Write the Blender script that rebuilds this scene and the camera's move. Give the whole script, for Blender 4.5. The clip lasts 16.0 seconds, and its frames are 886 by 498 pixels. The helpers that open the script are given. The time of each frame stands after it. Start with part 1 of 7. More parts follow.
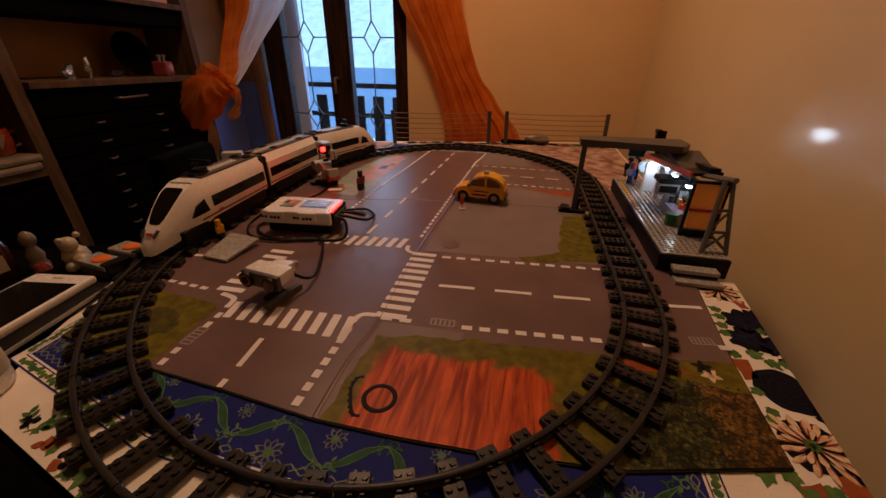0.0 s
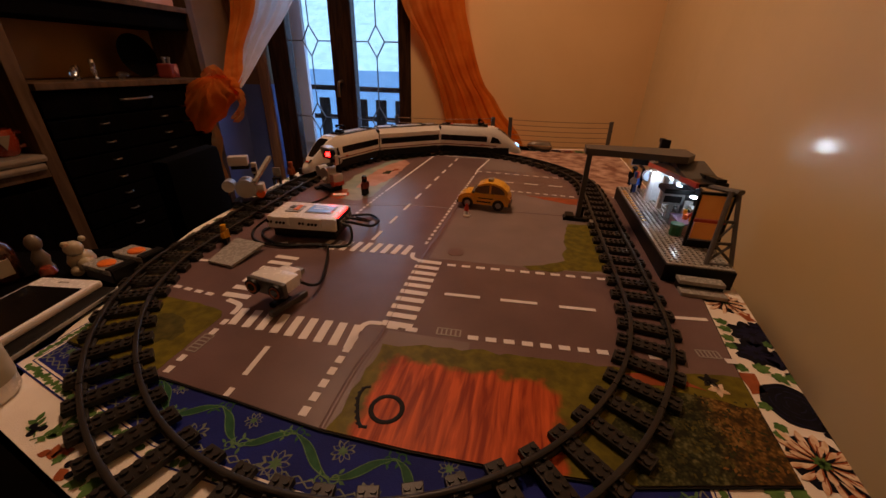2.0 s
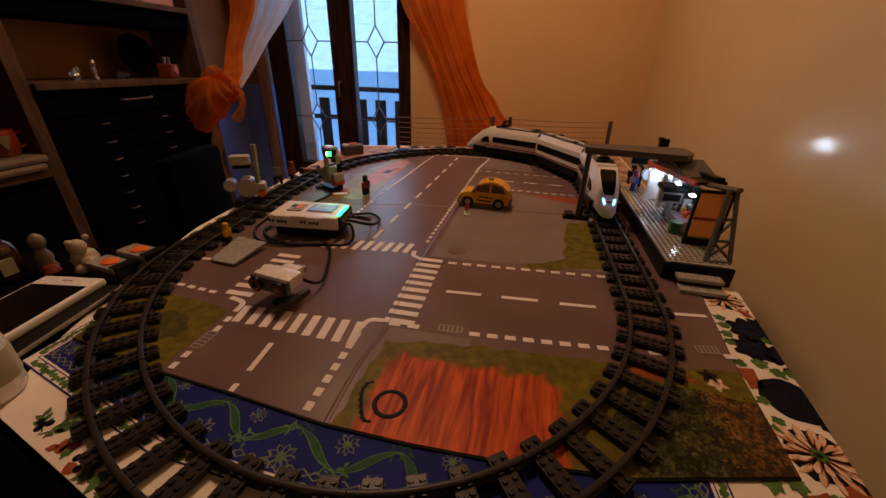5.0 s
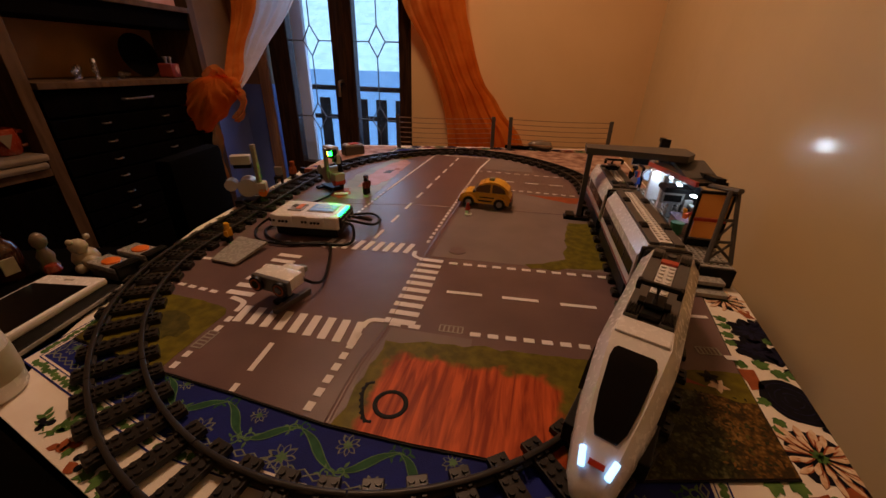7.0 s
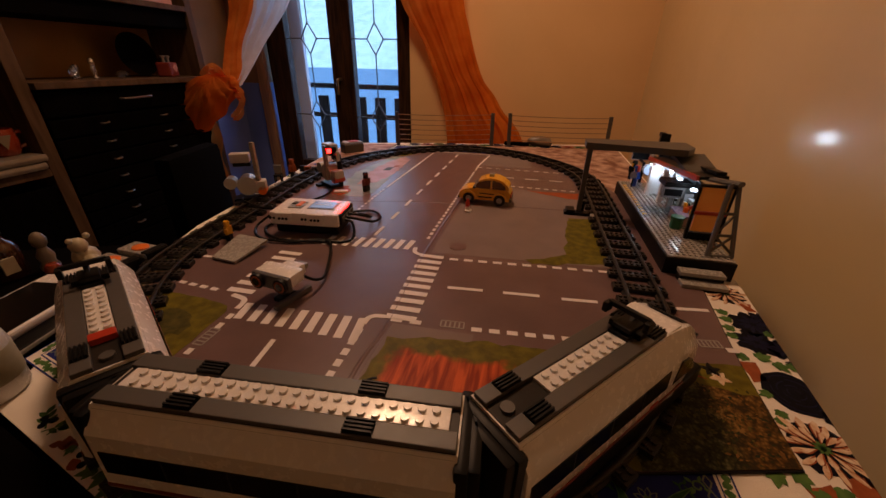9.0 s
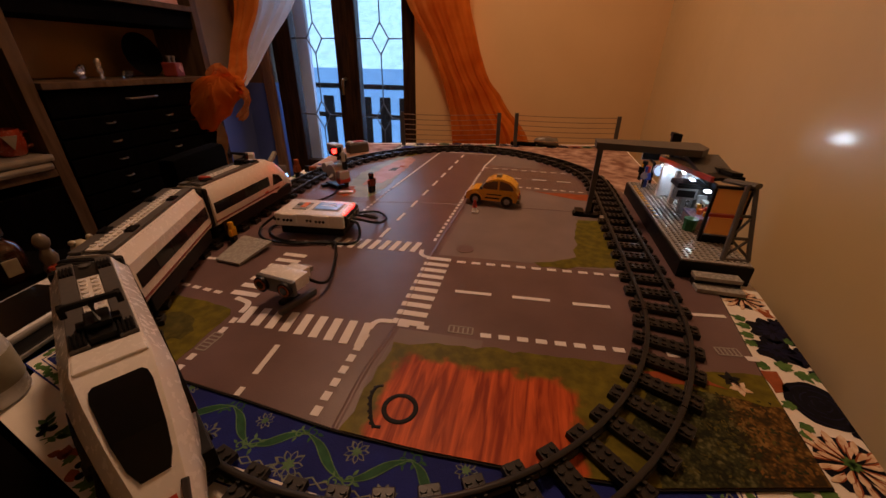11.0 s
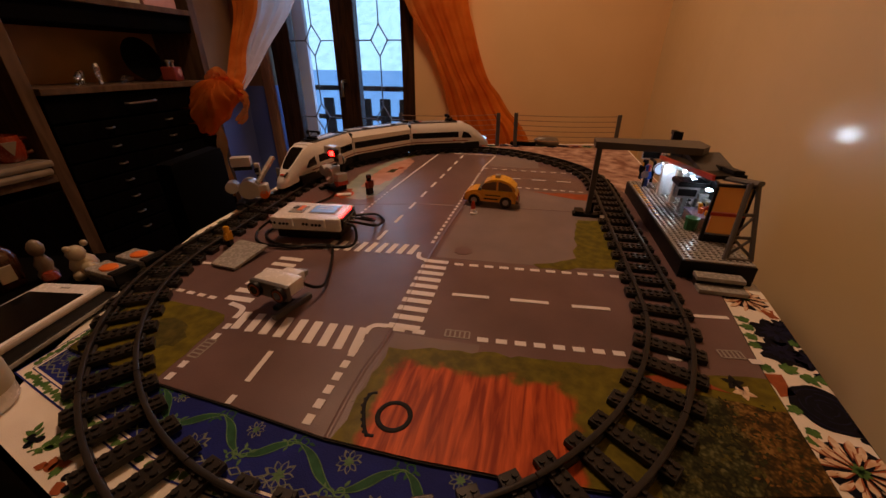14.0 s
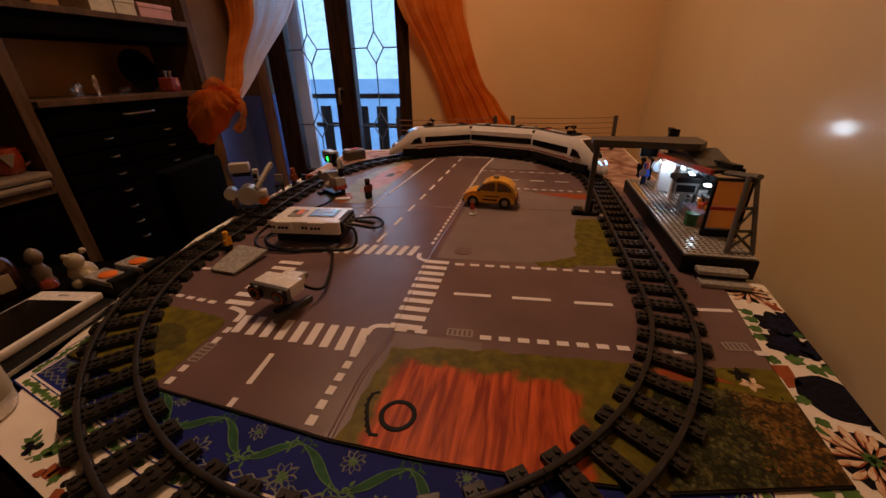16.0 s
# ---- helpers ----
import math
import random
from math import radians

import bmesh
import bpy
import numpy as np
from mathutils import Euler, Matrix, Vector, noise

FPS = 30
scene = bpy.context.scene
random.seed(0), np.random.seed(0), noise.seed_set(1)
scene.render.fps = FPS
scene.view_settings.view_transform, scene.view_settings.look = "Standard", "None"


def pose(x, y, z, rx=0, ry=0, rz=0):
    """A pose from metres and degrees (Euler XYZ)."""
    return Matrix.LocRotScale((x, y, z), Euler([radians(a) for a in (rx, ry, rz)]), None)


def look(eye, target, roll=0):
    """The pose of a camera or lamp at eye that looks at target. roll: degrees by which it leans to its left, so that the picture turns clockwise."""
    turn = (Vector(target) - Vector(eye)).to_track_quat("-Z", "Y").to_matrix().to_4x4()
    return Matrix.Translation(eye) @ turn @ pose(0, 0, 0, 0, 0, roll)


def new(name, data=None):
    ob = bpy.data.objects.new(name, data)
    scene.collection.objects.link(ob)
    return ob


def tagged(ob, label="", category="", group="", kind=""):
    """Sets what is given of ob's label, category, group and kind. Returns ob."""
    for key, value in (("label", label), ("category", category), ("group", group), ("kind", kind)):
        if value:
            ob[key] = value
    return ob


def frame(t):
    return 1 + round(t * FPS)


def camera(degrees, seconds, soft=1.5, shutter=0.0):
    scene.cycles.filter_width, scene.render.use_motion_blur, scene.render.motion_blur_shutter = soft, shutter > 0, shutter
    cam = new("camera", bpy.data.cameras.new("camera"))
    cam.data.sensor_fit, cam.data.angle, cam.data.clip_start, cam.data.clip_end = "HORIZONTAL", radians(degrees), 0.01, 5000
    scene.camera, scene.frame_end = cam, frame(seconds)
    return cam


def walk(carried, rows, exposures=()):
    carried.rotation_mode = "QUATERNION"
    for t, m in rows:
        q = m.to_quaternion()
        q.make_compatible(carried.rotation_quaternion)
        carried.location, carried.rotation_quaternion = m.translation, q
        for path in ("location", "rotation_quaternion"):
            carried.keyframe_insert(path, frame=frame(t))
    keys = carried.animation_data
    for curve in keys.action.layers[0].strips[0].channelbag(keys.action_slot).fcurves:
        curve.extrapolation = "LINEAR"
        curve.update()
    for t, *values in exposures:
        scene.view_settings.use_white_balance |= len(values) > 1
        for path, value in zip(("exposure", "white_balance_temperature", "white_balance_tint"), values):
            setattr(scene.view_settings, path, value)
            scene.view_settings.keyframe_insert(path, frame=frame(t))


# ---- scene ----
cam = camera(100.0, 16.0)
PATH = [
    (0, (0.1640, -0.6870, 0.2650), (-0.2261, 1.0533, -0.6401), 1.00),
    (0.5, (0.1617, -0.6856, 0.2656), (-0.2284, 1.0550, -0.6388), 1.25),
    (1, (0.1595, -0.6842, 0.2680), (-0.2322, 1.0584, -0.6318), 1.49),
    (1.5, (0.1592, -0.6851, 0.2691), (-0.2303, 1.0581, -0.6307), 1.63),
    (2, (0.1553, -0.6859, 0.2714), (-0.2356, 1.0614, -0.6197), 1.69),
    (2.5, (0.1560, -0.6900, 0.2708), (-0.2277, 1.0571, -0.6238), 1.58),
    (3, (0.1558, -0.6883, 0.2703), (-0.2337, 1.0575, -0.6244), 1.53),
    (3.5, (0.1606, -0.6920, 0.2666), (-0.2219, 1.0529, -0.6329), 1.21),
    (4, (0.1596, -0.6926, 0.2672), (-0.2227, 1.0533, -0.6302), 1.28),
    (6.5, (0.1473, -0.6890, 0.2738), (-0.2488, 1.0611, -0.6095), 2.05),
    (7, (0.1534, -0.6912, 0.2708), (-0.2362, 1.0565, -0.6200), 1.75),
    (7.5, (0.1536, -0.6881, 0.2694), (-0.2372, 1.0546, -0.6308), 1.53),
    (8, (0.1514, -0.6874, 0.2657), (-0.2468, 1.0513, -0.6391), 1.24),
    (8.5, (0.1557, -0.6929, 0.2654), (-0.2339, 1.0501, -0.6347), 1.06),
    (9, (0.1531, -0.6920, 0.2679), (-0.2357, 1.0508, -0.6328), 1.25),
    (11.5, (0.1457, -0.6794, 0.2653), (-0.2707, 1.0566, -0.6362), 0.90),
    (12, (0.1475, -0.6779, 0.2641), (-0.2737, 1.0571, -0.6372), 0.65),
    (12.5, (0.1480, -0.6762, 0.2624), (-0.2755, 1.0582, -0.6391), 0.47),
    (13, (0.1507, -0.6745, 0.2646), (-0.2732, 1.0631, -0.6305), 0.34),
    (13.5, (0.1534, -0.6751, 0.2656), (-0.2664, 1.0645, -0.6275), 0.18),
    (14, (0.1516, -0.6726, 0.2650), (-0.2721, 1.0634, -0.6333), 0.31),
    (14.5, (0.1504, -0.6722, 0.2662), (-0.2729, 1.0630, -0.6338), 0.47),
    (15, (0.1471, -0.6698, 0.2675), (-0.2775, 1.0671, -0.6286), 0.58),
    (15.5, (0.1488, -0.6713, 0.2671), (-0.2713, 1.0698, -0.6227), 0.22),
    (16, (0.1509, -0.6749, 0.2567), (-0.2732, 1.0757, -0.6124), -0.88),
]
walk(cam, [(t, look(eye, target, roll)) for t, eye, target, roll in PATH])

# ---------------------------------------------------------------- light
world = bpy.data.worlds.new("world")
scene.world = world
world.use_nodes = True
wn = world.node_tree
sky = wn.nodes.new("ShaderNodeTexSky")
sky.sky_type, sky.sun_disc = "NISHITA", False
sky.sun_elevation, sky.sun_rotation = radians(28), radians(-25)
wn.links.new(sky.outputs[0], wn.nodes["Background"].inputs[0])
wn.nodes["Background"].inputs[1].default_value = 0.15
sun = new("sun", bpy.data.lights.new("sun", "SUN"))
sun.data.energy, sun.data.angle, sun.data.color = 5.0, radians(12), (0.36, 0.66, 1.0)
sun.matrix_basis = look((0.8, 3.0, 3.0), (0.0, 6.0, 0.0))
daylight = new("window_daylight", bpy.data.lights.new("window_daylight", "AREA"))
daylight.data.shape, daylight.data.size, daylight.data.size_y = "RECTANGLE", 0.75, 1.3
daylight.data.energy, daylight.data.color = 5.0, (0.35, 0.55, 1.0)
daylight.matrix_basis = look((-0.93, 1.66, 0.45), (-0.7, 0.2, 0.0))
# warm lamp assumed under the ceiling; it has no fitting and is never seen
assumed_warm_lamp = new("assumed_warm_lamp", bpy.data.lights.new("assumed_warm_lamp", "AREA"))
assumed_warm_lamp.data.shape, assumed_warm_lamp.data.size = "DISK", 0.35
assumed_warm_lamp.data.energy, assumed_warm_lamp.data.color = 16.0, (1.0, 0.565, 0.325)
assumed_warm_lamp.matrix_basis = look((-0.35, 0.45, 1.62), (-0.1, 0.2, 0.0))
# added spot without a fitting, aimed to put a glare on the glossy wall
wall_glare = new("wall_glare_spot", bpy.data.lights.new("wall_glare_spot", "SPOT"))
wall_glare.data.energy, wall_glare.data.color = 0.15, (0.72, 0.86, 1.0)
wall_glare.data.spot_size, wall_glare.data.spot_blend, wall_glare.data.shadow_soft_size = radians(34), 1.0, 0.014
wall_glare.matrix_basis = look((0.460, 0.262, 0.142), (0.588, 0.0, 0.1765))
scene.view_settings.exposure = 0.0


# ---------------------------------------------------------------- materials
def mat(name, base, rough=0.5, metal=0.0, second=None, scale=20.0, bump=0.0, bump_scale=200.0, coat=0.0, sheen=0.0, glow=None, power=0.0):
    m = bpy.data.materials.new(name)
    m.use_nodes = True
    n, l = m.node_tree.nodes, m.node_tree.links
    b = n["Principled BSDF"]
    b.inputs["Roughness"].default_value = rough
    b.inputs["Metallic"].default_value = metal
    b.inputs["Coat Weight"].default_value = coat
    b.inputs["Sheen Weight"].default_value = sheen
    b.inputs["Specular IOR Level"].default_value = 0.12 if name.startswith(("print", "table", "mat_")) else 0.18 if name.startswith(("black_p", "track")) else 0.5
    second = second or tuple(c * 0.8 for c in base)
    co = n.new("ShaderNodeTexCoord")
    tex = n.new("ShaderNodeTexNoise")
    tex.inputs["Scale"].default_value, tex.inputs["Detail"].default_value = scale, 6.0
    l.new(co.outputs["Object"], tex.inputs["Vector"])
    ramp = n.new("ShaderNodeValToRGB")
    ramp.color_ramp.elements[0].position, ramp.color_ramp.elements[1].position = 0.35, 0.68
    ramp.color_ramp.elements[0].color, ramp.color_ramp.elements[1].color = (*second, 1), (*base, 1)
    l.new(tex.outputs["Fac"], ramp.inputs[0])
    l.new(ramp.outputs[0], b.inputs["Base Color"])
    fine = n.new("ShaderNodeTexNoise")
    fine.inputs["Scale"].default_value, fine.inputs["Detail"].default_value = bump_scale, 3.0
    l.new(co.outputs["Object"], fine.inputs["Vector"])
    rr = n.new("ShaderNodeMapRange")
    rr.inputs[3].default_value, rr.inputs[4].default_value = max(rough - 0.08, 0.03), min(rough + 0.1, 1.0)
    l.new(fine.outputs["Fac"], rr.inputs[0])
    l.new(rr.outputs[0], b.inputs["Roughness"])
    if bump:
        bp = n.new("ShaderNodeBump")
        bp.inputs["Strength"].default_value, bp.inputs["Distance"].default_value = bump, 0.002
        l.new(fine.outputs["Fac"], bp.inputs["Height"])
        l.new(bp.outputs[0], b.inputs["Normal"])
    if glow:
        b.inputs["Emission Color"].default_value, b.inputs["Emission Strength"].default_value = (*glow, 1), power
    return m


def streaks(name, dark, light, stretch, scale, rough=0.55, bump=0.3):
    """Grain drawn out along one axis: furrows, wood, woven cloth."""
    m = mat(name, light, rough)
    m.node_tree.nodes["Principled BSDF"].inputs["Specular IOR Level"].default_value = 0.12
    n, l = m.node_tree.nodes, m.node_tree.links
    b = n["Principled BSDF"]
    co, mp, tx, rp, bp = (n.new(k) for k in ("ShaderNodeTexCoord", "ShaderNodeMapping", "ShaderNodeTexNoise", "ShaderNodeValToRGB", "ShaderNodeBump"))
    mp.inputs["Scale"].default_value = stretch
    tx.inputs["Scale"].default_value, tx.inputs["Detail"].default_value, tx.inputs["Distortion"].default_value = scale, 8.0, 0.6
    rp.color_ramp.elements[0].position, rp.color_ramp.elements[1].position = 0.38, 0.62
    rp.color_ramp.elements[0].color, rp.color_ramp.elements[1].color = (*dark, 1), (*light, 1)
    l.new(co.outputs["Object"], mp.inputs[0])
    l.new(mp.outputs[0], tx.inputs["Vector"])
    l.new(tx.outputs["Fac"], rp.inputs[0])
    l.new(rp.outputs[0], b.inputs["Base Color"])
    bp.inputs["Strength"].default_value, bp.inputs["Distance"].default_value = bump, 0.001
    l.new(tx.outputs["Fac"], bp.inputs["Height"])
    l.new(bp.outputs[0], b.inputs["Normal"])
    return m


def clear(name, tint, rough=0.02, alpha=0.12):
    m = bpy.data.materials.new(name)
    m.use_nodes = True
    n, l = m.node_tree.nodes, m.node_tree.links
    n.remove(n["Principled BSDF"])
    tr, gl, mx = n.new("ShaderNodeBsdfTransparent"), n.new("ShaderNodeBsdfGlossy"), n.new("ShaderNodeMixShader")
    tr.inputs[0].default_value, gl.inputs["Roughness"].default_value = (*tint, 1), rough
    mx.inputs[0].default_value = alpha
    l.new(tr.outputs[0], mx.inputs[1])
    l.new(gl.outputs[0], mx.inputs[2])
    l.new(mx.outputs[0], n["Material Output"].inputs[0])
    return m


def sheer(name, base, second, through_amount):
    """Thin curtain cloth: part of the light passes straight, part is scattered."""
    m = bpy.data.materials.new(name)
    m.use_nodes = True
    n, l = m.node_tree.nodes, m.node_tree.links
    n.remove(n["Principled BSDF"])
    co, tx, rp = n.new("ShaderNodeTexCoord"), n.new("ShaderNodeTexNoise"), n.new("ShaderNodeValToRGB")
    tx.inputs["Scale"].default_value, tx.inputs["Detail"].default_value = 7.0, 5.0
    rp.color_ramp.elements[0].color, rp.color_ramp.elements[1].color = (*second, 1), (*base, 1)
    rp.color_ramp.elements[0].position, rp.color_ramp.elements[1].position = 0.35, 0.65
    df, tl, tp, m1, m2 = (n.new(k) for k in ("ShaderNodeBsdfDiffuse", "ShaderNodeBsdfTranslucent", "ShaderNodeBsdfTransparent", "ShaderNodeMixShader", "ShaderNodeMixShader"))
    l.new(co.outputs["Object"], tx.inputs["Vector"])
    l.new(tx.outputs["Fac"], rp.inputs[0])
    for s in (df, tl, tp):
        l.new(rp.outputs[0], s.inputs[0])
    m1.inputs[0].default_value, m2.inputs[0].default_value = 0.5, through_amount
    l.new(df.outputs[0], m1.inputs[1])
    l.new(tl.outputs[0], m1.inputs[2])
    l.new(m1.outputs[0], m2.inputs[1])
    l.new(tp.outputs[0], m2.inputs[2])
    l.new(m2.outputs[0], n["Material Output"].inputs[0])
    return m


WALL = mat("wall_paint", (0.74, 0.575, 0.31), 0.42, second=(0.68, 0.53, 0.28), scale=3, bump=0.05, bump_scale=30, coat=0.6)
WALL.node_tree.nodes["Principled BSDF"].inputs["Coat Roughness"].default_value = 0.13
WALL_BACK = mat("wall_paint_back", (0.82, 0.55, 0.28), 0.5, second=(0.77, 0.51, 0.25), scale=3, bump=0.12, bump_scale=60)
WALL_BLUE = mat("lower_wall_blue", (0.16, 0.24, 0.60), 0.6, second=(0.13, 0.20, 0.52), scale=4, bump=0.1)
WALL_BROWN = mat("upper_wall_brown", (0.26, 0.15, 0.07), 0.6, second=(0.20, 0.115, 0.054), scale=4, bump=0.1)
CEIL = mat("ceiling_paint", (0.80, 0.75, 0.67), 0.8, scale=2)
FLOOR = mat("floor_tile", (0.16, 0.11, 0.08), 0.4, second=(0.11, 0.075, 0.05), scale=6)
DARKWOOD = streaks("dark_stained_wood", (0.018, 0.009, 0.005), (0.05, 0.024, 0.012), (6, 6, 0.6), 9, 0.4, 0.15)
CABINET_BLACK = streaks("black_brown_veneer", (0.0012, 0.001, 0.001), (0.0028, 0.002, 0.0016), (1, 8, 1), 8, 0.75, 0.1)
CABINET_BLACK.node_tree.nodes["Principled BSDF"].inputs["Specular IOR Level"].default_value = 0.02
CABINET_EDGE = streaks("walnut_edge", (0.058, 0.034, 0.018), (0.098, 0.060, 0.034), (4, 4, 0.5), 12, 0.5, 0.15)
CABINET_BACK = mat("cabinet_back_panel", (0.30, 0.155, 0.040), 0.6, second=(0.25, 0.130, 0.034), scale=5)
TRIM = streaks("trim_wood", (0.20, 0.115, 0.065), (0.30, 0.18, 0.105), (5, 5, 0.4), 10, 0.5, 0.1)
GLASS = clear("window_glass", (0.96, 0.98, 1.0), 0.01, 0.05)
LEAD = mat("lead_came", (0.16, 0.16, 0.17), 0.45, 0.7)
BRASS = mat("worn_brass", (0.42, 0.30, 0.15), 0.35, 1.0)
STEEL = mat("dull_steel", (0.30, 0.28, 0.26), 0.3, 0.9)
COPPER = mat("copper_wire", (0.50, 0.30, 0.18), 0.3, 1.0)
SNOW = mat("snowy_slope", (0.93, 0.95, 0.96), 0.9, second=(0.70, 0.73, 0.73), scale=5, bump=0.3, bump_scale=20)
YARD = mat("pale_yard_wall", (0.30, 0.42, 0.62), 0.8, second=(0.26, 0.37, 0.56), scale=6)
PALESHUTTER = mat("pale_shutter_paint", (0.72, 0.80, 0.92), 0.7, second=(0.66, 0.74, 0.86), scale=6)
RAILWOOD = streaks("railing_wood", (0.035, 0.03, 0.03), (0.07, 0.06, 0.055), (5, 5, 0.5), 9, 0.7, 0.2)
HAZE = sheer("orange_organza_puff", (0.95, 0.33, 0.07), (0.75, 0.19, 0.03), 0.58)
ORANGE = sheer("orange_organza", (0.86, 0.29, 0.05), (0.66, 0.17, 0.024), 0.25)
PALE = sheer("white_voile", (0.92, 0.86, 0.84), (0.8, 0.72, 0.70), 0.35)
CLOTH = mat("tablecloth_white", (0.86, 0.81, 0.73), 0.7, second=(0.80, 0.74, 0.66), scale=40, bump=0.25, bump_scale=900)
NAVY = mat("print_navy", (0.013, 0.022, 0.190), 0.65, second=(0.009, 0.015, 0.130), scale=30, bump=0.2, bump_scale=900)
INK = mat("print_midnight", (0.0045, 0.005, 0.012), 0.75, second=(0.003, 0.003, 0.007), scale=60)
INDIGO = mat("print_indigo", (0.010, 0.011, 0.040), 0.7, second=(0.006, 0.006, 0.022), scale=70)
PINKISH = mat("print_pink_petals", (0.56, 0.38, 0.29), 0.6, second=(0.17, 0.07, 0.045), scale=26)
LEAF = mat("print_leaf_green", (0.11, 0.21, 0.055), 0.6, second=(0.05, 0.12, 0.03), scale=80)
VINE = mat("print_vine_green", (0.030, 0.115, 0.050), 0.6, second=(0.018, 0.070, 0.032), scale=90)
LEAF_PALE = mat("print_pale_green", (0.13, 0.24, 0.11), 0.6, second=(0.07, 0.15, 0.06), scale=90)
CREAM = mat("print_cream", (0.80, 0.68, 0.52), 0.6, second=(0.60, 0.38, 0.22), scale=150)
RUST = mat("print_rust", (0.36, 0.10, 0.035), 0.6, second=(0.24, 0.06, 0.02), scale=90)
SILVER = mat("print_silver_line", (0.22, 0.24, 0.20), 0.6, second=(0.13, 0.16, 0.12), scale=100)
ASPHALT = mat("printed_road", (0.160, 0.098, 0.095), 0.30, second=(0.122, 0.075, 0.073), scale=14, bump=0.15, bump_scale=700)
ASPHALT.node_tree.nodes["Principled BSDF"].inputs["Specular IOR Level"].default_value = 0.30
PAVING = mat("printed_paving", (0.225, 0.172, 0.160), 0.42, second=(0.185, 0.140, 0.130), scale=12, bump=0.15, bump_scale=700)
LAWN_LIGHT, LAWN_DARK = (0.165, 0.135, 0.012), (0.085, 0.072, 0.008)
GRASS = mat("printed_grass", LAWN_LIGHT, 0.5, second=LAWN_DARK, scale=85, bump=0.1)


def printed_bushes():
    """A photo-like print of shrubs: leafy clumps, dark gaps, drier towards one corner."""
    m = mat("printed_bushes", (0.1, 0.1, 0.02), 0.5)
    n, l = m.node_tree.nodes, m.node_tree.links
    co, big, leafy, ramp, dry, pick, sep, rng_x, mix = (n.new(k) for k in ("ShaderNodeTexCoord", "ShaderNodeTexNoise", "ShaderNodeTexVoronoi", "ShaderNodeValToRGB", "ShaderNodeValToRGB", "ShaderNodeMath", "ShaderNodeSeparateXYZ", "ShaderNodeMapRange", "ShaderNodeMix"))
    big.inputs["Scale"].default_value, big.inputs["Detail"].default_value, big.inputs["Distortion"].default_value = 75.0, 7.0, 1.2
    leafy.inputs["Scale"].default_value = 320.0
    pick.operation = "MULTIPLY_ADD"
    pick.inputs[1].default_value = -0.28
    l.new(co.outputs["Object"], big.inputs["Vector"])
    l.new(co.outputs["Object"], leafy.inputs["Vector"])
    l.new(co.outputs["Object"], sep.inputs[0])
    l.new(leafy.outputs["Distance"], pick.inputs[0])
    l.new(big.outputs["Fac"], pick.inputs[2])
    for r, cols in ((ramp, ((0.010, 0.011, 0.004), (0.040, 0.042, 0.013), (0.115, 0.112, 0.045))), (dry, ((0.030, 0.018, 0.005), (0.105, 0.052, 0.010), (0.24, 0.135, 0.035)))):
        e = r.color_ramp.elements
        e[0].position, e[1].position = 0.27, 0.56
        mid = e.new(0.42)
        for el, c in zip((e[0], mid, e[2]), cols):
            el.color = (*c, 1)
        l.new(pick.outputs[0], r.inputs[0])
    rng_x.interpolation_type = "SMOOTHSTEP"
    rng_x.inputs[1].default_value, rng_x.inputs[2].default_value = 0.325, 0.352
    l.new(sep.outputs["X"], rng_x.inputs[0])
    mix.data_type = "RGBA"
    l.new(rng_x.outputs[0], mix.inputs["Factor"])
    l.new(ramp.outputs[0], mix.inputs["A"])
    l.new(dry.outputs[0], mix.inputs["B"])
    l.new(mix.outputs["Result"], n["Principled BSDF"].inputs["Base Color"])
    n["Principled BSDF"].inputs["Specular IOR Level"].default_value = 0.12
    return m


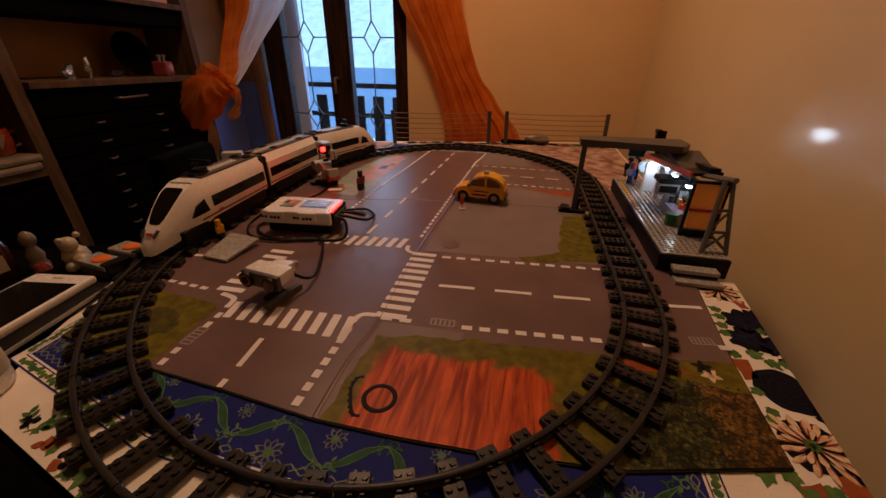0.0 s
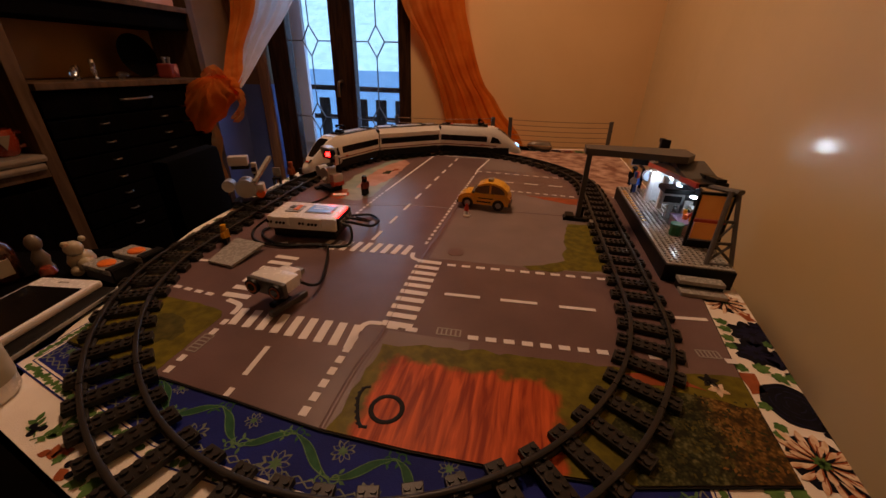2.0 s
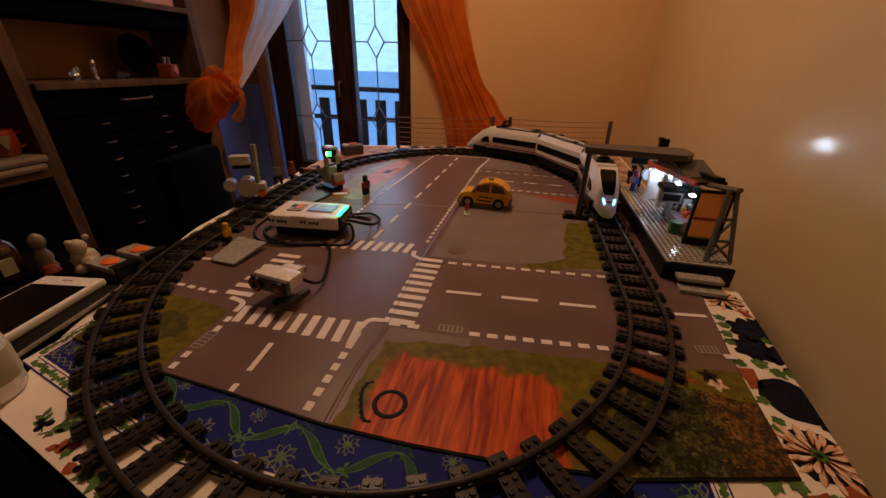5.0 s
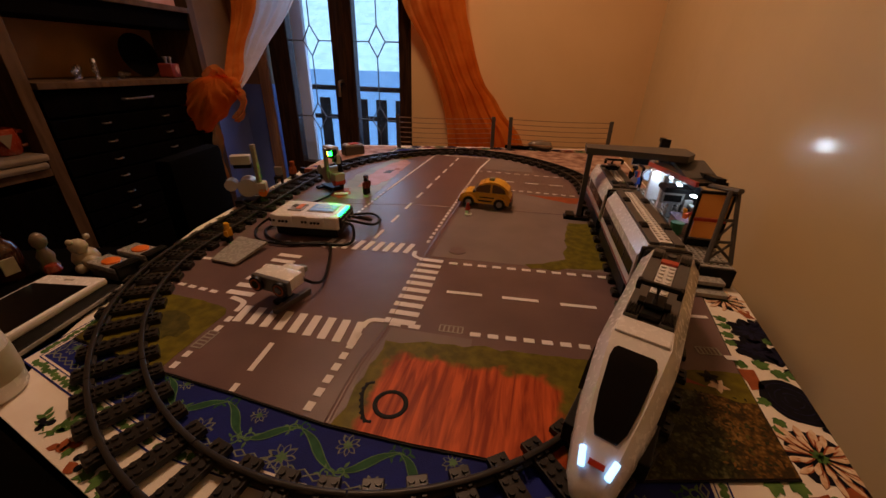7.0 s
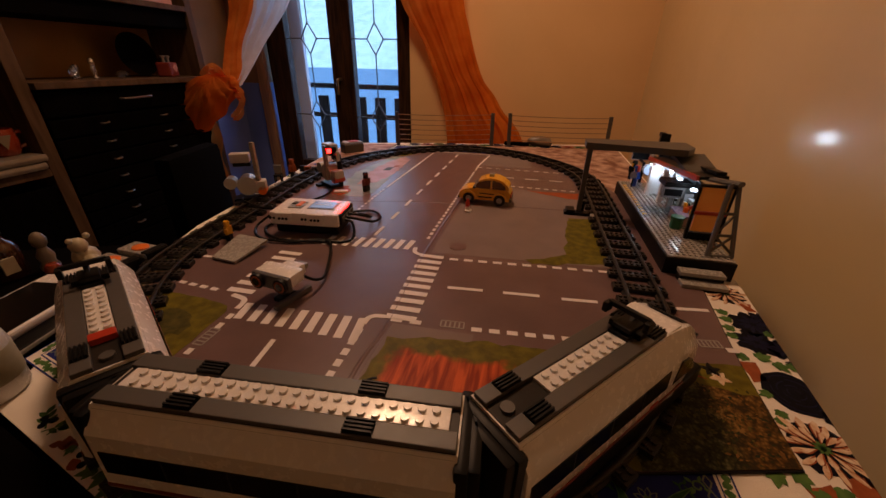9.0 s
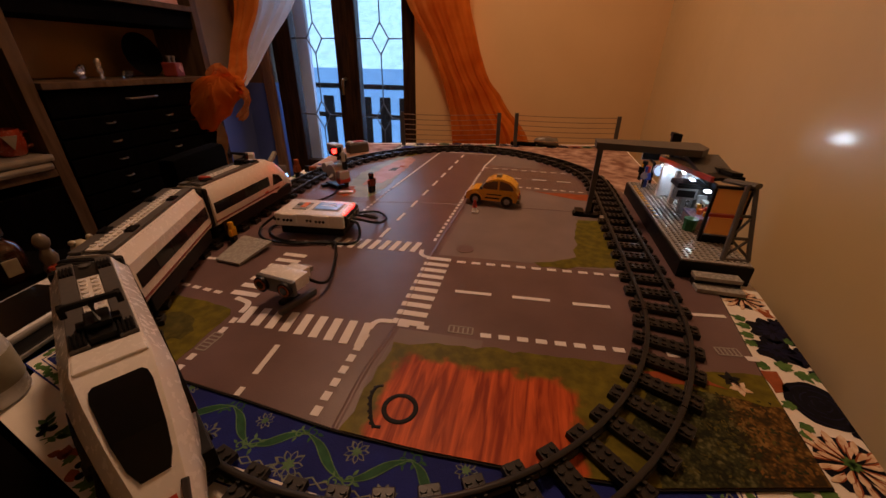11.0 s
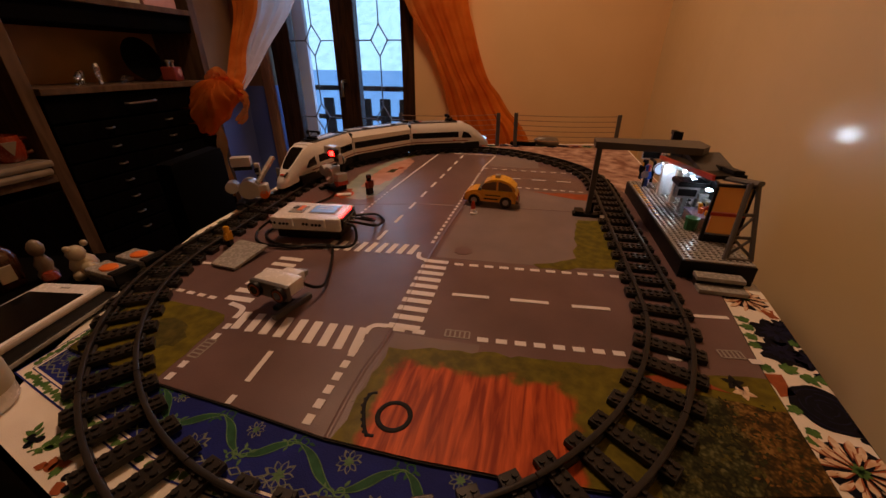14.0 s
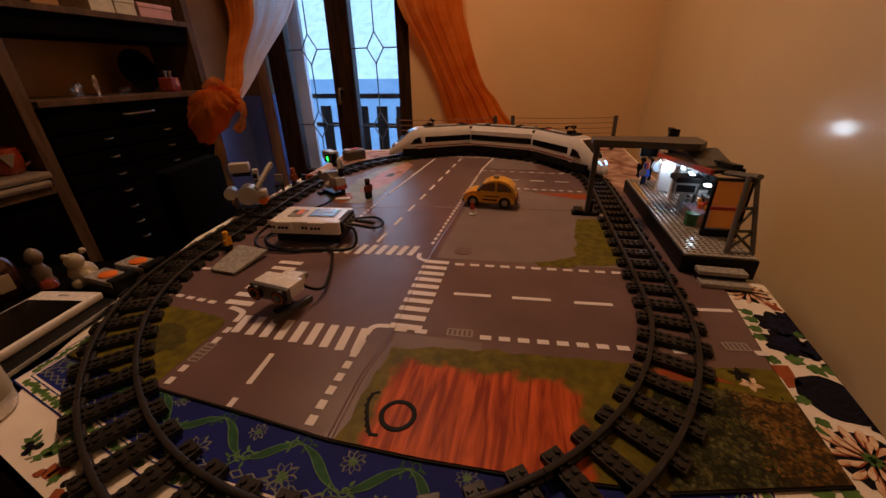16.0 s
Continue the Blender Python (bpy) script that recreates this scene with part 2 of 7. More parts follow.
def printed_field():
    """A ploughed field whose brushed edge fades into the lawn round it."""
    m = streaks("printed_ploughed_field", (0.25, 0.030, 0.007), (0.60, 0.105, 0.022), (17, 1.6, 1), 9.0, 0.45, 0.1)
    n, l = m.node_tree.nodes, m.node_tree.links
    b = n["Principled BSDF"]
    soil = b.inputs["Base Color"].links[0].from_socket
    co, sep, edge, lawn, lawn_ramp = (n.new(k) for k in ("ShaderNodeTexCoord", "ShaderNodeSeparateXYZ", "ShaderNodeTexNoise", "ShaderNodeTexNoise", "ShaderNodeValToRGB"))
    l.new(co.outputs["Object"], sep.inputs[0])
    edge.inputs["Scale"].default_value, edge.inputs["Detail"].default_value = 55.0, 6.0
    lawn.inputs["Scale"].default_value, lawn.inputs["Detail"].default_value = 85.0, 6.0
    l.new(co.outputs["Object"], edge.inputs["Vector"])
    l.new(co.outputs["Object"], lawn.inputs["Vector"])
    lawn_ramp.color_ramp.elements[0].position, lawn_ramp.color_ramp.elements[1].position = 0.35, 0.68
    lawn_ramp.color_ramp.elements[0].color, lawn_ramp.color_ramp.elements[1].color = (*LAWN_DARK, 1), (*LAWN_LIGHT, 1)
    l.new(lawn.outputs["Fac"], lawn_ramp.inputs[0])

    def math_node(op, a, c):
        q = n.new("ShaderNodeMath")
        q.operation = op
        for k, v in enumerate((a, c)):
            if isinstance(v, float):
                q.inputs[k].default_value = v
            else:
                l.new(v, q.inputs[k])
        return q.outputs[0]
    dx = math_node("SUBTRACT", math_node("ABSOLUTE", math_node("SUBTRACT", sep.outputs["X"], 0.126), 0.0), 0.083)
    dy = math_node("SUBTRACT", sep.outputs["Y"], -0.412)
    d = math_node("SMOOTH_MAX", dx, dy)
    l_node = d.node
    l_node.inputs[2].default_value = 0.03
    d = math_node("ADD", d, math_node("MULTIPLY", math_node("SUBTRACT", edge.outputs["Fac"], 0.5), 0.035))
    step, mix = n.new("ShaderNodeMapRange"), n.new("ShaderNodeMix")
    step.interpolation_type = "SMOOTHSTEP"
    step.inputs[1].default_value, step.inputs[2].default_value = -0.007, 0.006
    l.new(d, step.inputs[0])
    mix.data_type = "RGBA"
    l.new(step.outputs[0], mix.inputs["Factor"])
    l.new(soil, mix.inputs["A"])
    l.new(lawn_ramp.outputs[0], mix.inputs["B"])
    l.new(mix.outputs["Result"], b.inputs["Base Color"])
    return m


BUSHES = printed_bushes()
SOIL = printed_field()
SHRUB_DARK = mat("printed_shrub_dark", (0.030, 0.036, 0.012), 0.5, second=(0.014, 0.018, 0.006), scale=200)
SHRUB_OLIVE = mat("printed_shrub_olive", (0.100, 0.086, 0.016), 0.5, second=(0.050, 0.044, 0.010), scale=120)
SHRUB_DRY = mat("printed_shrub_dry", (0.18, 0.092, 0.020), 0.5, second=(0.15, 0.075, 0.016), scale=200)
REDPRINT = mat("printed_red_lawn", (0.36, 0.08, 0.03), 0.5, second=(0.25, 0.06, 0.02), scale=30)
TEAL = mat("printed_pond", (0.34, 0.35, 0.31), 0.4, second=(0.20, 0.25, 0.22), scale=22)
SALMON = mat("printed_beach", (0.50, 0.29, 0.24), 0.4, second=(0.40, 0.20, 0.15), scale=30)
WHITELINE = mat("printed_white_line", (0.80, 0.76, 0.76), 0.5, second=(0.72, 0.68, 0.67), scale=60)
DRAIN = mat("printed_drain", (0.36, 0.33, 0.30), 0.5, scale=50)
MATEDGE = mat("mat_edge_black", (0.012, 0.011, 0.012), 0.6)
TRACK = mat("track_plastic", (0.030, 0.026, 0.023), 0.34, second=(0.022, 0.019, 0.017), scale=30, bump=0.05, bump_scale=500)
WHITE = mat("white_plastic", (0.80, 0.78, 0.77), 0.25, second=(0.76, 0.74, 0.72), scale=12, coat=0.3)
# the crossing machines' white plastic, greyed to put their shade into the colour
WHITE_SHADED = mat("shaded_white_plastic", (0.50, 0.485, 0.47), 0.3, second=(0.44, 0.425, 0.41), scale=14)
DGREY = mat("dark_grey_plastic", (0.085, 0.078, 0.072), 0.45, second=(0.070, 0.064, 0.06), scale=14)
LGREY = mat("light_grey_plastic", (0.34, 0.33, 0.31), 0.26, second=(0.30, 0.29, 0.27), scale=14, coat=0.2)
BLACK = mat("black_plastic", (0.006, 0.0055, 0.0055), 0.42, second=(0.004, 0.004, 0.004), scale=14)
SCREEN = mat("black_glass", (0.006, 0.0055, 0.0055), 0.14, second=(0.005, 0.0045, 0.0045), coat=0.05)
SCREEN.node_tree.nodes["Principled BSDF"].inputs["Specular IOR Level"].default_value = 0.22
RED = mat("red_plastic", (0.50, 0.045, 0.02), 0.3, second=(0.42, 0.035, 0.015), coat=0.2)
DRED = mat("dark_red_plastic", (0.19, 0.03, 0.02), 0.35, second=(0.15, 0.022, 0.015))
YELLOW = mat("yellow_plastic", (0.80, 0.42, 0.02), 0.28, second=(0.72, 0.36, 0.012), coat=0.3)
ORANGEP = mat("orange_plastic", (0.85, 0.20, 0.03), 0.3, second=(0.75, 0.16, 0.02), coat=0.2)
BLUEP = mat("blue_plastic", (0.02, 0.09, 0.45), 0.3, second=(0.015, 0.07, 0.36))
GREENP = mat("green_plastic", (0.02, 0.17, 0.06), 0.35, second=(0.015, 0.13, 0.045))
AMBERPANE = sheer("amber_glazing", (0.95, 0.60, 0.23), (0.86, 0.50, 0.17), 0.08)
TANP = mat("tan_panel", (0.50, 0.24, 0.075), 0.35, second=(0.42, 0.19, 0.055), coat=0.3)
RUBBER = mat("rubber", (0.012, 0.0115, 0.011), 0.8)
BLACKCLOTH = mat("black_upholstery", (0.0015, 0.0015, 0.0015), 0.95)
BLACKCLOTH.node_tree.nodes["Principled BSDF"].inputs["Specular IOR Level"].default_value = 0.05
HEADLIGHT = mat("lit_headlight", (0.6, 0.75, 1.0), 0.2, glow=(0.30, 0.58, 1.0), power=2.6)
DEADLIGHT = mat("unlit_headlight", (0.06, 0.06, 0.07), 0.15, coat=0.5)
LEDWHITE = mat("white_led", (0.8, 0.9, 1.0), 0.3, glow=(0.66, 0.82, 1.0), power=38.0)
LEDRED = mat("red_led", (1.0, 0.1, 0.05), 0.3, glow=(1.0, 0.0012, 0.0010), power=170.0)
LEDGREEN = mat("green_led", (0.1, 1.0, 0.6), 0.3, glow=(0.0006, 1.0, 0.004), power=260.0)
BRICKRED = mat("red_status_lens", (1.0, 0.1, 0.05), 0.3, glow=(1.0, 0.006, 0.005), power=45.0)
BRICKGREEN = mat("green_status_lens", (0.1, 1.0, 0.6), 0.3, glow=(0.003, 1.0, 0.10), power=36.0)
LEDOFF = mat("dark_led_lens", (0.10, 0.09, 0.085), 0.25, coat=0.4)
LCD = mat("blue_lcd", (0.25, 0.38, 0.60), 0.2, second=(0.20, 0.31, 0.52), scale=60, coat=0.5, glow=(0.25, 0.42, 0.8), power=0.12)
AMBER = mat("amber_glass", (0.05, 0.016, 0.006), 0.15, second=(0.03, 0.010, 0.004), coat=0.5)
PAPER = mat("paper_label", (0.50, 0.46, 0.34), 0.7, second=(0.38, 0.35, 0.25), scale=50)
CERAMIC = mat("glazed_ceramic", (0.24, 0.20, 0.15), 0.3, second=(0.15, 0.12, 0.09), scale=14, coat=0.3)
PORCELAIN = mat("cream_porcelain", (0.50, 0.45, 0.34), 0.35, second=(0.36, 0.31, 0.20), scale=60)
REDGLAZE = mat("red_glaze", (0.26, 0.035, 0.014), 0.25, second=(0.18, 0.025, 0.01), scale=18, coat=0.4)
PINKBOX = mat("pink_cardboard", (0.50, 0.27, 0.24), 0.7, second=(0.42, 0.22, 0.20), scale=30)
CRYSTAL = clear("crystal", (0.8, 0.8, 0.8), 0.03, 0.35)


# ---------------------------------------------------------------- mesh tools
def box(bm, sx, sy, sz, x=0, y=0, z=0, m=None, bevel=0.0):
    """A block whose base centre lies at x, y, z."""
    v = bmesh.ops.create_cube(bm, size=1)["verts"]
    bmesh.ops.scale(bm, vec=(sx, sy, sz), verts=v)
    bmesh.ops.translate(bm, vec=(x, y, z + sz / 2), verts=v)
    if bevel:
        e = {e for q in v for e in q.link_edges}
        r = bmesh.ops.bevel(bm, geom=list(e), offset=bevel, segments=2, profile=0.6, affect="EDGES")
        v = list({q for f in r["faces"] for q in f.verts} | {q for q in v if q.is_valid})
    if m is not None:
        bmesh.ops.transform(bm, matrix=m, verts=v)
    return v


def cyl(bm, r, h, x=0, y=0, z=0, m=None, seg=16, r2=None):
    v = bmesh.ops.create_cone(bm, cap_ends=True, segments=seg, radius1=r, radius2=r if r2 is None else r2, depth=h)["verts"]
    bmesh.ops.translate(bm, vec=(x, y, z + h / 2), verts=v)
    if m is not None:
        bmesh.ops.transform(bm, matrix=m, verts=v)
    return v


def slab(bm, pts, z0, z1):
    """A flat plate with the outline pts (anticlockwise)."""
    a, b = [bm.verts.new((x, y, z0)) for x, y in pts], [bm.verts.new((x, y, z1)) for x, y in pts]
    n = len(pts)
    bm.faces.new(b)
    bm.faces.new(a[::-1])
    for i in range(n):
        bm.faces.new((a[i], a[(i + 1) % n], b[(i + 1) % n], b[i]))


def extrude_side(bm, pts, y0, y1):
    """A plate with the outline pts in x and z, from y0 to y1."""
    a, b = [bm.verts.new((x, y0, z)) for x, z in pts], [bm.verts.new((x, y1, z)) for x, z in pts]
    n = len(pts)
    bm.faces.new(a)
    bm.faces.new(b[::-1])
    for i in range(n):
        bm.faces.new((a[(i + 1) % n], a[i], b[i], b[(i + 1) % n]))


def lathe(bm, prof, x=0, y=0, z=0, seg=20, m=None):
    rings = []
    for r, h in prof:
        rings.append([bm.verts.new((x + r * math.cos(2 * math.pi * i / seg), y + r * math.sin(2 * math.pi * i / seg), z + h)) for i in range(seg)])
    for a, b in zip(rings, rings[1:]):
        for i in range(seg):
            bm.faces.new((a[i], a[(i + 1) % seg], b[(i + 1) % seg], b[i]))
    bm.faces.new(rings[0][::-1])
    bm.faces.new(rings[-1])
    if m is not None:
        bmesh.ops.transform(bm, matrix=m, verts=[v for r in rings for v in r])


def tube(bm, pts, r, seg=8, flat=1.0):
    """A bent rod through pts."""
    pts = [Vector(p) for p in pts]
    rings = []
    for i, p in enumerate(pts):
        d = (pts[min(i + 1, len(pts) - 1)] - pts[max(i - 1, 0)]).normalized()
        side = d.cross(Vector((0, 0, 1)))
        side = side.normalized() if side.length > 1e-4 else Vector((1, 0, 0))
        up = side.cross(d)
        rings.append([bm.verts.new(p + side * r * math.cos(2 * math.pi * k / seg) + up * r * flat * math.sin(2 * math.pi * k / seg)) for k in range(seg)])
    for a, b in zip(rings, rings[1:]):
        for k in range(seg):
            bm.faces.new((a[k], a[(k + 1) % seg], b[(k + 1) % seg], b[k]))
    bm.faces.new(rings[0][::-1])
    bm.faces.new(rings[-1])


def smooth_line(pts, n=6):
    """Points on a rounded line through pts (Catmull-Rom)."""
    p = [Vector(pts[0])] + [Vector(q) for q in pts] + [Vector(pts[-1])]
    out = []
    for i in range(1, len(p) - 2):
        for k in range(n):
            t = k / n
            a, b, c, d = p[i - 1], p[i], p[i + 1], p[i + 2]
            out.append(0.5 * ((2 * b) + (c - a) * t + (2 * a - 5 * b + 4 * c - d) * t * t + (3 * b - a - 3 * c + d) * t ** 3))
    return out + [p[-2]]


def meshed(name, bm, material, smooth=False):
    bmesh.ops.recalc_face_normals(bm, faces=bm.faces)
    me = bpy.data.meshes.new(name)
    bm.to_mesh(me)
    bm.free()
    me.materials.append(material)
    if smooth:
        me.shade_smooth()
        me.set_sharp_from_angle(angle=radians(38))
    return me


def part(name, bm, material, parent=None, label="", m=None, smooth=False):
    ob = new(name, meshed(name, bm, material, smooth))
    if parent:
        ob.parent = parent
    if m is not None:
        ob.matrix_basis = m
    return tagged(ob, label=label)


def shared(name, me, parent, m):
    ob = new(name, me)
    ob.parent, ob.matrix_basis = parent, m
    return ob


def thing(name, label, category, m=None, group="", kind=""):
    ob = new(name)
    ob.empty_display_size = 0.02
    if m is not None:
        ob.matrix_basis = m
    return tagged(ob, label, category, group, kind)


def blocks(name, material, parent, *rows, bevel=0.0006, label=""):
    """One part made of one or more blocks (sx, sy, sz, x, y, z)."""
    bm = bmesh.new()
    for r in rows:
        box(bm, *r, bevel=bevel)
    return part(name, bm, material, parent, label)

# ---------------------------------------------------------------- room
BACK, RIGHT, LEFT, REAR, FLOOR_Z, TOP = 1.45, 0.68, -1.62, -2.3, -0.75, 1.75


def wall_block(name, material, x0, x1, y0, y1, z0, z1):
    bm = bmesh.new()
    box(bm, x1 - x0, y1 - y0, z1 - z0, (x0 + x1) / 2, (y0 + y1) / 2, z0)
    return tagged(part(name, bm, material), kind="structure")


tagged(wall_block("floor", FLOOR, LEFT - 0.2, RIGHT + 0.2, REAR - 0.2, BACK + 0.2, FLOOR_Z - 0.1, FLOOR_Z), "dark tiled room floor in shadow", "floor")
tagged(wall_block("ceiling", CEIL, LEFT - 0.2, RIGHT + 0.2, REAR - 0.2, BACK + 0.2, TOP, TOP + 0.1), "plain plaster ceiling", "ceiling")
east = wall_block("wall_east", WALL, 0.0, 0.15, REAR - BACK, 0.2, FLOOR_Z, TOP)
east.matrix_basis = pose(0.664, BACK, 0, 0, 0, -3)          # set slightly askew to the door's wall to place the spot's glare
tagged(east, "glossy ochre painted wall beside the table", "wall")
west = thing("wall_west", "ochre and brown wall with blue lower part behind the cabinet", "wall", kind="structure")
# ochre stretch first, then blue below and brown above
for y0, y1, z0, z1, m in ((REAR, 0.85, FLOOR_Z, TOP, WALL), (0.85, BACK, FLOOR_Z, 0.13, WALL_BLUE), (0.85, BACK, 0.13, TOP, WALL_BROWN)):
    bm = bmesh.new()
    box(bm, 0.15, y1 - y0, z1 - z0, LEFT - 0.075, (y0 + y1) / 2, z0)
    part("wall_panel", bm, m, west)
tagged(wall_block("wall_south", WALL, LEFT - 0.2, RIGHT + 0.2, REAR - 0.15, REAR, FLOOR_Z, TOP), "plain ochre painted wall", "wall")

# back wall with the balcony door's opening
WX0, WX1, WZ1 = -1.41, -0.53, 1.30
north = thing("wall_north", "ochre painted wall with blue lower part round the balcony door", "wall", kind="structure")
for x0, x1, z0, z1, m in ((LEFT, WX0 - 0.06, FLOOR_Z, 0.13, WALL_BLUE), (LEFT, WX0 - 0.06, 0.13, TOP, WALL_BROWN), (WX1, RIGHT, FLOOR_Z, TOP, WALL_BACK), (WX0 - 0.06, WX1, WZ1, TOP, WALL_BACK)):
    bm = bmesh.new()
    box(bm, x1 - x0, 0.2, z1 - z0, (x0 + x1) / 2, BACK + 0.1, z0)
    part("wall_panel", bm, m, north)
bm = bmesh.new()
box(bm, 0.058, 0.03, WZ1 - FLOOR_Z, WX0 - 0.031, BACK - 0.012, FLOOR_Z, bevel=0.004)
tagged(part("trim", bm, TRIM), "brown wooden trim beside the balcony door", "trim", kind="structure")

door = thing("window_1", "dark wooden balcony door with leaded glass panes", "balcony door", kind="structure")
YD = BACK + 0.07
blocks("window_frame", DARKWOOD, door, (0.075, 0.09, WZ1 - FLOOR_Z, WX0 + 0.0375, YD, FLOOR_Z), (0.075, 0.09, WZ1 - FLOOR_Z, WX1 - 0.0375, YD, FLOOR_Z),
       (WX1 - WX0 - 0.15, 0.09, 0.07, (WX0 + WX1) / 2, YD, WZ1 - 0.07), bevel=0.006)
for cx, wd in ((-1.142, 0.275), (-0.741, 0.265)):
    leaf = blocks("door_leaf", DARKWOOD, door, (0.058, 0.06, 1.97, cx - wd / 2 - 0.028, YD - 0.02, FLOOR_Z + 0.01), (0.058, 0.06, 1.97, cx + wd / 2 + 0.028, YD - 0.02, FLOOR_Z + 0.01),
                  (wd, 0.058, 0.42, cx, YD - 0.02, FLOOR_Z + 0.01), (wd, 0.058, 0.09, cx, YD - 0.02, 1.13), bevel=0.008)
    bm = bmesh.new()
    box(bm, wd, 0.005, 1.49, cx, YD - 0.02, -0.34)
    pane = part("pane", bm, GLASS, leaf)
    pane.visible_shadow = False
    bm = bmesh.new()
    zs = [-0.04 + 0.41 * k for k in range(3)]
    y = YD - 0.026
    w, h, r = 0.048, 0.078, 0.0038
    for i, zc in enumerate(zs):
        for a, b in (((0, h), (w, 0)), ((w, 0), (0, -h)), ((0, -h), (-w, 0)), ((-w, 0), (0, h)), ((w, 0), (wd / 2, 0)), ((-w, 0), (-wd / 2, 0))):
            tube(bm, [(cx + a[0], y, zc + a[1]), (cx + b[0], y, zc + b[1])], r, 6)
        tube(bm, [(cx, y, zc + h), (cx, y, (zs[i + 1] - h) if i < 2 else 1.14)], r, 6)
    tube(bm, [(cx, y, -0.34), (cx, y, zs[0] - h)], r, 6)
    part("lead_came", bm, LEAD, leaf, "grey lead strips in a diamond pattern")
bm = bmesh.new()
box(bm, 0.035, 0.012, 0.10, -0.945, YD - 0.056, 0.10, bevel=0.004)
tube(bm, smooth_line([(-0.945, YD - 0.06, 0.165), (-0.945, YD - 0.10, 0.165), (-0.949, YD - 0.105, 0.145), (-0.952, YD - 0.10, 0.085)], 4), 0.008)
part("door_handle", bm, BRASS, door, "worn brass lever handle", smooth=True)
bm = bmesh.new()
box(bm, 0.045, 0.035, 1.97, -0.941, YD - 0.045, FLOOR_Z + 0.01, bevel=0.006)
part("cover_strip", bm, DARKWOOD, door)
blocks("shutter", PALESHUTTER, door, (0.100, 0.03, 2.0, -1.315, 1.640, FLOOR_Z + 0.02), bevel=0.004, label="pale blue folded shutter outside the glass")

# balcony and the slope outside
balcony = thing("balcony", "concrete balcony floor with a dark wooden railing", "balcony", kind="structure")
bm = bmesh.new()
box(bm, 4.0, 0.95, 0.12, -1.6, BACK + 0.68, FLOOR_Z - 0.12)
part("slab", bm, YARD, balcony)
bm = bmesh.new()
box(bm, 3.6, 0.06, 0.035, -1.7, 2.30, 0.058, bevel=0.006)
box(bm, 3.6, 0.03, 0.035, -1.7, 2.30, -0.165, bevel=0.004)
box(bm, 3.6, 0.03, 0.04, -1.7, 2.30, -0.62, bevel=0.004)
part("handrail", bm, RAILWOOD, balcony)
bm = bmesh.new()
box(bm, 0.088, 0.022, 0.72, 0, 0, 0, bevel=0.006)
board = meshed("board", bm, RAILWOOD)
for k in range(17):
    shared("board", board, balcony, pose(-3.2 + 0.165 * k, 2.30, -0.72, 0, 0, 0))
bm = bmesh.new()
N = 60
g = [[bm.verts.new((-14 + 22 * i / N, 3.2 + 16 * j / N, -2.6 + 0.42 * max(16 * j / N - 1, 0) ** 1.2 + 0.10 * noise.noise((i * 0.35, j * 0.35, 0)))) for i in range(N + 1)] for j in range(N + 1)]
for j in range(N):
    for i in range(N):
        bm.faces.new((g[j][i], g[j][i + 1], g[j + 1][i + 1], g[j + 1][i]))
tagged(part("ground", bm, SNOW, smooth=True), "snowy slope rising behind the balcony", "ground", kind="structure")
bm = bmesh.new()
box(bm, 20, 0.3, 2.72, -4, 6.4, -2.6)
tagged(part("yard_wall", bm, YARD), "pale blue-grey garden wall behind the balcony", "wall", kind="structure")


# ---------------------------------------------------------------- table and cloth
table = thing("table", "long dining table under a printed cloth", "table")
bm = bmesh.new()
slab(bm, [(-0.255, -0.560), (-0.10, -0.597), (0.403, -0.62), (0.454, -0.18), (0.457, 0.83), (-0.30, 0.62), (-0.48, 0.56), (-0.445, 0.20), (-0.400, -0.20), (-0.345, -0.38), (-0.300, -0.485)], -0.032, -0.003)
part("tabletop", bm, DARKWOOD, table)
for x, y in ((-0.20, -0.50), (0.385, -0.54), (0.385, 0.74), (-0.40, 0.50)):
    blocks("leg", DARKWOOD, table, (0.06, 0.06, 0.716, x, y, FLOOR_Z), bevel=0.004)

cloth = thing("tablecloth", "white oilcloth with navy panel and printed flowers on the table", "tablecloth")
bm = bmesh.new()
edge = [(-0.258, -0.563), (-0.10, -0.600), (0.406, -0.624), (0.457, -0.18), (0.460, 0.834), (-0.302, 0.624), (-0.484, 0.563), (-0.448, 0.20), (-0.403, -0.20), (-0.348, -0.38), (-0.303, -0.486)]
slab(bm, edge, -0.003, 0.0)
for (x0, y0), (x1, y1) in zip(edge, edge[1:] + edge[:1]):
    n = Vector((y1 - y0, x0 - x1)).normalized()
    if max(x0, x1) < -0.05 and max(y0, y1) < 0.3:
        continue
    prev = None
    for k in range(17):
        t = k / 16
        drop = 0.028 + 0.004 * math.sin(k * 1.7)
        o = 0.008 + 0.006 * math.sin(k * 1.3)
        p = Vector((x0 + (x1 - x0) * t, y0 + (y1 - y0) * t))
        row = [bm.verts.new((*p, 0.0)), bm.verts.new((*(p + n * 0.004), -0.008)), bm.verts.new((*(p + n * o), -drop))]
        if prev:
            for a in range(2):
                bm.faces.new((prev[a], row[a], row[a + 1], prev[a + 1]))
        prev = row
bmesh.ops.remove_doubles(bm, verts=bm.verts, dist=0.0005)
part("sheet", bm, CLOTH, cloth)


def flat(name, pts, z, material, parent, label="", thick=0.0003):
    bm = bmesh.new()
    slab(bm, pts, z - thick, z)
    return part(name, bm, material, parent, label)


BLUE = [(-0.291, -0.505), (-0.10, -0.549), (0.312, -0.565), (0.318, 0.20), (0.275, 0.44), (0.13, 0.600), (-0.30, 0.575)]
flat("navy_panel", BLUE, 0.0004, NAVY, cloth, "deep navy printed panel", 0.0004)


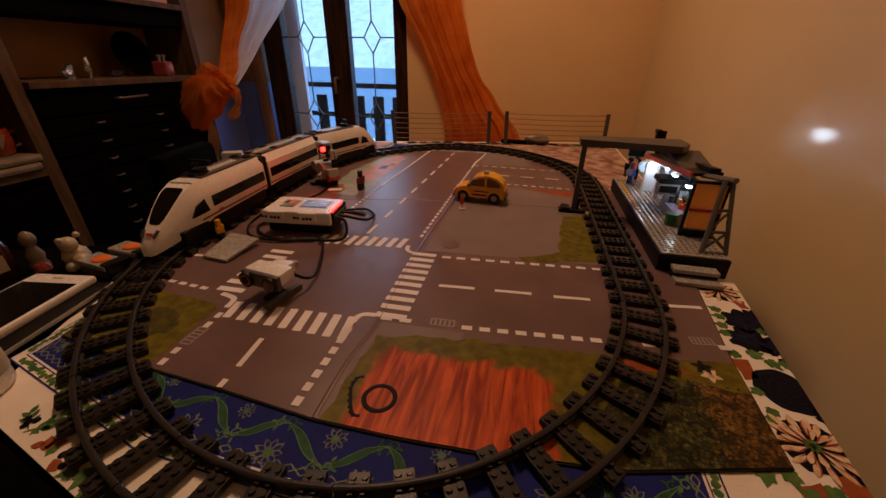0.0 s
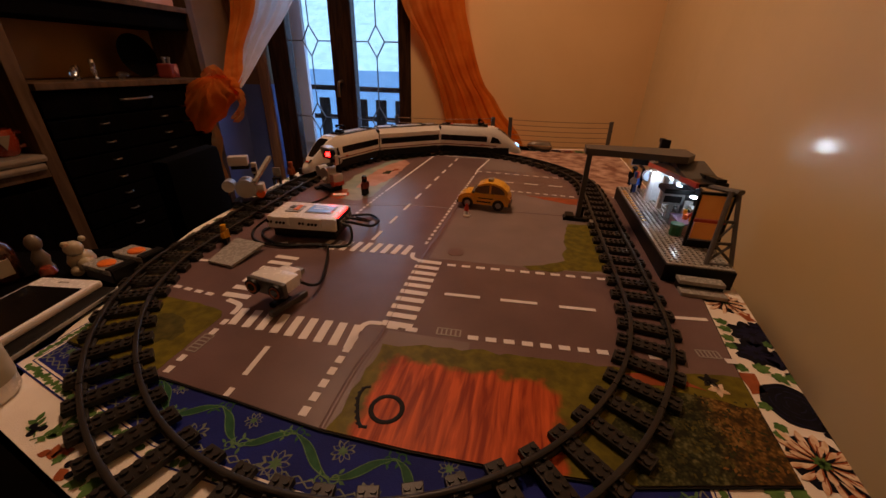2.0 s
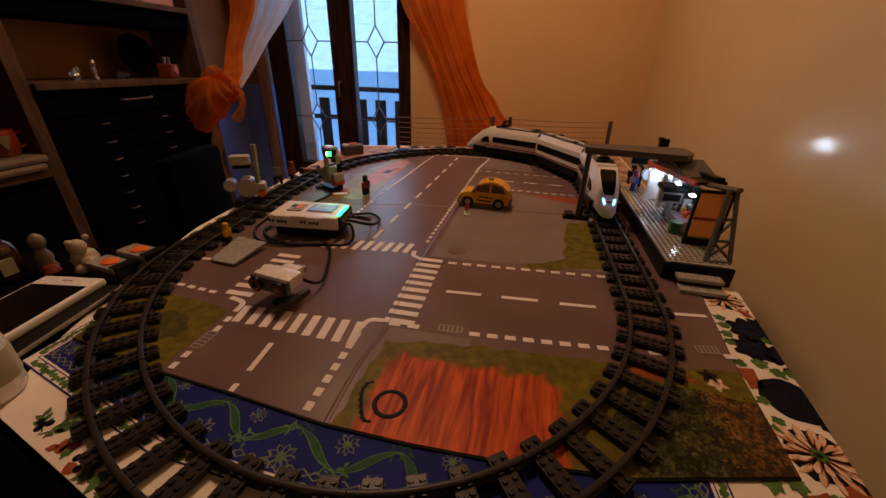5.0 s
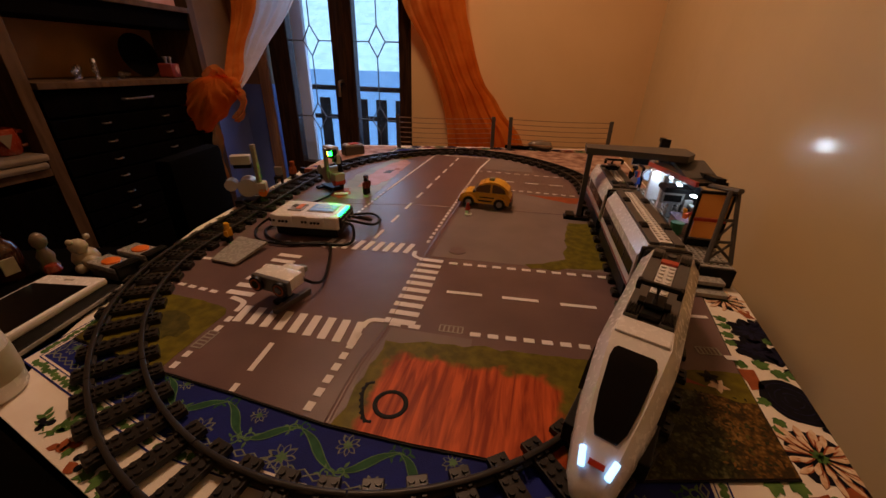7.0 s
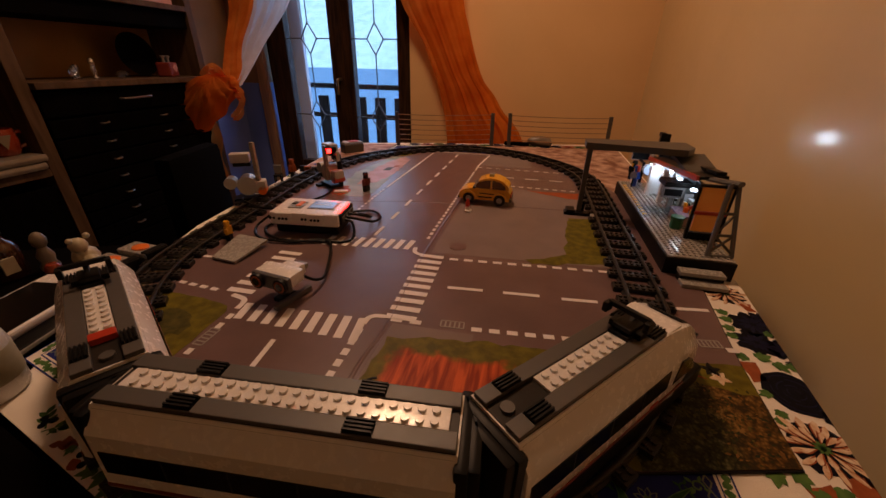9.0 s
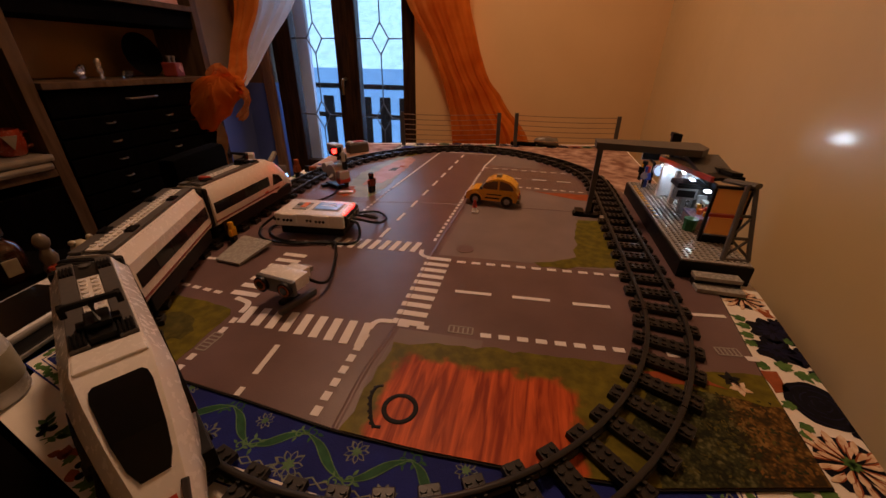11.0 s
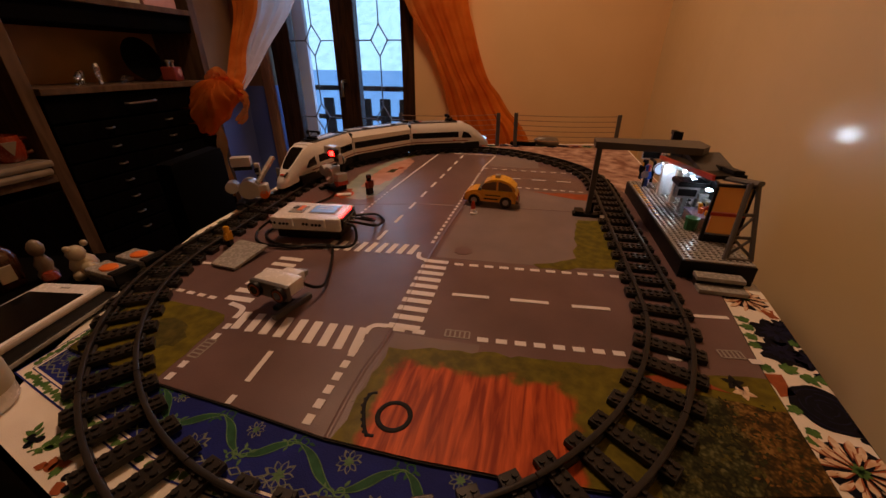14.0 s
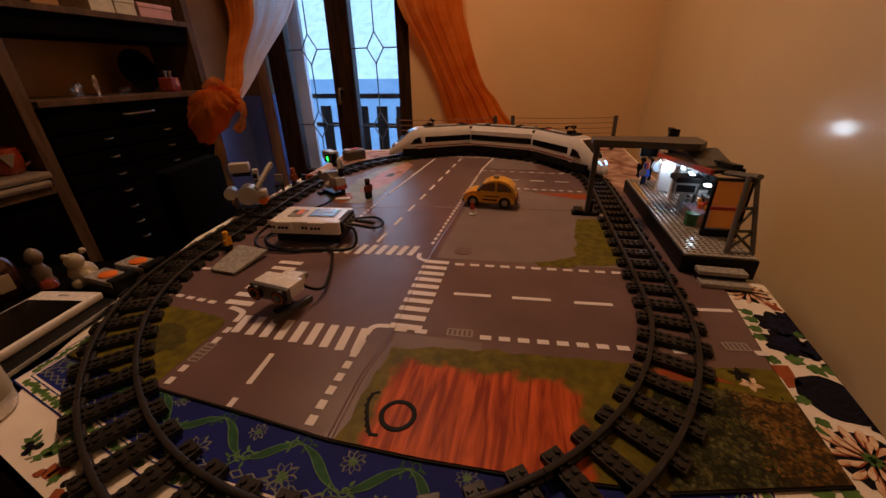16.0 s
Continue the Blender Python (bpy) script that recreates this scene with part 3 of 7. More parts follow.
def band(name, pts, w0, w1, z, material):
    """A strip of the border, between the offsets w0 and w1 outside the panel."""
    cx, cy = sum(p[0] for p in pts) / len(pts), 0.0
    bm = bmesh.new()

    def off(w):
        out = []
        for i, p in enumerate(pts):
            a, b = Vector(pts[i - 1]), Vector(pts[(i + 1) % len(pts)])
            p = Vector(p)
            n0, n1 = (p - a).normalized(), (b - p).normalized()
            n0, n1 = Vector((n0.y, -n0.x)), Vector((n1.y, -n1.x))
            out.append(p + (n0 + n1) / (1 + n0.dot(n1)) * w)
        return out
    A, B = off(w0), off(w1)
    for i in range(len(pts)):
        j = (i + 1) % len(pts)
        bm.faces.new([bm.verts.new((*q, z)) for q in (A[i], A[j], B[j], B[i])])
    return part(name, bm, material, cloth)


band("border_band", BLUE, 0.0, 0.0130, 0.0003, CLOTH)
band("border_line", BLUE, 0.0118, 0.0132, 0.0006, NAVY)
band("border_line", BLUE, 0.0020, 0.0030, 0.0006, NAVY)
bm = bmesh.new()
rng = random.Random(4)
for i in range(len(BLUE)):
    a, b = Vector(BLUE[i]), Vector(BLUE[(i + 1) % len(BLUE)])
    d = (b - a).normalized()
    n = Vector((d.y, -d.x))
    for k in range(int((b - a).length / 0.0062)):
        p = a + d * 0.0062 * (k + 0.5) + n * (0.0074 + 0.0012 * math.sin(k * 2.1))
        pts = []
        for q in range(7):
            an = 2 * math.pi * q / 7
            r = 0.0036 * (0.75 + 0.4 * rng.random())
            pts.append((p.x + r * math.cos(an), p.y + r * math.sin(an)))
        slab(bm, pts, 0.0003, 0.0006)
tagged(part("border_foliage", bm, LEAF, cloth, "narrow border of green printed foliage"), kind="stuff")
bm = bmesh.new()
for i in range(len(BLUE)):
    a, b = Vector(BLUE[i]), Vector(BLUE[(i + 1) % len(BLUE)])
    d = (b - a).normalized()
    n = Vector((d.y, -d.x))
    for k in range(int((b - a).length / 0.011)):
        p = a + d * 0.011 * (k + 0.5) - n * 0.006
        for s in (-1, 1):
            tube(bm, [(*(p - d * 0.0055 + n * 0.003 * s), 0.0006), (*(p - n * 0.003 * s * 0), 0.0006), (*(p + d * 0.0055 + n * 0.003 * s), 0.0006)], 0.0006, 4, 0.3)
tagged(part("border_lattice", bm, SILVER, cloth, "silver printed lattice edging"), kind="stuff")


def ragged(pts, seed, amp=0.004, step=0.012):
    """The outline pts with an uneven, brushed edge."""
    rg = random.Random(seed)
    out = []
    for i, p in enumerate(pts):
        a, b = Vector(p), Vector(pts[(i + 1) % len(pts)])
        n = max(int((b - a).length / step), 1)
        for k in range(n):
            q = a.lerp(b, k / n)
            out.append((q.x + rg.uniform(-amp, amp), q.y + rg.uniform(-amp, amp)))
    return out


def petal(bm, cx, cy, ang, r0, r1, w, z, tip=0.5, curl=0.0):
    d, s = Vector((math.cos(ang), math.sin(ang))), Vector((-math.sin(ang), math.cos(ang)))
    left, right = [], []
    steps = 9 if tip > 1.2 else 6
    for k in range(steps):
        t = k / (steps - 1)
        if tip > 1.2:                                # broad, with a rounded end
            ww = w * max(min(1.0, 0.12 + 1.5 * t) * math.sqrt(max(0.0, 1 - (max(t - 0.62, 0) / 0.38) ** 2)), 0.06)
        else:
            ww = w * math.sin(math.pi * min(t ** tip, 1)) if 0 < t < 1 else w * 0.06
        c = Vector((cx, cy)) + d * (r0 + (r1 - r0) * t) + s * curl * t * t
        left.append(tuple(c + s * ww))
        right.append(tuple(c - s * ww))
    slab(bm, right + left[::-1], z - 0.0003, z)


def printed(name, bm, material):
    """A print on the cloth, cut off where the cloth ends on the wall's side."""
    for v in bm.verts:
        limit = 0.4565 + 0.1148 * min(v.co.y + 0.18, 0.0)
        v.co.x = min(v.co.x, limit)
    return part(name, bm, material, cloth)


def chrysanthemum(x, y, r, seed, rays=17):
    """Cream blunt petals with brown roots over a dark heart."""
    rg = random.Random(seed)
    bm = bmesh.new()
    slab(bm, ragged([(x + 0.74 * r * math.cos(0.524 * k), y + 0.74 * r * math.sin(0.524 * k)) for k in range(12)], seed, 0.08 * r, 0.2 * r), 0.0002, 0.0005)
    printed("petal_shade_print", bm, INK)
    for material, k, near, far, wide, z, name, blunt, lead in ((RUST, rays, 0.20, 0.93, 0.074, 0.00065, "petal_root_print", 1.35, 0.05), (CREAM, rays, 0.26, 1.0, 0.072, 0.0008, "flower_print", 1.35, 0.0), (RUST, rays, 0.20, 0.66, 0.022, 0.00095, "petal_vein_print", 0.8, 0.0),
                                                               (INK, rays - 4, 0.10, 0.60, 0.100, 0.0011, "petal_shade_print", 0.9, 0.0), (RUST, rays - 4, 0.12, 0.60, 0.060, 0.00125, "petal_root_print", 1.35, 0.07), (CREAM, rays - 4, 0.20, 0.64, 0.062, 0.0014, "inner_flower_print", 1.35, 0.0)):
        bm = bmesh.new()
        turn = random.Random(seed + k)
        for i in range(k):
            a = 2 * math.pi * (i + 0.35 * turn.random()) / k + lead
            long, broad, curl = 0.80 + 0.28 * turn.random(), 0.8 + 0.4 * turn.random(), r * 0.16 * (turn.random() - 0.5)
            petal(bm, x, y, a, r * near, r * far * long, r * wide * broad, z, blunt, curl * far)
        printed(name, bm, material)
    bm = bmesh.new()
    for i in range(8):
        petal(bm, x, y, 2 * math.pi * i / 8 + 0.2 * rg.random(), 0, r * 0.2, r * 0.05, 0.0016, 0.9)
    printed("heart_print", bm, LEAF)


def dark_bloom(x, y, r, seed, material, edge, rose=False):
    """A dark flower: overlapping round petals, or the whorls of a rose."""
    rg = random.Random(seed)
    bm = bmesh.new()
    n = 26
    slab(bm, [(x + r * (0.92 + 0.04 * math.sin(7 * 6.283 * k / n + seed) + 0.03 * rg.random()) * math.cos(6.283 * k / n), y + r * (0.92 + 0.04 * math.sin(7 * 6.283 * k / n + seed) + 0.03 * rg.random()) * math.sin(6.283 * k / n)) for k in range(n)] if rose else
         [(x + r * (0.62 + 0.38 * abs(math.sin(3.5 * 6.283 * k / n + seed))) * math.cos(6.283 * k / n), y + r * (0.62 + 0.38 * abs(math.sin(3.5 * 6.283 * k / n + seed))) * math.sin(6.283 * k / n)) for k in range(n)], 0.0002, 0.0006)
    printed("dark_flower_print", bm, material)
    bm = bmesh.new()
    for k in range(13):
        rad, a0 = r * (0.16 + 0.055 * k), k * 2.4
        if rose:
            tube(bm, [(x + rad * math.cos(a0 + 0.18 * i), y + rad * math.sin(a0 + 0.18 * i), 0.0006) for i in range(8)], r * 0.022, 4, 0.1)
        else:
            petal(bm, x, y, a0, r * 0.1, r * (0.5 + 0.35 * rg.random()), r * 0.09, 0.00075, 1.0, r * 0.1 * (rg.random() - 0.5))
    printed("petal_edge_print", bm, edge)


def leaf_print(x, y, r, material, ang, z=0.00065):
    """A lobed leaf."""
    bm = bmesh.new()
    for a, s, o in ((0, 1.0, 0), (0.75, 0.72, 0.1), (-0.75, 0.72, 0.1), (1.7, 0.5, 0), (-1.7, 0.5, 0)):
        petal(bm, x, y, ang + a, -r * 0.1, r * s, r * 0.26, z, 0.9)
        z += 0.00003
    printed("leaf_print", bm, material)


def sprig(x, y, r, material, ang, n=5, z=0.0005):
    """A thin stem with small leaves."""
    bm = bmesh.new()
    d = Vector((math.cos(ang), math.sin(ang)))
    tube(bm, [(x + d.x * r * t, y + d.y * r * t, z) for t in (0, 0.5, 1.0)], 0.0006, 4, 0.3)
    for k in range(n):
        t = 0.25 + 0.75 * k / n
        petal(bm, x + d.x * r * t, y + d.y * r * t, ang + (0.9 if k % 2 else -0.9) * (1 - 0.5 * t), 0, r * 0.42, r * 0.10, z + 0.0001, 0.8)
    printed("sprig_print", bm, material)


# right margin, from the station towards the near edge
chrysanthemum(0.427, -0.203, 0.031, 1, 13)
dark_bloom(0.432, -0.270, 0.026, 2, INK, INDIGO)
dark_bloom(0.420, -0.305, 0.024, 8, INK, INDIGO)
dark_bloom(0.441, -0.312, 0.018, 9, INK, INDIGO)
dark_bloom(0.4195, -0.3765, 0.0285, 4, INK, INDIGO, True)
for x, y, r, k in ((0.446, -0.338, 0.014, 11), (0.4385, -0.404, 0.013, 12), (0.430, -0.455, 0.012, 13), (0.421, -0.488, 0.016, 14), (0.446, -0.255, 0.014, 16)):
    dark_bloom(x, y, r, k, INK, INDIGO)
chrysanthemum(0.4065, -0.437, 0.034, 5, 15)
for quad in (((0.384, -0.342), (0.402, -0.342), (0.403, -0.366), (0.390, -0.372)), ((0.434, -0.226), (0.449, -0.224), (0.447, -0.240), (0.437, -0.242)), ((0.404, -0.462), (0.426, -0.452), (0.422, -0.474), (0.408, -0.482)), ((0.376, -0.474), (0.392, -0.468), (0.396, -0.482), (0.380, -0.488))):
    bm = bmesh.new()
    slab(bm, ragged(quad, int(-quad[0][1] * 1000), 0.002, 0.008), 0.0003, 0.0006)
    printed("rust_print", bm, RUST)
for k, (x, y, r, a) in enumerate(((0.409, -0.252, 0.012, 2.6), (0.408, -0.266, 0.012, 3.0), (0.404, -0.284, 0.012, 2.9), (0.401, -0.298, 0.011, 3.2), (0.396, -0.333, 0.012, 3.4), (0.411, -0.331, 0.014, 0.4), (0.424, -0.338, 0.013, 5.2), (0.435, -0.340, 0.012, 0.4), (0.394, -0.383, 0.010, 3.6), (0.394, -0.405, 0.010, 4.4), (0.390, -0.414, 0.009, 3.9),
                                  (0.359, -0.4685, 0.013, 4.4), (0.3755, -0.4655, 0.013, 4.8), (0.3856, -0.481, 0.014, 3.6), (0.3996, -0.473, 0.013, 4.6), (0.4334, -0.419, 0.012, 0.6), (0.417, -0.480, 0.012, 5.0), (0.438, -0.288, 0.010, 1.2), (0.392, -0.495, 0.013, 4.0))):
    leaf_print(x, y, r, LEAF, a)
chrysanthemum(0.395, -0.525, 0.030, 15, 15)
# near left corner: sprigs, rust leaves and berries
for x, y, r, a in ((-0.196, -0.568, 0.022, 2.5), (-0.189, -0.572, 0.026, 1.25), (-0.196, -0.571, 0.020, 0.7)):
    sprig(x, y, r, LEAF, a, 5)
for x, y, r, a in ((-0.166, -0.5745, 0.013, 2.2), (-0.161, -0.5735, 0.014, 0.7), (-0.142, -0.586, 0.012, 2.6), (-0.172, -0.576, 0.009, 3.6)):
    bm = bmesh.new()
    petal(bm, x - 0.4 * r * math.cos(a), y - 0.4 * r * math.sin(a), a, 0, r, r * 0.36, 0.0006, 0.9)
    printed("rust_leaf_print", bm, RUST)
for x, y in ((-0.141, -0.5737), (-0.1365, -0.5705), (-0.1359, -0.5794), (-0.1372, -0.5842), (-0.129, -0.5787), (-0.146, -0.578), (-0.2030, -0.5632), (-0.1985, -0.5605), (-0.2075, -0.5610), (-0.202, -0.5665)):
    bm = bmesh.new()
    cyl(bm, 0.0030, 0.0005, x, y, 0.0002, seg=10)
    printed("berry_print", bm, INK)
for x, y, r, a in ((-0.1249, -0.5850, 0.011, 3.8), (-0.1131, -0.5842, 0.013, 4.6), (-0.0957, -0.5845, 0.012, 5.0), (-0.1011, -0.5912, 0.011, 4.4), (-0.1577, -0.5754, 0.007, 4.8), (-0.083, -0.588, 0.012, 4.4), (-0.05, -0.590, 0.012, 4.8), (0.0, -0.592, 0.012, 4.0)):
    leaf_print(x, y, r, LEAF, a)
# left margin by the track
for k, (x, y, r, m) in enumerate(((-0.372, -0.245, 0.014, LEAF), (-0.360, -0.275, 0.012, LEAF_PALE), (-0.385, -0.180, 0.014, RUST), (-0.393, -0.150, 0.013, LEAF), (-0.405, -0.10, 0.014, CREAM), (-0.352, -0.315, 0.011, LEAF), (-0.41, 0.0, 0.016, RUST), (-0.43, 0.12, 0.016, LEAF), (-0.43, 0.25, 0.016, NAVY), (-0.380, -0.210, 0.012, LEAF))):
    leaf_print(x, y, r, m, 1.0 + k)
# far margins: crowded pink and brown petals
flat("far_petal_print", [(0.330, 0.230), (0.455, 0.215), (0.455, 0.820), (-0.29, 0.612), (0.13, 0.606), (0.283, 0.448)], 0.0005, PINKISH, cloth, "crowded pink and brown printed petals")
flat("far_petal_print", [(-0.352, 0.2), (-0.314, 0.40), (-0.304, 0.60), (-0.476, 0.555), (-0.446, 0.2)], 0.0005, PINKISH, cloth)
rng = random.Random(31)
for k in range(16):
    u = k / 15
    dark_bloom(-0.25 + 0.62 * u, 0.628 + 0.13 * u + rng.uniform(-0.012, 0.014), 0.022, 300 + k, (INK, RUST, LEAF, INK)[k % 4], INDIGO)

# vines, volutes and silver flowers on the navy panel
rng = random.Random(9)


def vine(a, b, bow):
    a, b = Vector((*a, 0.0006)), Vector((*b, 0.0006))
    n = Vector((-(b - a).y, (b - a).x, 0)).normalized()
    pts = smooth_line([a, a.lerp(b, 0.3) + n * bow, a.lerp(b, 0.7) - n * bow * 0.6, b], 6)
    bm = bmesh.new()
    w = [0.0004 + 0.0030 * math.sin(math.pi * k / (len(pts) - 1)) ** 2 for k in range(len(pts))]
    L, R = [], []
    for k, p in enumerate(pts):
        d = (pts[min(k + 1, len(pts) - 1)] - pts[max(k - 1, 0)]).normalized()
        s = Vector((-d.y, d.x, 0))
        L.append(bm.verts.new(p + s * w[k]))
        R.append(bm.verts.new(p - s * w[k]))
    for k in range(len(pts) - 1):
        bm.faces.new((R[k], R[k + 1], L[k + 1], L[k]))
    rims = [[v.co + Vector((0, 0, 0.0001)) for v in line] for line in (L, R)]
    part("vine_print", bm, VINE, cloth)
    bm = bmesh.new()
    for line in rims:
        tube(bm, line, 0.00038, 4, 0.3)
    part("vine_outline_print", bm, LEAF_PALE, cloth)


def rosette(x, y, r, seed):
    rg = random.Random(seed)
    bm = bmesh.new()
    for q in range(9):
        a = 2 * math.pi * q / 9 + rg.random() * 0.2
        petal(bm, x, y, a, r * 0.15, r * (0.85 + 0.2 * rg.random()), r * 0.20, 0.0006, 1.0)
    part("silver_flower_print", bm, SILVER, cloth)
    bm = bmesh.new()
    for q in range(9):
        a = 2 * math.pi * q / 9 + 0.1
        petal(bm, x, y, a, r * 0.25, r * 0.80, r * 0.13, 0.0007, 1.0)
    part("flower_inside_print", bm, NAVY, cloth)
    bm = bmesh.new()
    for q in range(6):
        petal(bm, x, y, q * 1.047, 0, r * 0.42, r * 0.10, 0.0008, 0.9)
    part("flower_heart_print", bm, LEAF_PALE, cloth)


def volute(x, y, r, a0):
    bm = bmesh.new()
    tube(bm, [(x + r * (1 - 0.05 * i) * math.cos(a0 + 0.5 * i), y + r * (1 - 0.05 * i) * math.sin(a0 + 0.5 * i), 0.0006) for i in range(14)], 0.0007, 4, 0.3)
    for k in range(4):
        petal(bm, x, y, a0 + k * 1.4, r * 0.8, r * 2.0, r * 0.26, 0.00065, 0.9)
    part("volute_print", bm, LEAF_PALE if int(a0 * 10) % 2 else VINE, cloth)


# the pattern repeats along the near edge: leaf ribbons between two rows of knots, silver flowers in the bays
for x, y, r in ((-0.079, -0.536, 0.0125), (-0.0008, -0.5406, 0.0130), (0.0434, -0.5191, 0.0105), (-0.041, -0.5124, 0.0080), (-0.1264, -0.4993, 0.0075), (0.1264, -0.5125, 0.0095), (-0.272, -0.488, 0.0105), (0.075, -0.5475, 0.0120), (-0.160, -0.515, 0.0110), (0.205, -0.5235, 0.0110), (0.262, -0.512, 0.0105), (-0.210, -0.505, 0.0100), (0.150, -0.5520, 0.0115), (0.290, -0.535, 0.0100)):
    rosette(x, y, r, int(1000 * (x + 1)))
KNOTS = [(-0.255, -0.4790), (-0.232, -0.5050), (-0.150, -0.4960), (-0.1145, -0.5245), (-0.0760, -0.5070), (-0.0400, -0.5345), (-0.0010, -0.5140), (0.0430, -0.5420), (0.0850, -0.5150), (0.1120, -0.5400), (0.1680, -0.5130), (0.1885, -0.5400), (0.2400, -0.5030), (0.2500, -0.5350), (0.2950, -0.4950)]
for k, (x, y) in enumerate(KNOTS):
    volute(x + 0.004, y + 0.002, 0.0048, 0.4 + 1.3 * k)
    volute(x - 0.006, y - 0.002, 0.0040, 2.6 + 1.7 * k)
    if k:
        vine(KNOTS[k - 1], (x, y), 0.0018 if k % 2 else -0.0018)


# ---------------------------------------------------------------- play mat
playmat = thing("playmat", "printed city road play mat with creases on the tablecloth", "play mat")
MATP = [(-0.288, -0.478), (-0.184, -0.492), (-0.075, -0.499), (0.018, -0.507), (0.090, -0.507), (0.152, -0.504), (0.260, -0.493), (0.379, -0.462), (0.385, -0.347), (0.401, -0.202),
        (0.407, -0.117), (0.36, 0.20), (0.30, 0.42), (0.20, 0.53), (-0.16, 0.528), (-0.30, 0.40), (-0.345, 0.2), (-0.335, -0.1), (-0.315, -0.3)]
flat("backing", [(x * 1.004 - 0.0004, y * 1.003) for x, y in MATP], 0.0022, MATEDGE, playmat, "black edge of the mat", 0.0012)
flat("road_sheet", MATP, 0.0028, ASPHALT, playmat, "brown-grey printed asphalt", 0.0006)
Z1, Z2, Z3 = 0.0030, 0.00315, 0.0033


def inside(pts):
    """Pull points that lie past the mat's outline back onto it."""
    out = []
    n = len(MATP)
    for x, y in pts:
        odd, best = False, None
        for i in range(n):
            (x0, y0), (x1, y1) = MATP[i], MATP[(i + 1) % n]
            if (y0 > y) != (y1 > y) and x < (x1 - x0) * (y - y0) / (y1 - y0) + x0:
                odd = not odd
            t = min(max(((x - x0) * (x1 - x0) + (y - y0) * (y1 - y0)) / ((x1 - x0) ** 2 + (y1 - y0) ** 2), 0), 1)
            q = (x0 + (x1 - x0) * t, y0 + (y1 - y0) * t)
            d = (q[0] - x) ** 2 + (q[1] - y) ** 2
            if best is None or d < best[0]:
                best = (d, q)
        out.append((x, y) if odd else best[1])
    return out


flat("paving_print", [(0.024, -0.196), (0.288, -0.176), (0.290, 0.165), (0.030, 0.165)], Z1, PAVING, playmat, "grey printed paving")
flat("paving_print", [(0.030, 0.37), (0.17, 0.375), (0.15, 0.515), (0.032, 0.515)], Z1, PAVING, playmat)
flat("paving_print", [(0.026, -0.375), (0.118, -0.372), (0.118, -0.40), (0.022, -0.47)], Z1, PAVING, playmat)
flat("grass_print", inside(ragged([(0.030, -0.400), (0.085, -0.386), (0.300, -0.366), (0.392, -0.352), (0.388, -0.470), (0.262, -0.500), (0.152, -0.511), (0.024, -0.513)], 1, 0.003)), Z1 + 0.00005, GRASS, playmat, "olive green printed grass")
flat("field_print", inside(ragged([(0.031, -0.425), (0.060, -0.395), (0.150, -0.384), (0.225, -0.378), (0.240, -0.44), (0.232, -0.505), (0.152, -0.511), (0.031, -0.5125)], 2, 0.002)), Z2, SOIL, playmat, "orange-red printed ploughed field")
flat("bush_print", inside(ragged([(0.275, -0.400), (0.330, -0.388), (0.392, -0.395), (0.388, -0.470), (0.262, -0.500), (0.250, -0.44)], 3, 0.003)), Z2, BUSHES, playmat, "printed bushes and dry shrubs")
flat("path_print", ragged([(0.262, -0.378), (0.322, -0.366), (0.346, -0.382), (0.330, -0.380), (0.262, -0.394)], 4, 0.0015), Z3, REDPRINT, playmat, "red printed path")
flat("grass_print", inside(ragged([(-0.300, -0.385), (-0.215, -0.387), (-0.176, -0.393), (-0.169, -0.402), (-0.167, -0.43), (-0.164, -0.500), (-0.300, -0.490)], 5, 0.0008)), Z1, GRASS, playmat, "olive green printed grass")
flat("bush_print", ragged([(-0.246, -0.422), (-0.226, -0.414), (-0.204, -0.418), (-0.188, -0.434), (-0.190, -0.450), (-0.208, -0.460), (-0.232, -0.456), (-0.247, -0.442)], 6, 0.0035, 0.006), Z2, SHRUB_OLIVE, playmat, "printed bush")
flat("grass_print", ragged([(0.243, 0.015), (0.290, 0.02), (0.288, -0.165), (0.180, -0.192), (0.170, -0.182), (0.226, -0.150)], 7, 0.004), Z2, GRASS, playmat, "olive green printed grass")
flat("red_print", ragged([(0.160, 0.165), (0.288, 0.175), (0.290, 0.125), (0.22, 0.140)], 8, 0.003), Z2, REDPRINT, playmat, "orange-red printed lawn")
flat("pond_print", ragged([(-0.245, 0.015), (-0.190, 0.02), (-0.175, 0.06), (-0.18, 0.18), (-0.215, 0.40), (-0.255, 0.40), (-0.285, 0.20), (-0.265, 0.05)], 9, 0.004), Z1, TEAL, playmat, "pale teal printed pond")
flat("beach_print", ragged([(-0.236, 0.10), (-0.200, 0.13), (-0.184, 0.22), (-0.190, 0.37), (-0.220, 0.41), (-0.245, 0.32), (-0.252, 0.20)], 10, 0.004), Z2, SALMON, playmat, "salmon printed beach")
flat("towel_print", ragged([(-0.226, 0.235), (-0.206, 0.242), (-0.204, 0.275), (-0.224, 0.268)], 12, 0.003), Z3, SHRUB_DARK, playmat)
flat("towel_print", ragged([(-0.208, 0.275), (-0.196, 0.280), (-0.198, 0.300), (-0.210, 0.298)], 13, 0.002), Z3, REDPRINT, playmat)
flat("sand_print", ragged([(-0.262, 0.020), (-0.238, 0.012), (-0.226, 0.045), (-0.250, 0.085), (-0.270, 0.070)], 14, 0.004), Z2, REDPRINT, playmat, "orange printed sand")
flat("grass_print", ragged([(-0.225, 0.41), (-0.16, 0.515), (-0.20, 0.52), (-0.27, 0.45)], 11, 0.004), Z1, GRASS, playmat, "olive green printed grass")
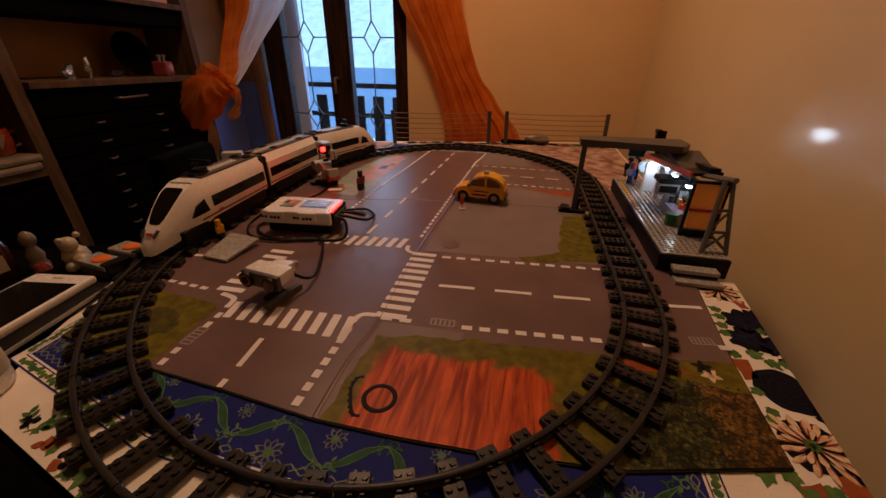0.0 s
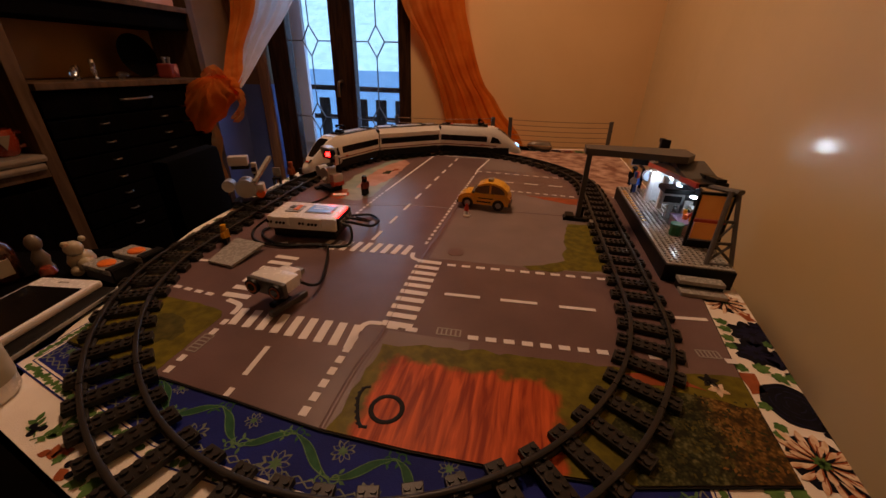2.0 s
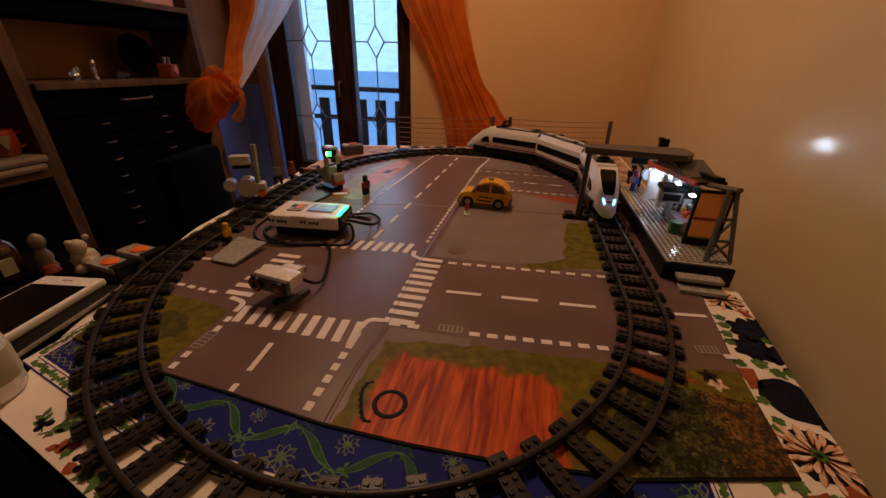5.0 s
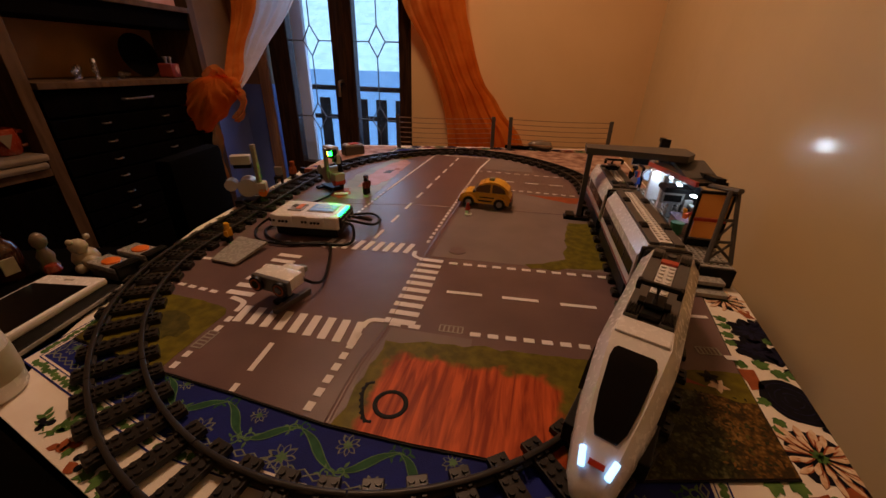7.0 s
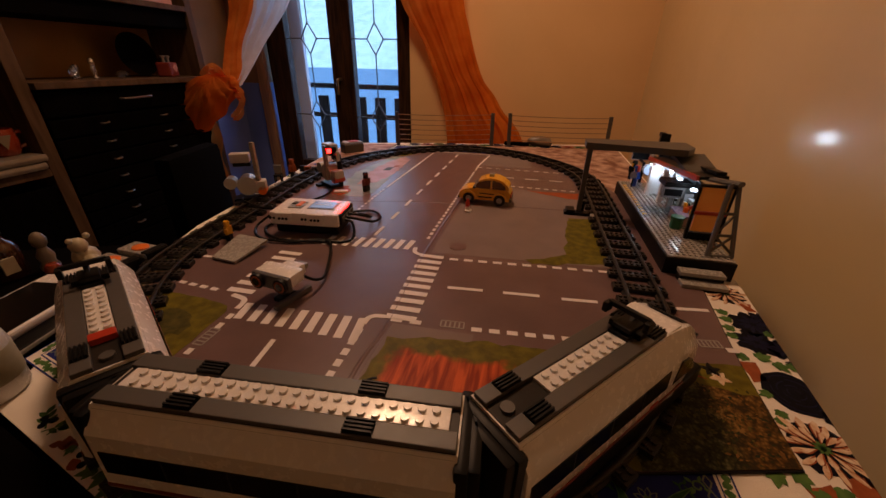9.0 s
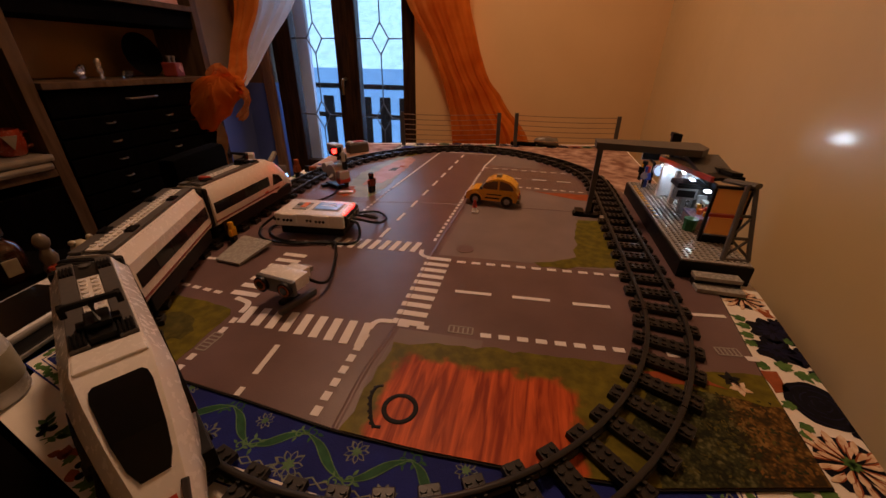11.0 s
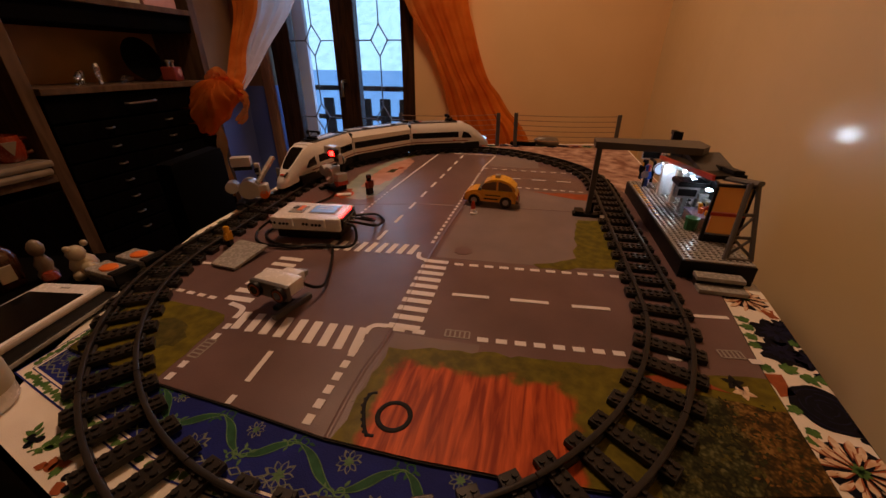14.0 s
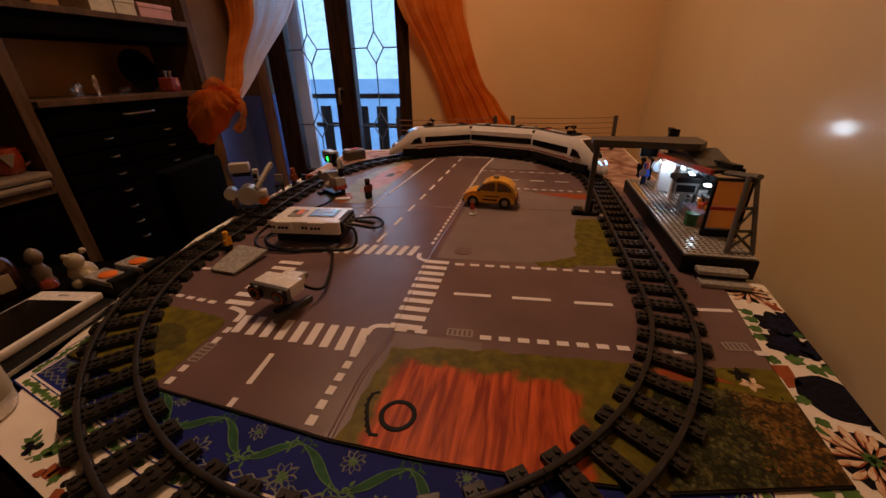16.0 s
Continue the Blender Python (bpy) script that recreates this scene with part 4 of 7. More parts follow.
for cx, cy, a in ((0.352, -0.366, 0.3), (0.356, -0.376, 0.9)):
    bm = bmesh.new()
    for i in range(5):
        petal(bm, cx, cy, a + 2 * math.pi * i / 5, 0, 0.010, 0.0028, Z3 + 0.0001, 0.8)
    part("printed_bird", bm, (MATEDGE if a < 0.5 else CREAM), playmat)
# printed shrubs: many small leaves
for name, material, count, seed, lo, hi in (("shrub_foliage", SHRUB_DARK, 160, 71, 0.0, 1.0), ("shrub_foliage", SHRUB_OLIVE, 150, 72, 0.0, 0.6), ("shrub_foliage", SHRUB_DRY, 90, 73, 0.62, 1.0)):
    rg = random.Random(seed)
    bm = bmesh.new()
    k = 0
    while k < count:
        u, v = rg.random(), rg.random()
        x, y = 0.262 + 0.118 * u, -0.486 + 0.098 * v + 0.024 * u * (1 - v)
        w = noise.noise((x * 60, y * 60, seed))
        if not lo <= u + 0.25 * w <= hi + 0.2 or w < -0.25:
            k += 0.2
            continue
        k += 1
        c, r, a = (x, y), rg.uniform(0.0012, 0.0030), rg.random() * 6.28
        q = [(c[0] + r * math.cos(a), c[1] + r * math.sin(a)), (c[0] + 0.5 * r * math.cos(a + 1.6), c[1] + 0.5 * r * math.sin(a + 1.6)), (c[0] - r * math.cos(a), c[1] - r * math.sin(a)), (c[0] - 0.5 * r * math.cos(a + 1.6), c[1] - 0.5 * r * math.sin(a + 1.6))]
        if inside(q) != q:
            continue
        bm.faces.new([bm.verts.new((*p, Z2 + 0.00005 + 0.0001 * rg.random())) for p in q])
    tagged(part(name, bm, material, playmat, "printed shrub leaves"), kind="stuff")
# ring and bracket printed on the field
bm = bmesh.new()
tube(bm, [(0.0625 + 0.0135 * math.cos(k * math.pi / 16), -0.4755 + 0.0135 * math.sin(k * math.pi / 16), Z3) for k in range(33)], 0.0022, 6, 0.25)
bracket = smooth_line([(0.0400, -0.4560, Z3), (0.0345, -0.4590, Z3), (0.0335, -0.4690, Z3), (0.0375, -0.4800, Z3), (0.0425, -0.4900, Z3), (0.0475, -0.4965, Z3), (0.0535, -0.4965, Z3)], 5)
tube(bm, bracket, 0.0015, 6, 0.3)
for k, q in enumerate(bracket[5:27:3]):              # teeth on its outer side
    cyl(bm, 0.0016, 0.0004, q.x - 0.0012, q.y - 0.0005, Z3 - 0.0002, seg=8)
part("tractor_print", bm, MATEDGE, playmat, "black printed ring and bracket")
bm = bmesh.new()
cyl(bm, 0.0135, 0.0006, 0.060, -0.165, Z1, seg=24)
part("manhole_print", bm, ASPHALT, playmat, "dark printed manhole cover")

# road markings
bm = bmesh.new()
slab(bm, [(-0.5, -0.5), (0.5, -0.5), (0.5, 0.5), (-0.5, 0.5)], -0.0003, 0.0)
line_mesh = meshed("road_marking", bm, WHITELINE)
bm = bmesh.new()
slab(bm, [(-0.5, -0.5), (0.5, -0.5), (0.5, 0.5), (-0.5, 0.5)], -0.0003, 0.0)
dmesh = meshed("drain_bar", bm, DRAIN)


def mark(a, b, w, me=None, name="road_marking"):
    a, b = Vector(a), Vector(b)
    d = b - a
    c = (a + b) / 2
    m = pose(c.x, c.y, Z3 + 0.0001, 0, 0, math.degrees(math.atan2(d.y, d.x))) @ Matrix.Diagonal((d.length, w, 1, 1))
    shared(name, me or line_mesh, playmat, m)


def dashes(a, b, n, fill, w):
    a, b = Vector(a), Vector(b)
    for k in range(n):
        mark(a.lerp(b, k / n), a.lerp(b, (k + fill) / n), w)


def drain(x, y, ang, w=0.026, h=0.011):
    for k in range(6):
        p = Matrix.Rotation(radians(ang), 2) @ Vector(((k / 5 - 0.5) * w, 0))
        q = Matrix.Rotation(radians(ang), 2) @ Vector((0, h / 2))
        mark((x + p.x - q.x, y + p.y - q.y), (x + p.x + q.x, y + p.y + q.y), 0.0018, dmesh, "drain_print")
    for s in (-1, 1):
        p = Matrix.Rotation(radians(ang), 2) @ Vector((w / 2, s * h / 2))
        q = Matrix.Rotation(radians(ang), 2) @ Vector((-w / 2, s * h / 2))
        mark((x + q.x, y + q.y), (x + p.x, y + p.y), 0.0014, dmesh, "drain_print")


dashes((-0.1545, -0.489), (-0.1565, -0.458), 2, 0.55, 0.0065)
dashes((-0.1560, -0.432), (-0.1585, -0.398), 2, 0.55, 0.0065)
drain(-0.156, -0.446, 90)
dashes((-0.004, -0.500), (-0.0045, -0.388), 7, 0.60, 0.0075)
mark((-0.081, -0.473), (-0.085, -0.433), 0.0055)
mark((-0.080, -0.4985), (-0.0805, -0.489), 0.0055)
for k in range(9):                                   # near crossing
    x = -0.148 + 0.0178 * k
    mark((x + 0.001, -0.412 - 0.0003 * k), (x - 0.004, -0.382 + 0.0008 * k), 0.0095)
for k in range(10):                                  # crossing over the long crease
    y = -0.364 + 0.0172 * k
    mark((0.014 - 0.0004 * k, y), (0.050 - 0.0004 * k, y + 0.001), 0.0090)
for k in range(9):                                   # far crossing
    x = -0.150 + 0.0165 * k
    mark((x, -0.214 + 0.0022 * k), (x + 0.003, -0.180 + 0.0022 * k), 0.0088)
for k in range(7):                                   # crossing on the side road
    y = -0.362 + 0.0178 * k
    mark((-0.200, y), (-0.164, y + 0.001), 0.0090)
dashes((0.056, -0.2095), (0.292, -0.1880), 11, 0.6, 0.0062)
dashes((0.022, -0.3690), (0.066, -0.3670), 2, 0.6, 0.0070)
drain(0.092, -0.361, 4)
dashes((0.114, -0.3640), (0.270, -0.3490), 8, 0.6, 0.0068)
dashes((0.303, -0.3445), (0.345, -0.3395), 2, 0.6, 0.0068)
drain(0.366, -0.324, 8, 0.022)
mark((0.380, -0.3305), (0.391, -0.3290), 0.0068)
for a, b in (((0.070, -0.287), (0.116, -0.283)), ((0.142, -0.281), (0.188, -0.277)), ((0.215, -0.2765), (0.259, -0.272)), ((0.283, -0.270), (0.322, -0.266)), ((0.350, -0.262), (0.389, -0.2565))):
    mark(a, b, 0.0058)
dashes((-0.164, -0.168), (-0.161, 0.09), 16, 0.5, 0.0050)
mark((-0.1605, 0.095), (-0.147, 0.507), 0.0045)
dashes((0.006, -0.150), (0.0155, 0.30), 26, 0.55, 0.0052)
mark((0.0165, 0.31), (0.016, 0.36), 0.004)
mark((-0.147, 0.505), (0.03, 0.512), 0.005)
mark((0.016, 0.36), (0.032, 0.505), 0.0045)
dashes((-0.0845, -0.160), (-0.066, 0.52), 9, 0.52, 0.0056)
dashes((0.016, 0.345), (0.275, 0.347), 10, 0.55, 0.0055)
dashes((0.100, 0.189), (0.276, 0.189), 9, 0.55, 0.0055)
dashes((0.090, 0.262), (0.272, 0.266), 3, 0.55, 0.0055)
dashes((-0.308, -0.361), (-0.205, -0.368), 6, 0.6, 0.0058)
dashes((-0.255, -0.232), (-0.205, -0.205), 3, 0.6, 0.0055)
mark((-0.313, -0.297), (-0.285, -0.295), 0.0055)


def corner(pts):
    bm = bmesh.new()
    tube(bm, smooth_line([(x, y, Z3) for x, y in pts], 6), 0.0034, 4, 0.06)
    part("kerb_curve_print", bm, WHITELINE, playmat)


corner([(-0.005, -0.385), (-0.004, -0.374), (0.002, -0.368), (0.014, -0.3665)])
corner([(-0.160, -0.396), (-0.162, -0.382), (-0.168, -0.376), (-0.186, -0.372)])
corner([(-0.004, -0.186), (-0.002, -0.199), (0.006, -0.206), (0.020, -0.2085)])
corner([(-0.164, -0.196), (-0.168, -0.206), (-0.178, -0.212), (-0.196, -0.208)])
# raised creases where the mat was folded
for pts in ([(0.018, -0.507), (0.016, -0.44), (0.021, -0.378), (0.017, -0.28), (0.015, -0.205), (0.016, -0.10), (0.020, 0.03), (0.024, 0.165)], [(-0.335, -0.03), (-0.213, -0.014), (-0.10, 0.016), (-0.03, 0.030), (0.15, 0.05), (0.29, 0.06)]):
    bm = bmesh.new()
    tube(bm, smooth_line([(x, y, 0.0022) for x, y in pts], 5), 0.0030, 8, 0.42)
    part("crease", bm, ASPHALT, playmat, "raised fold of the mat", smooth=True)


# ---------------------------------------------------------------- railway
HALF, RAD = 0.259, 0.32
BENDS = [0.0013, -0.0143, -0.0179, 0.0137, 0.0094, -0.0047, -0.006, -0.0028, 0.0042, -0.0011, -0.0024, 0.0026, 0.0022]
ROUND = 4 * HALF + 2 * math.pi * RAD


def centre(s):
    """The track's centre line, clockwise; a slightly uneven oval."""
    s = (-s) % ROUND
    ph, r = 2 * math.pi * s / ROUND, s
    if r < 2 * HALF:
        p, n = Vector((RAD, -HALF + r)), Vector((1, 0))
    elif r < 2 * HALF + math.pi * RAD:
        a = (r - 2 * HALF) / RAD
        n = Vector((math.cos(a), math.sin(a)))
        p = Vector((0, HALF)) + RAD * n
    elif r < 4 * HALF + math.pi * RAD:
        p, n = Vector((-RAD, HALF - (r - 2 * HALF - math.pi * RAD))), Vector((-1, 0))
    else:
        a = math.pi + (r - 4 * HALF - math.pi * RAD) / RAD
        n = Vector((math.cos(a), math.sin(a)))
        p = Vector((0, -HALF)) + RAD * n
    d = BENDS[0] + sum(BENDS[2 * k - 1] * math.cos(k * ph) + BENDS[2 * k] * math.sin(k * ph) for k in range(1, 7))
    return p + n * d


LINE = [centre(ROUND * k / 3000) for k in range(3001)]
RUN = np.concatenate([[0], np.cumsum([(b - a).length for a, b in zip(LINE, LINE[1:])])])
LAP = float(RUN[-1])
LX, LY = np.array([p.x for p in LINE]), np.array([p.y for p in LINE])


def on_track(u):
    u = u % LAP
    return Vector((float(np.interp(u, RUN, LX)), float(np.interp(u, RUN, LY))))


def heading(u, d=0.004):
    a, b = on_track(u - d), on_track(u + d)
    return math.degrees(math.atan2(b.y - a.y, b.x - a.x))


bm = bmesh.new()
box(bm, 0.0155, 0.066, 0.0062, 0, 0, 0.0, bevel=0.0007)
for x in (-0.004, 0.004):
    for y in (-0.0285, -0.012, -0.004, 0.004, 0.012, 0.0285):
        cyl(bm, 0.0025, 0.0019, x, y, 0.0061, seg=8)
    for y in (-0.0205, 0.0205):
        box(bm, 0.003, 0.009, 0.0025, x, y, 0.0061)
sleeper = meshed("sleeper", bm, TRACK)
SEG, LEAD_IN = 22, 0.175
for k in range(SEG):
    u0, u1 = LAP * (k + LEAD_IN) / SEG, LAP * (k + 1 + LEAD_IN) / SEG
    base = on_track((u0 + u1) / 2)
    piece = thing("track_segment", "dark grey plastic toy railway track segment", "toy track", pose(base.x, base.y, 0.0030), "segments of the railway oval")
    for s in (-1, 1):
        bm = bmesh.new()
        rings = []
        for i in range(9):
            u = u0 + (u1 - u0) * (0.004 + 0.992 * i / 8)
            p, h = on_track(u) - base, radians(heading(u))
            n = Vector((-math.sin(h), math.cos(h)))
            rings.append([bm.verts.new((*(p + n * (0.020 * s + o)), z)) for o, z in ((-0.0028, 0.0), (-0.0028, 0.0022), (-0.0006, 0.0035), (-0.0006, 0.0075), (-0.0022, 0.0082), (-0.0022, 0.0104), (-0.0014, 0.011), (0.0014, 0.011), (0.0022, 0.0104), (0.0022, 0.0082), (0.0006, 0.0075), (0.0006, 0.0035), (0.0028, 0.0022), (0.0028, 0.0))])
        for a, b in zip(rings, rings[1:]):
            for j in range(14):
                bm.faces.new((a[j], a[(j + 1) % 14], b[(j + 1) % 14], b[j]))
        bm.faces.new(rings[0][::-1])
        bm.faces.new(rings[-1])
        part("rail", bm, TRACK, piece, smooth=True)
    for i in range(4):
        u = u0 + (u1 - u0) * (i + 0.5) / 4
        p = on_track(u) - base
        shared("sleeper", sleeper, piece, pose(p.x, p.y, 0, 0, 0, heading(u)))


# ---------------------------------------------------------------- train
def studs(bm, xs, ys, z, r=0.0025, h=0.0018):
    for x in xs:
        for y in ys:
            cyl(bm, r, h, x, y, z, seg=8)


def loft(bm, sections):
    rings = [[bm.verts.new(p) for p in s] for s in sections]
    for a, b in zip(rings, rings[1:]):
        n = len(a)
        for i in range(n):
            bm.faces.new((a[i], a[(i + 1) % n], b[(i + 1) % n], b[i]))
    bm.faces.new(rings[0][::-1])
    bm.faces.new(rings[-1])


W2, ROOF, SHOULDER = 0.0288, 0.096, 0.0820


def bogie(car, x):
    b = blocks("bogie", BLACK, car, (0.050, 0.046, 0.012, x, 0, 0.020), (0.044, 0.050, 0.005, x, 0, 0.024), (0.012, 0.030, 0.006, x, 0, 0.030), bevel=0.001)
    for dx in (-0.014, 0.014):
        for s in (-1, 1):
            bm = bmesh.new()
            cyl(bm, 0.0088, 0.005, 0, 0, -0.0025, pose(x + dx, s * 0.0185, 0.0228, 90, 0, 0), seg=16)
            part("wheel", bm, BLACK, b)


LEAN = math.degrees(math.atan2(W2 * 0.06, SHOULDER - 0.039))


def flank(bm, x, w, s, z, h, out):
    """A strip lying on the leaning side of a coach."""
    y = W2 * 1.03 - (z + h / 2 - 0.039) * math.tan(radians(LEAN)) + out
    box(bm, w, 0.0012, h, 0, 0, -h / 2, pose(x, s * y, z + h / 2, s * LEAN, 0, 0), bevel=0.0003)


def band_windows(car, x0, x1):
    for s in (-1, 1):
        bm = bmesh.new()
        flank(bm, (x0 + x1) / 2, x1 - x0, s, 0.0530, 0.0170, 0.0001)
        part("window_strip", bm, SCREEN, car, "black glazed window strip")
        for k in range(1, int((x1 - x0) / 0.036)):
            bm = bmesh.new()
            flank(bm, x0 + k * (x1 - x0) / int((x1 - x0) / 0.036), 0.0012, s, 0.0530, 0.0170, 0.0004)
            part("window_post", bm, BLACK, car)


def stripe(car, x0, x1):
    for s in (-1, 1):
        bm = bmesh.new()
        flank(bm, (x0 + x1) / 2, x1 - x0, s, 0.0405, 0.0026, 0.0001)
        part("red_stripe", bm, DRED, car, "dark red side stripe")


def roof(car, x0, x1, s0, s1, red_at, vents):
    """The dark deck from x0 to x1 with its sunken white stud strip from s0 to s1."""
    c, w = (x0 + x1) / 2, x1 - x0
    blocks("roof_deck", TRACK, car, (w, 0.0365, 0.004, c, 0, ROOF - 0.0035), bevel=0.0006, label="dark grey roof deck")
    for s in (-1, 1):
        blocks("roof_rim", DGREY, car, (w, 0.0105, 0.0030, c, s * 0.0128, ROOF + 0.0004), bevel=0.0006, label="raised dark grey roof plate")
        blocks("gutter", BLACK, car, (w, 0.0020, 0.0030, c, s * 0.0192, ROOF - 0.0046), bevel=0.0004, label="black roof gutter")
    bm = bmesh.new()
    box(bm, s1 - s0, 0.0140, 0.0022, (s0 + s1) / 2, 0, ROOF + 0.0004, bevel=0.0004)
    n = int((s1 - s0) / 0.008)
    studs(bm, [(s0 + s1) / 2 + (i - (n - 1) / 2) * 0.008 for i in range(n)], (-0.0036, 0.0036), ROOF + 0.0025, 0.0024)
    part("stud_strip", bm, WHITE, car, "white studded roof strip")
    if red_at:
        blocks("red_tile", RED, car, (0.0090, 0.0150, 0.0046, red_at, 0, ROOF + 0.0004), bevel=0.0005, label="red roof tile")
    for x in vents:
        for sy in (-1, 1):
            bm = bmesh.new()
            box(bm, 0.0160, 0.0090, 0.0006, x, sy * 0.0126, ROOF + 0.0033)
            for k in range(4):
                box(bm, 0.0155, 0.0011, 0.0020, x, sy * 0.0126 + (k - 1.5) * 0.0023, ROOF + 0.0037)
            part("vent_grille", bm, BLACK, car, "black roof vent grille")


def bellows(car, x, s):
    bm = bmesh.new()
    box(bm, 0.008, 0.052, 0.060, x, 0, 0.034, bevel=0.003)
    box(bm, 0.008, 0.048, 0.057, x + s * 0.006, 0, 0.036, bevel=0.003)
    part("gangway", bm, BLACK, car, "black gangway end", smooth=True)
    bm = bmesh.new()
    box(bm, 0.022, 0.008, 0.006, x + s * 0.012, 0, 0.022, bevel=0.001)
    part("coupling", bm, BLACK, car)


def section(x, zt, hw, zb, sh, zs):
    """Cross-section of the shell: skirt, side, shoulder, roof edge."""
    return [(x, -hw * 0.95, zb), (x, -hw * 1.03, zb + 0.004), (x, -hw * 0.97, zs), (x, -hw * sh, zt), (x, hw * sh, zt), (x, hw * 0.97, zs), (x, hw * 1.03, zb + 0.004), (x, hw * 0.95, zb)]


def skirt(car, x0, x1):
    blocks("skirt", BLACK, car, (x1 - x0, 0.0590, 0.0185, (x0 + x1) / 2, 0, 0.0185), bevel=0.0015, label="black underframe skirt")


def middle_car():
    car = thing("train_car", "white middle coach of a toy high-speed train on the track", "toy train")
    x = 0.1020
    bm = bmesh.new()
    loft(bm, [section(-x, ROOF, W2, 0.035, 0.66, SHOULDER), section(x, ROOF, W2, 0.035, 0.66, SHOULDER)])
    part("body", bm, WHITE, car)
    band_windows(car, -x + 0.004, x - 0.004)
    stripe(car, -x, x)
    roof(car, -x + 0.001, x - 0.001, -x + 0.006, x - 0.006, 0, (-0.050, 0.050))
    skirt(car, -x + 0.01, x - 0.01)
    for s in (-1, 1):
        bellows(car, s * (x + 0.002), s)
        bogie(car, s * 0.082)
    return car


def head_car(lit):
    car = thing("train_car", "white end coach of a toy high-speed train with " + ("lit" if lit else "dark") + " headlights", "toy train")
    x0 = -0.1075
    bm = bmesh.new()
    prof = [(x0, ROOF, 1.0, 0.66, 0.035, SHOULDER), (0.046, ROOF, 1.0, 0.66, 0.034, SHOULDER), (0.062, ROOF - 0.001, 1.0, 0.70, 0.030, 0.080), (0.085, 0.0865, 0.92, 0.69, 0.028, 0.069),
            (0.108, 0.0705, 0.80, 0.68, 0.026, 0.056), (0.128, 0.0545, 0.64, 0.67, 0.023, 0.044), (0.142, 0.0425, 0.53, 0.66, 0.021, 0.0345), (0.151, 0.033, 0.36, 0.66, 0.019, 0.0275), (0.1545, 0.026, 0.20, 0.66, 0.018, 0.0235)]
    loft(bm, [section(x, zt, W2 * w, zb, sh, zs) for x, zt, w, sh, zb, zs in prof])
    part("body", bm, WHITE, car, smooth=True)
    band_windows(car, x0 + 0.004, 0.044)
    stripe(car, x0, 0.075)
    roof(car, x0 + 0.001, 0.042, -0.069, 0.008, -0.0738 if lit else 0, (-0.086, 0.033))
    bm = bmesh.new()
    cyl(bm, 0.0042, 0.0022, -0.097, 0, ROOF + 0.0004, seg=16)
    part("round_plate", bm, DGREY, car)
    blocks("equipment_base", BLACK, car, (0.030, 0.015, 0.0044, 0.0235, 0, ROOF + 0.0010), (0.010, 0.024, 0.0050, 0.020, 0, ROOF + 0.0030), bevel=0.0008, label="black roof equipment")
    skirt(car, x0 + 0.01, 0.115)
    bellows(car, x0 - 0.002, -1)
    bogie(car, -0.084)
    bogie(car, 0.078)
    # windscreen lies on the sloping nose
    bm = bmesh.new()
    rows = []
    for x, z, w in ((0.0760, 0.0906, 0.0120), (0.0785, 0.0896, 0.0143), (0.085, 0.0868, 0.0152), (0.108, 0.0712, 0.0132), (0.121, 0.0608, 0.0108), (0.128, 0.0552, 0.0072)):
        rows.append([bm.verts.new((x, s * w, z + 0.0009 + dz)) for dz in (0, -0.003) for s in (-1, 1)])
    for a, b in zip(rows, rows[1:]):
        for i, j in ((0, 1), (1, 3), (3, 2), (2, 0)):
            bm.faces.new((a[i], a[j], b[j], b[i]))
    bm.faces.new([rows[0][i] for i in (0, 1, 3, 2)])
    bm.faces.new([rows[-1][i] for i in (0, 1, 3, 2)])
    part("windscreen", bm, SCREEN, car, "black sloping windscreen")
    bm = bmesh.new()
    box(bm, 0.022, 0.0375, 0.0030, 0.0528, 0, ROOF - 0.0024, bevel=0.0012)
    part("cab_roof", bm, WHITE, car, "smooth white cab roof")
    for s in (-1, 1):
        bm = bmesh.new()
        extrude_side(bm, [(0.054, 0.050), (0.090, 0.050), (0.078, 0.0645), (0.060, 0.0705)], s * (W2 - 0.0030), s * (W2 + 0.0006))
        part("cab_window", bm, SCREEN, car, "black cab side window")
        bm = bmesh.new()
        box(bm, 0.0130, 0.0042, 0.0030, 0, 0, 0, pose(0.1395, s * 0.0098, 0.0445, 0, 40, s * -16), bevel=0.001)
        part("headlight", bm, HEADLIGHT if lit else DEADLIGHT, car, "glowing blue-white headlight" if lit else "dark headlight lens")
        blocks("step_block", RED, car, (0.010, 0.001, 0.0025, 0.030, s * (W2 + 0.0010), 0.0435), bevel=0.0002)
    bm = bmesh.new()
    box(bm, 0.004, 0.010, 0.0012, 0, 0, 0, pose(0.1405, 0, 0.0445, 0, 40, 0))
    part("emblem", bm, RED, car, "small red emblem")
    # pantograph
    bm = bmesh.new()
    box(bm, 0.020, 0.014, 0.004, 0.020, 0, ROOF + 0.0068, bevel=0.001)
    tube(bm, [(0.014, 0, ROOF + 0.006), (0.030, 0, ROOF + 0.013), (0.016, 0, ROOF + 0.020)], 0.0022, 6)
    box(bm, 0.004, 0.030, 0.004, 0.016, 0, ROOF + 0.019, bevel=0.001)
    box(bm, 0.008, 0.004, 0.008, 0.014, 0.015, ROOF + 0.014, bevel=0.001)
    box(bm, 0.008, 0.004, 0.008, 0.014, -0.015, ROOF + 0.014, bevel=0.001)
    part("pantograph", bm, BLACK, car, "black roof pantograph")
    return car


front_car, mid_car, rear_car = head_car(True), middle_car(), head_car(False)
for c in (front_car, mid_car, rear_car):
    tagged(c, group="coaches of the train")

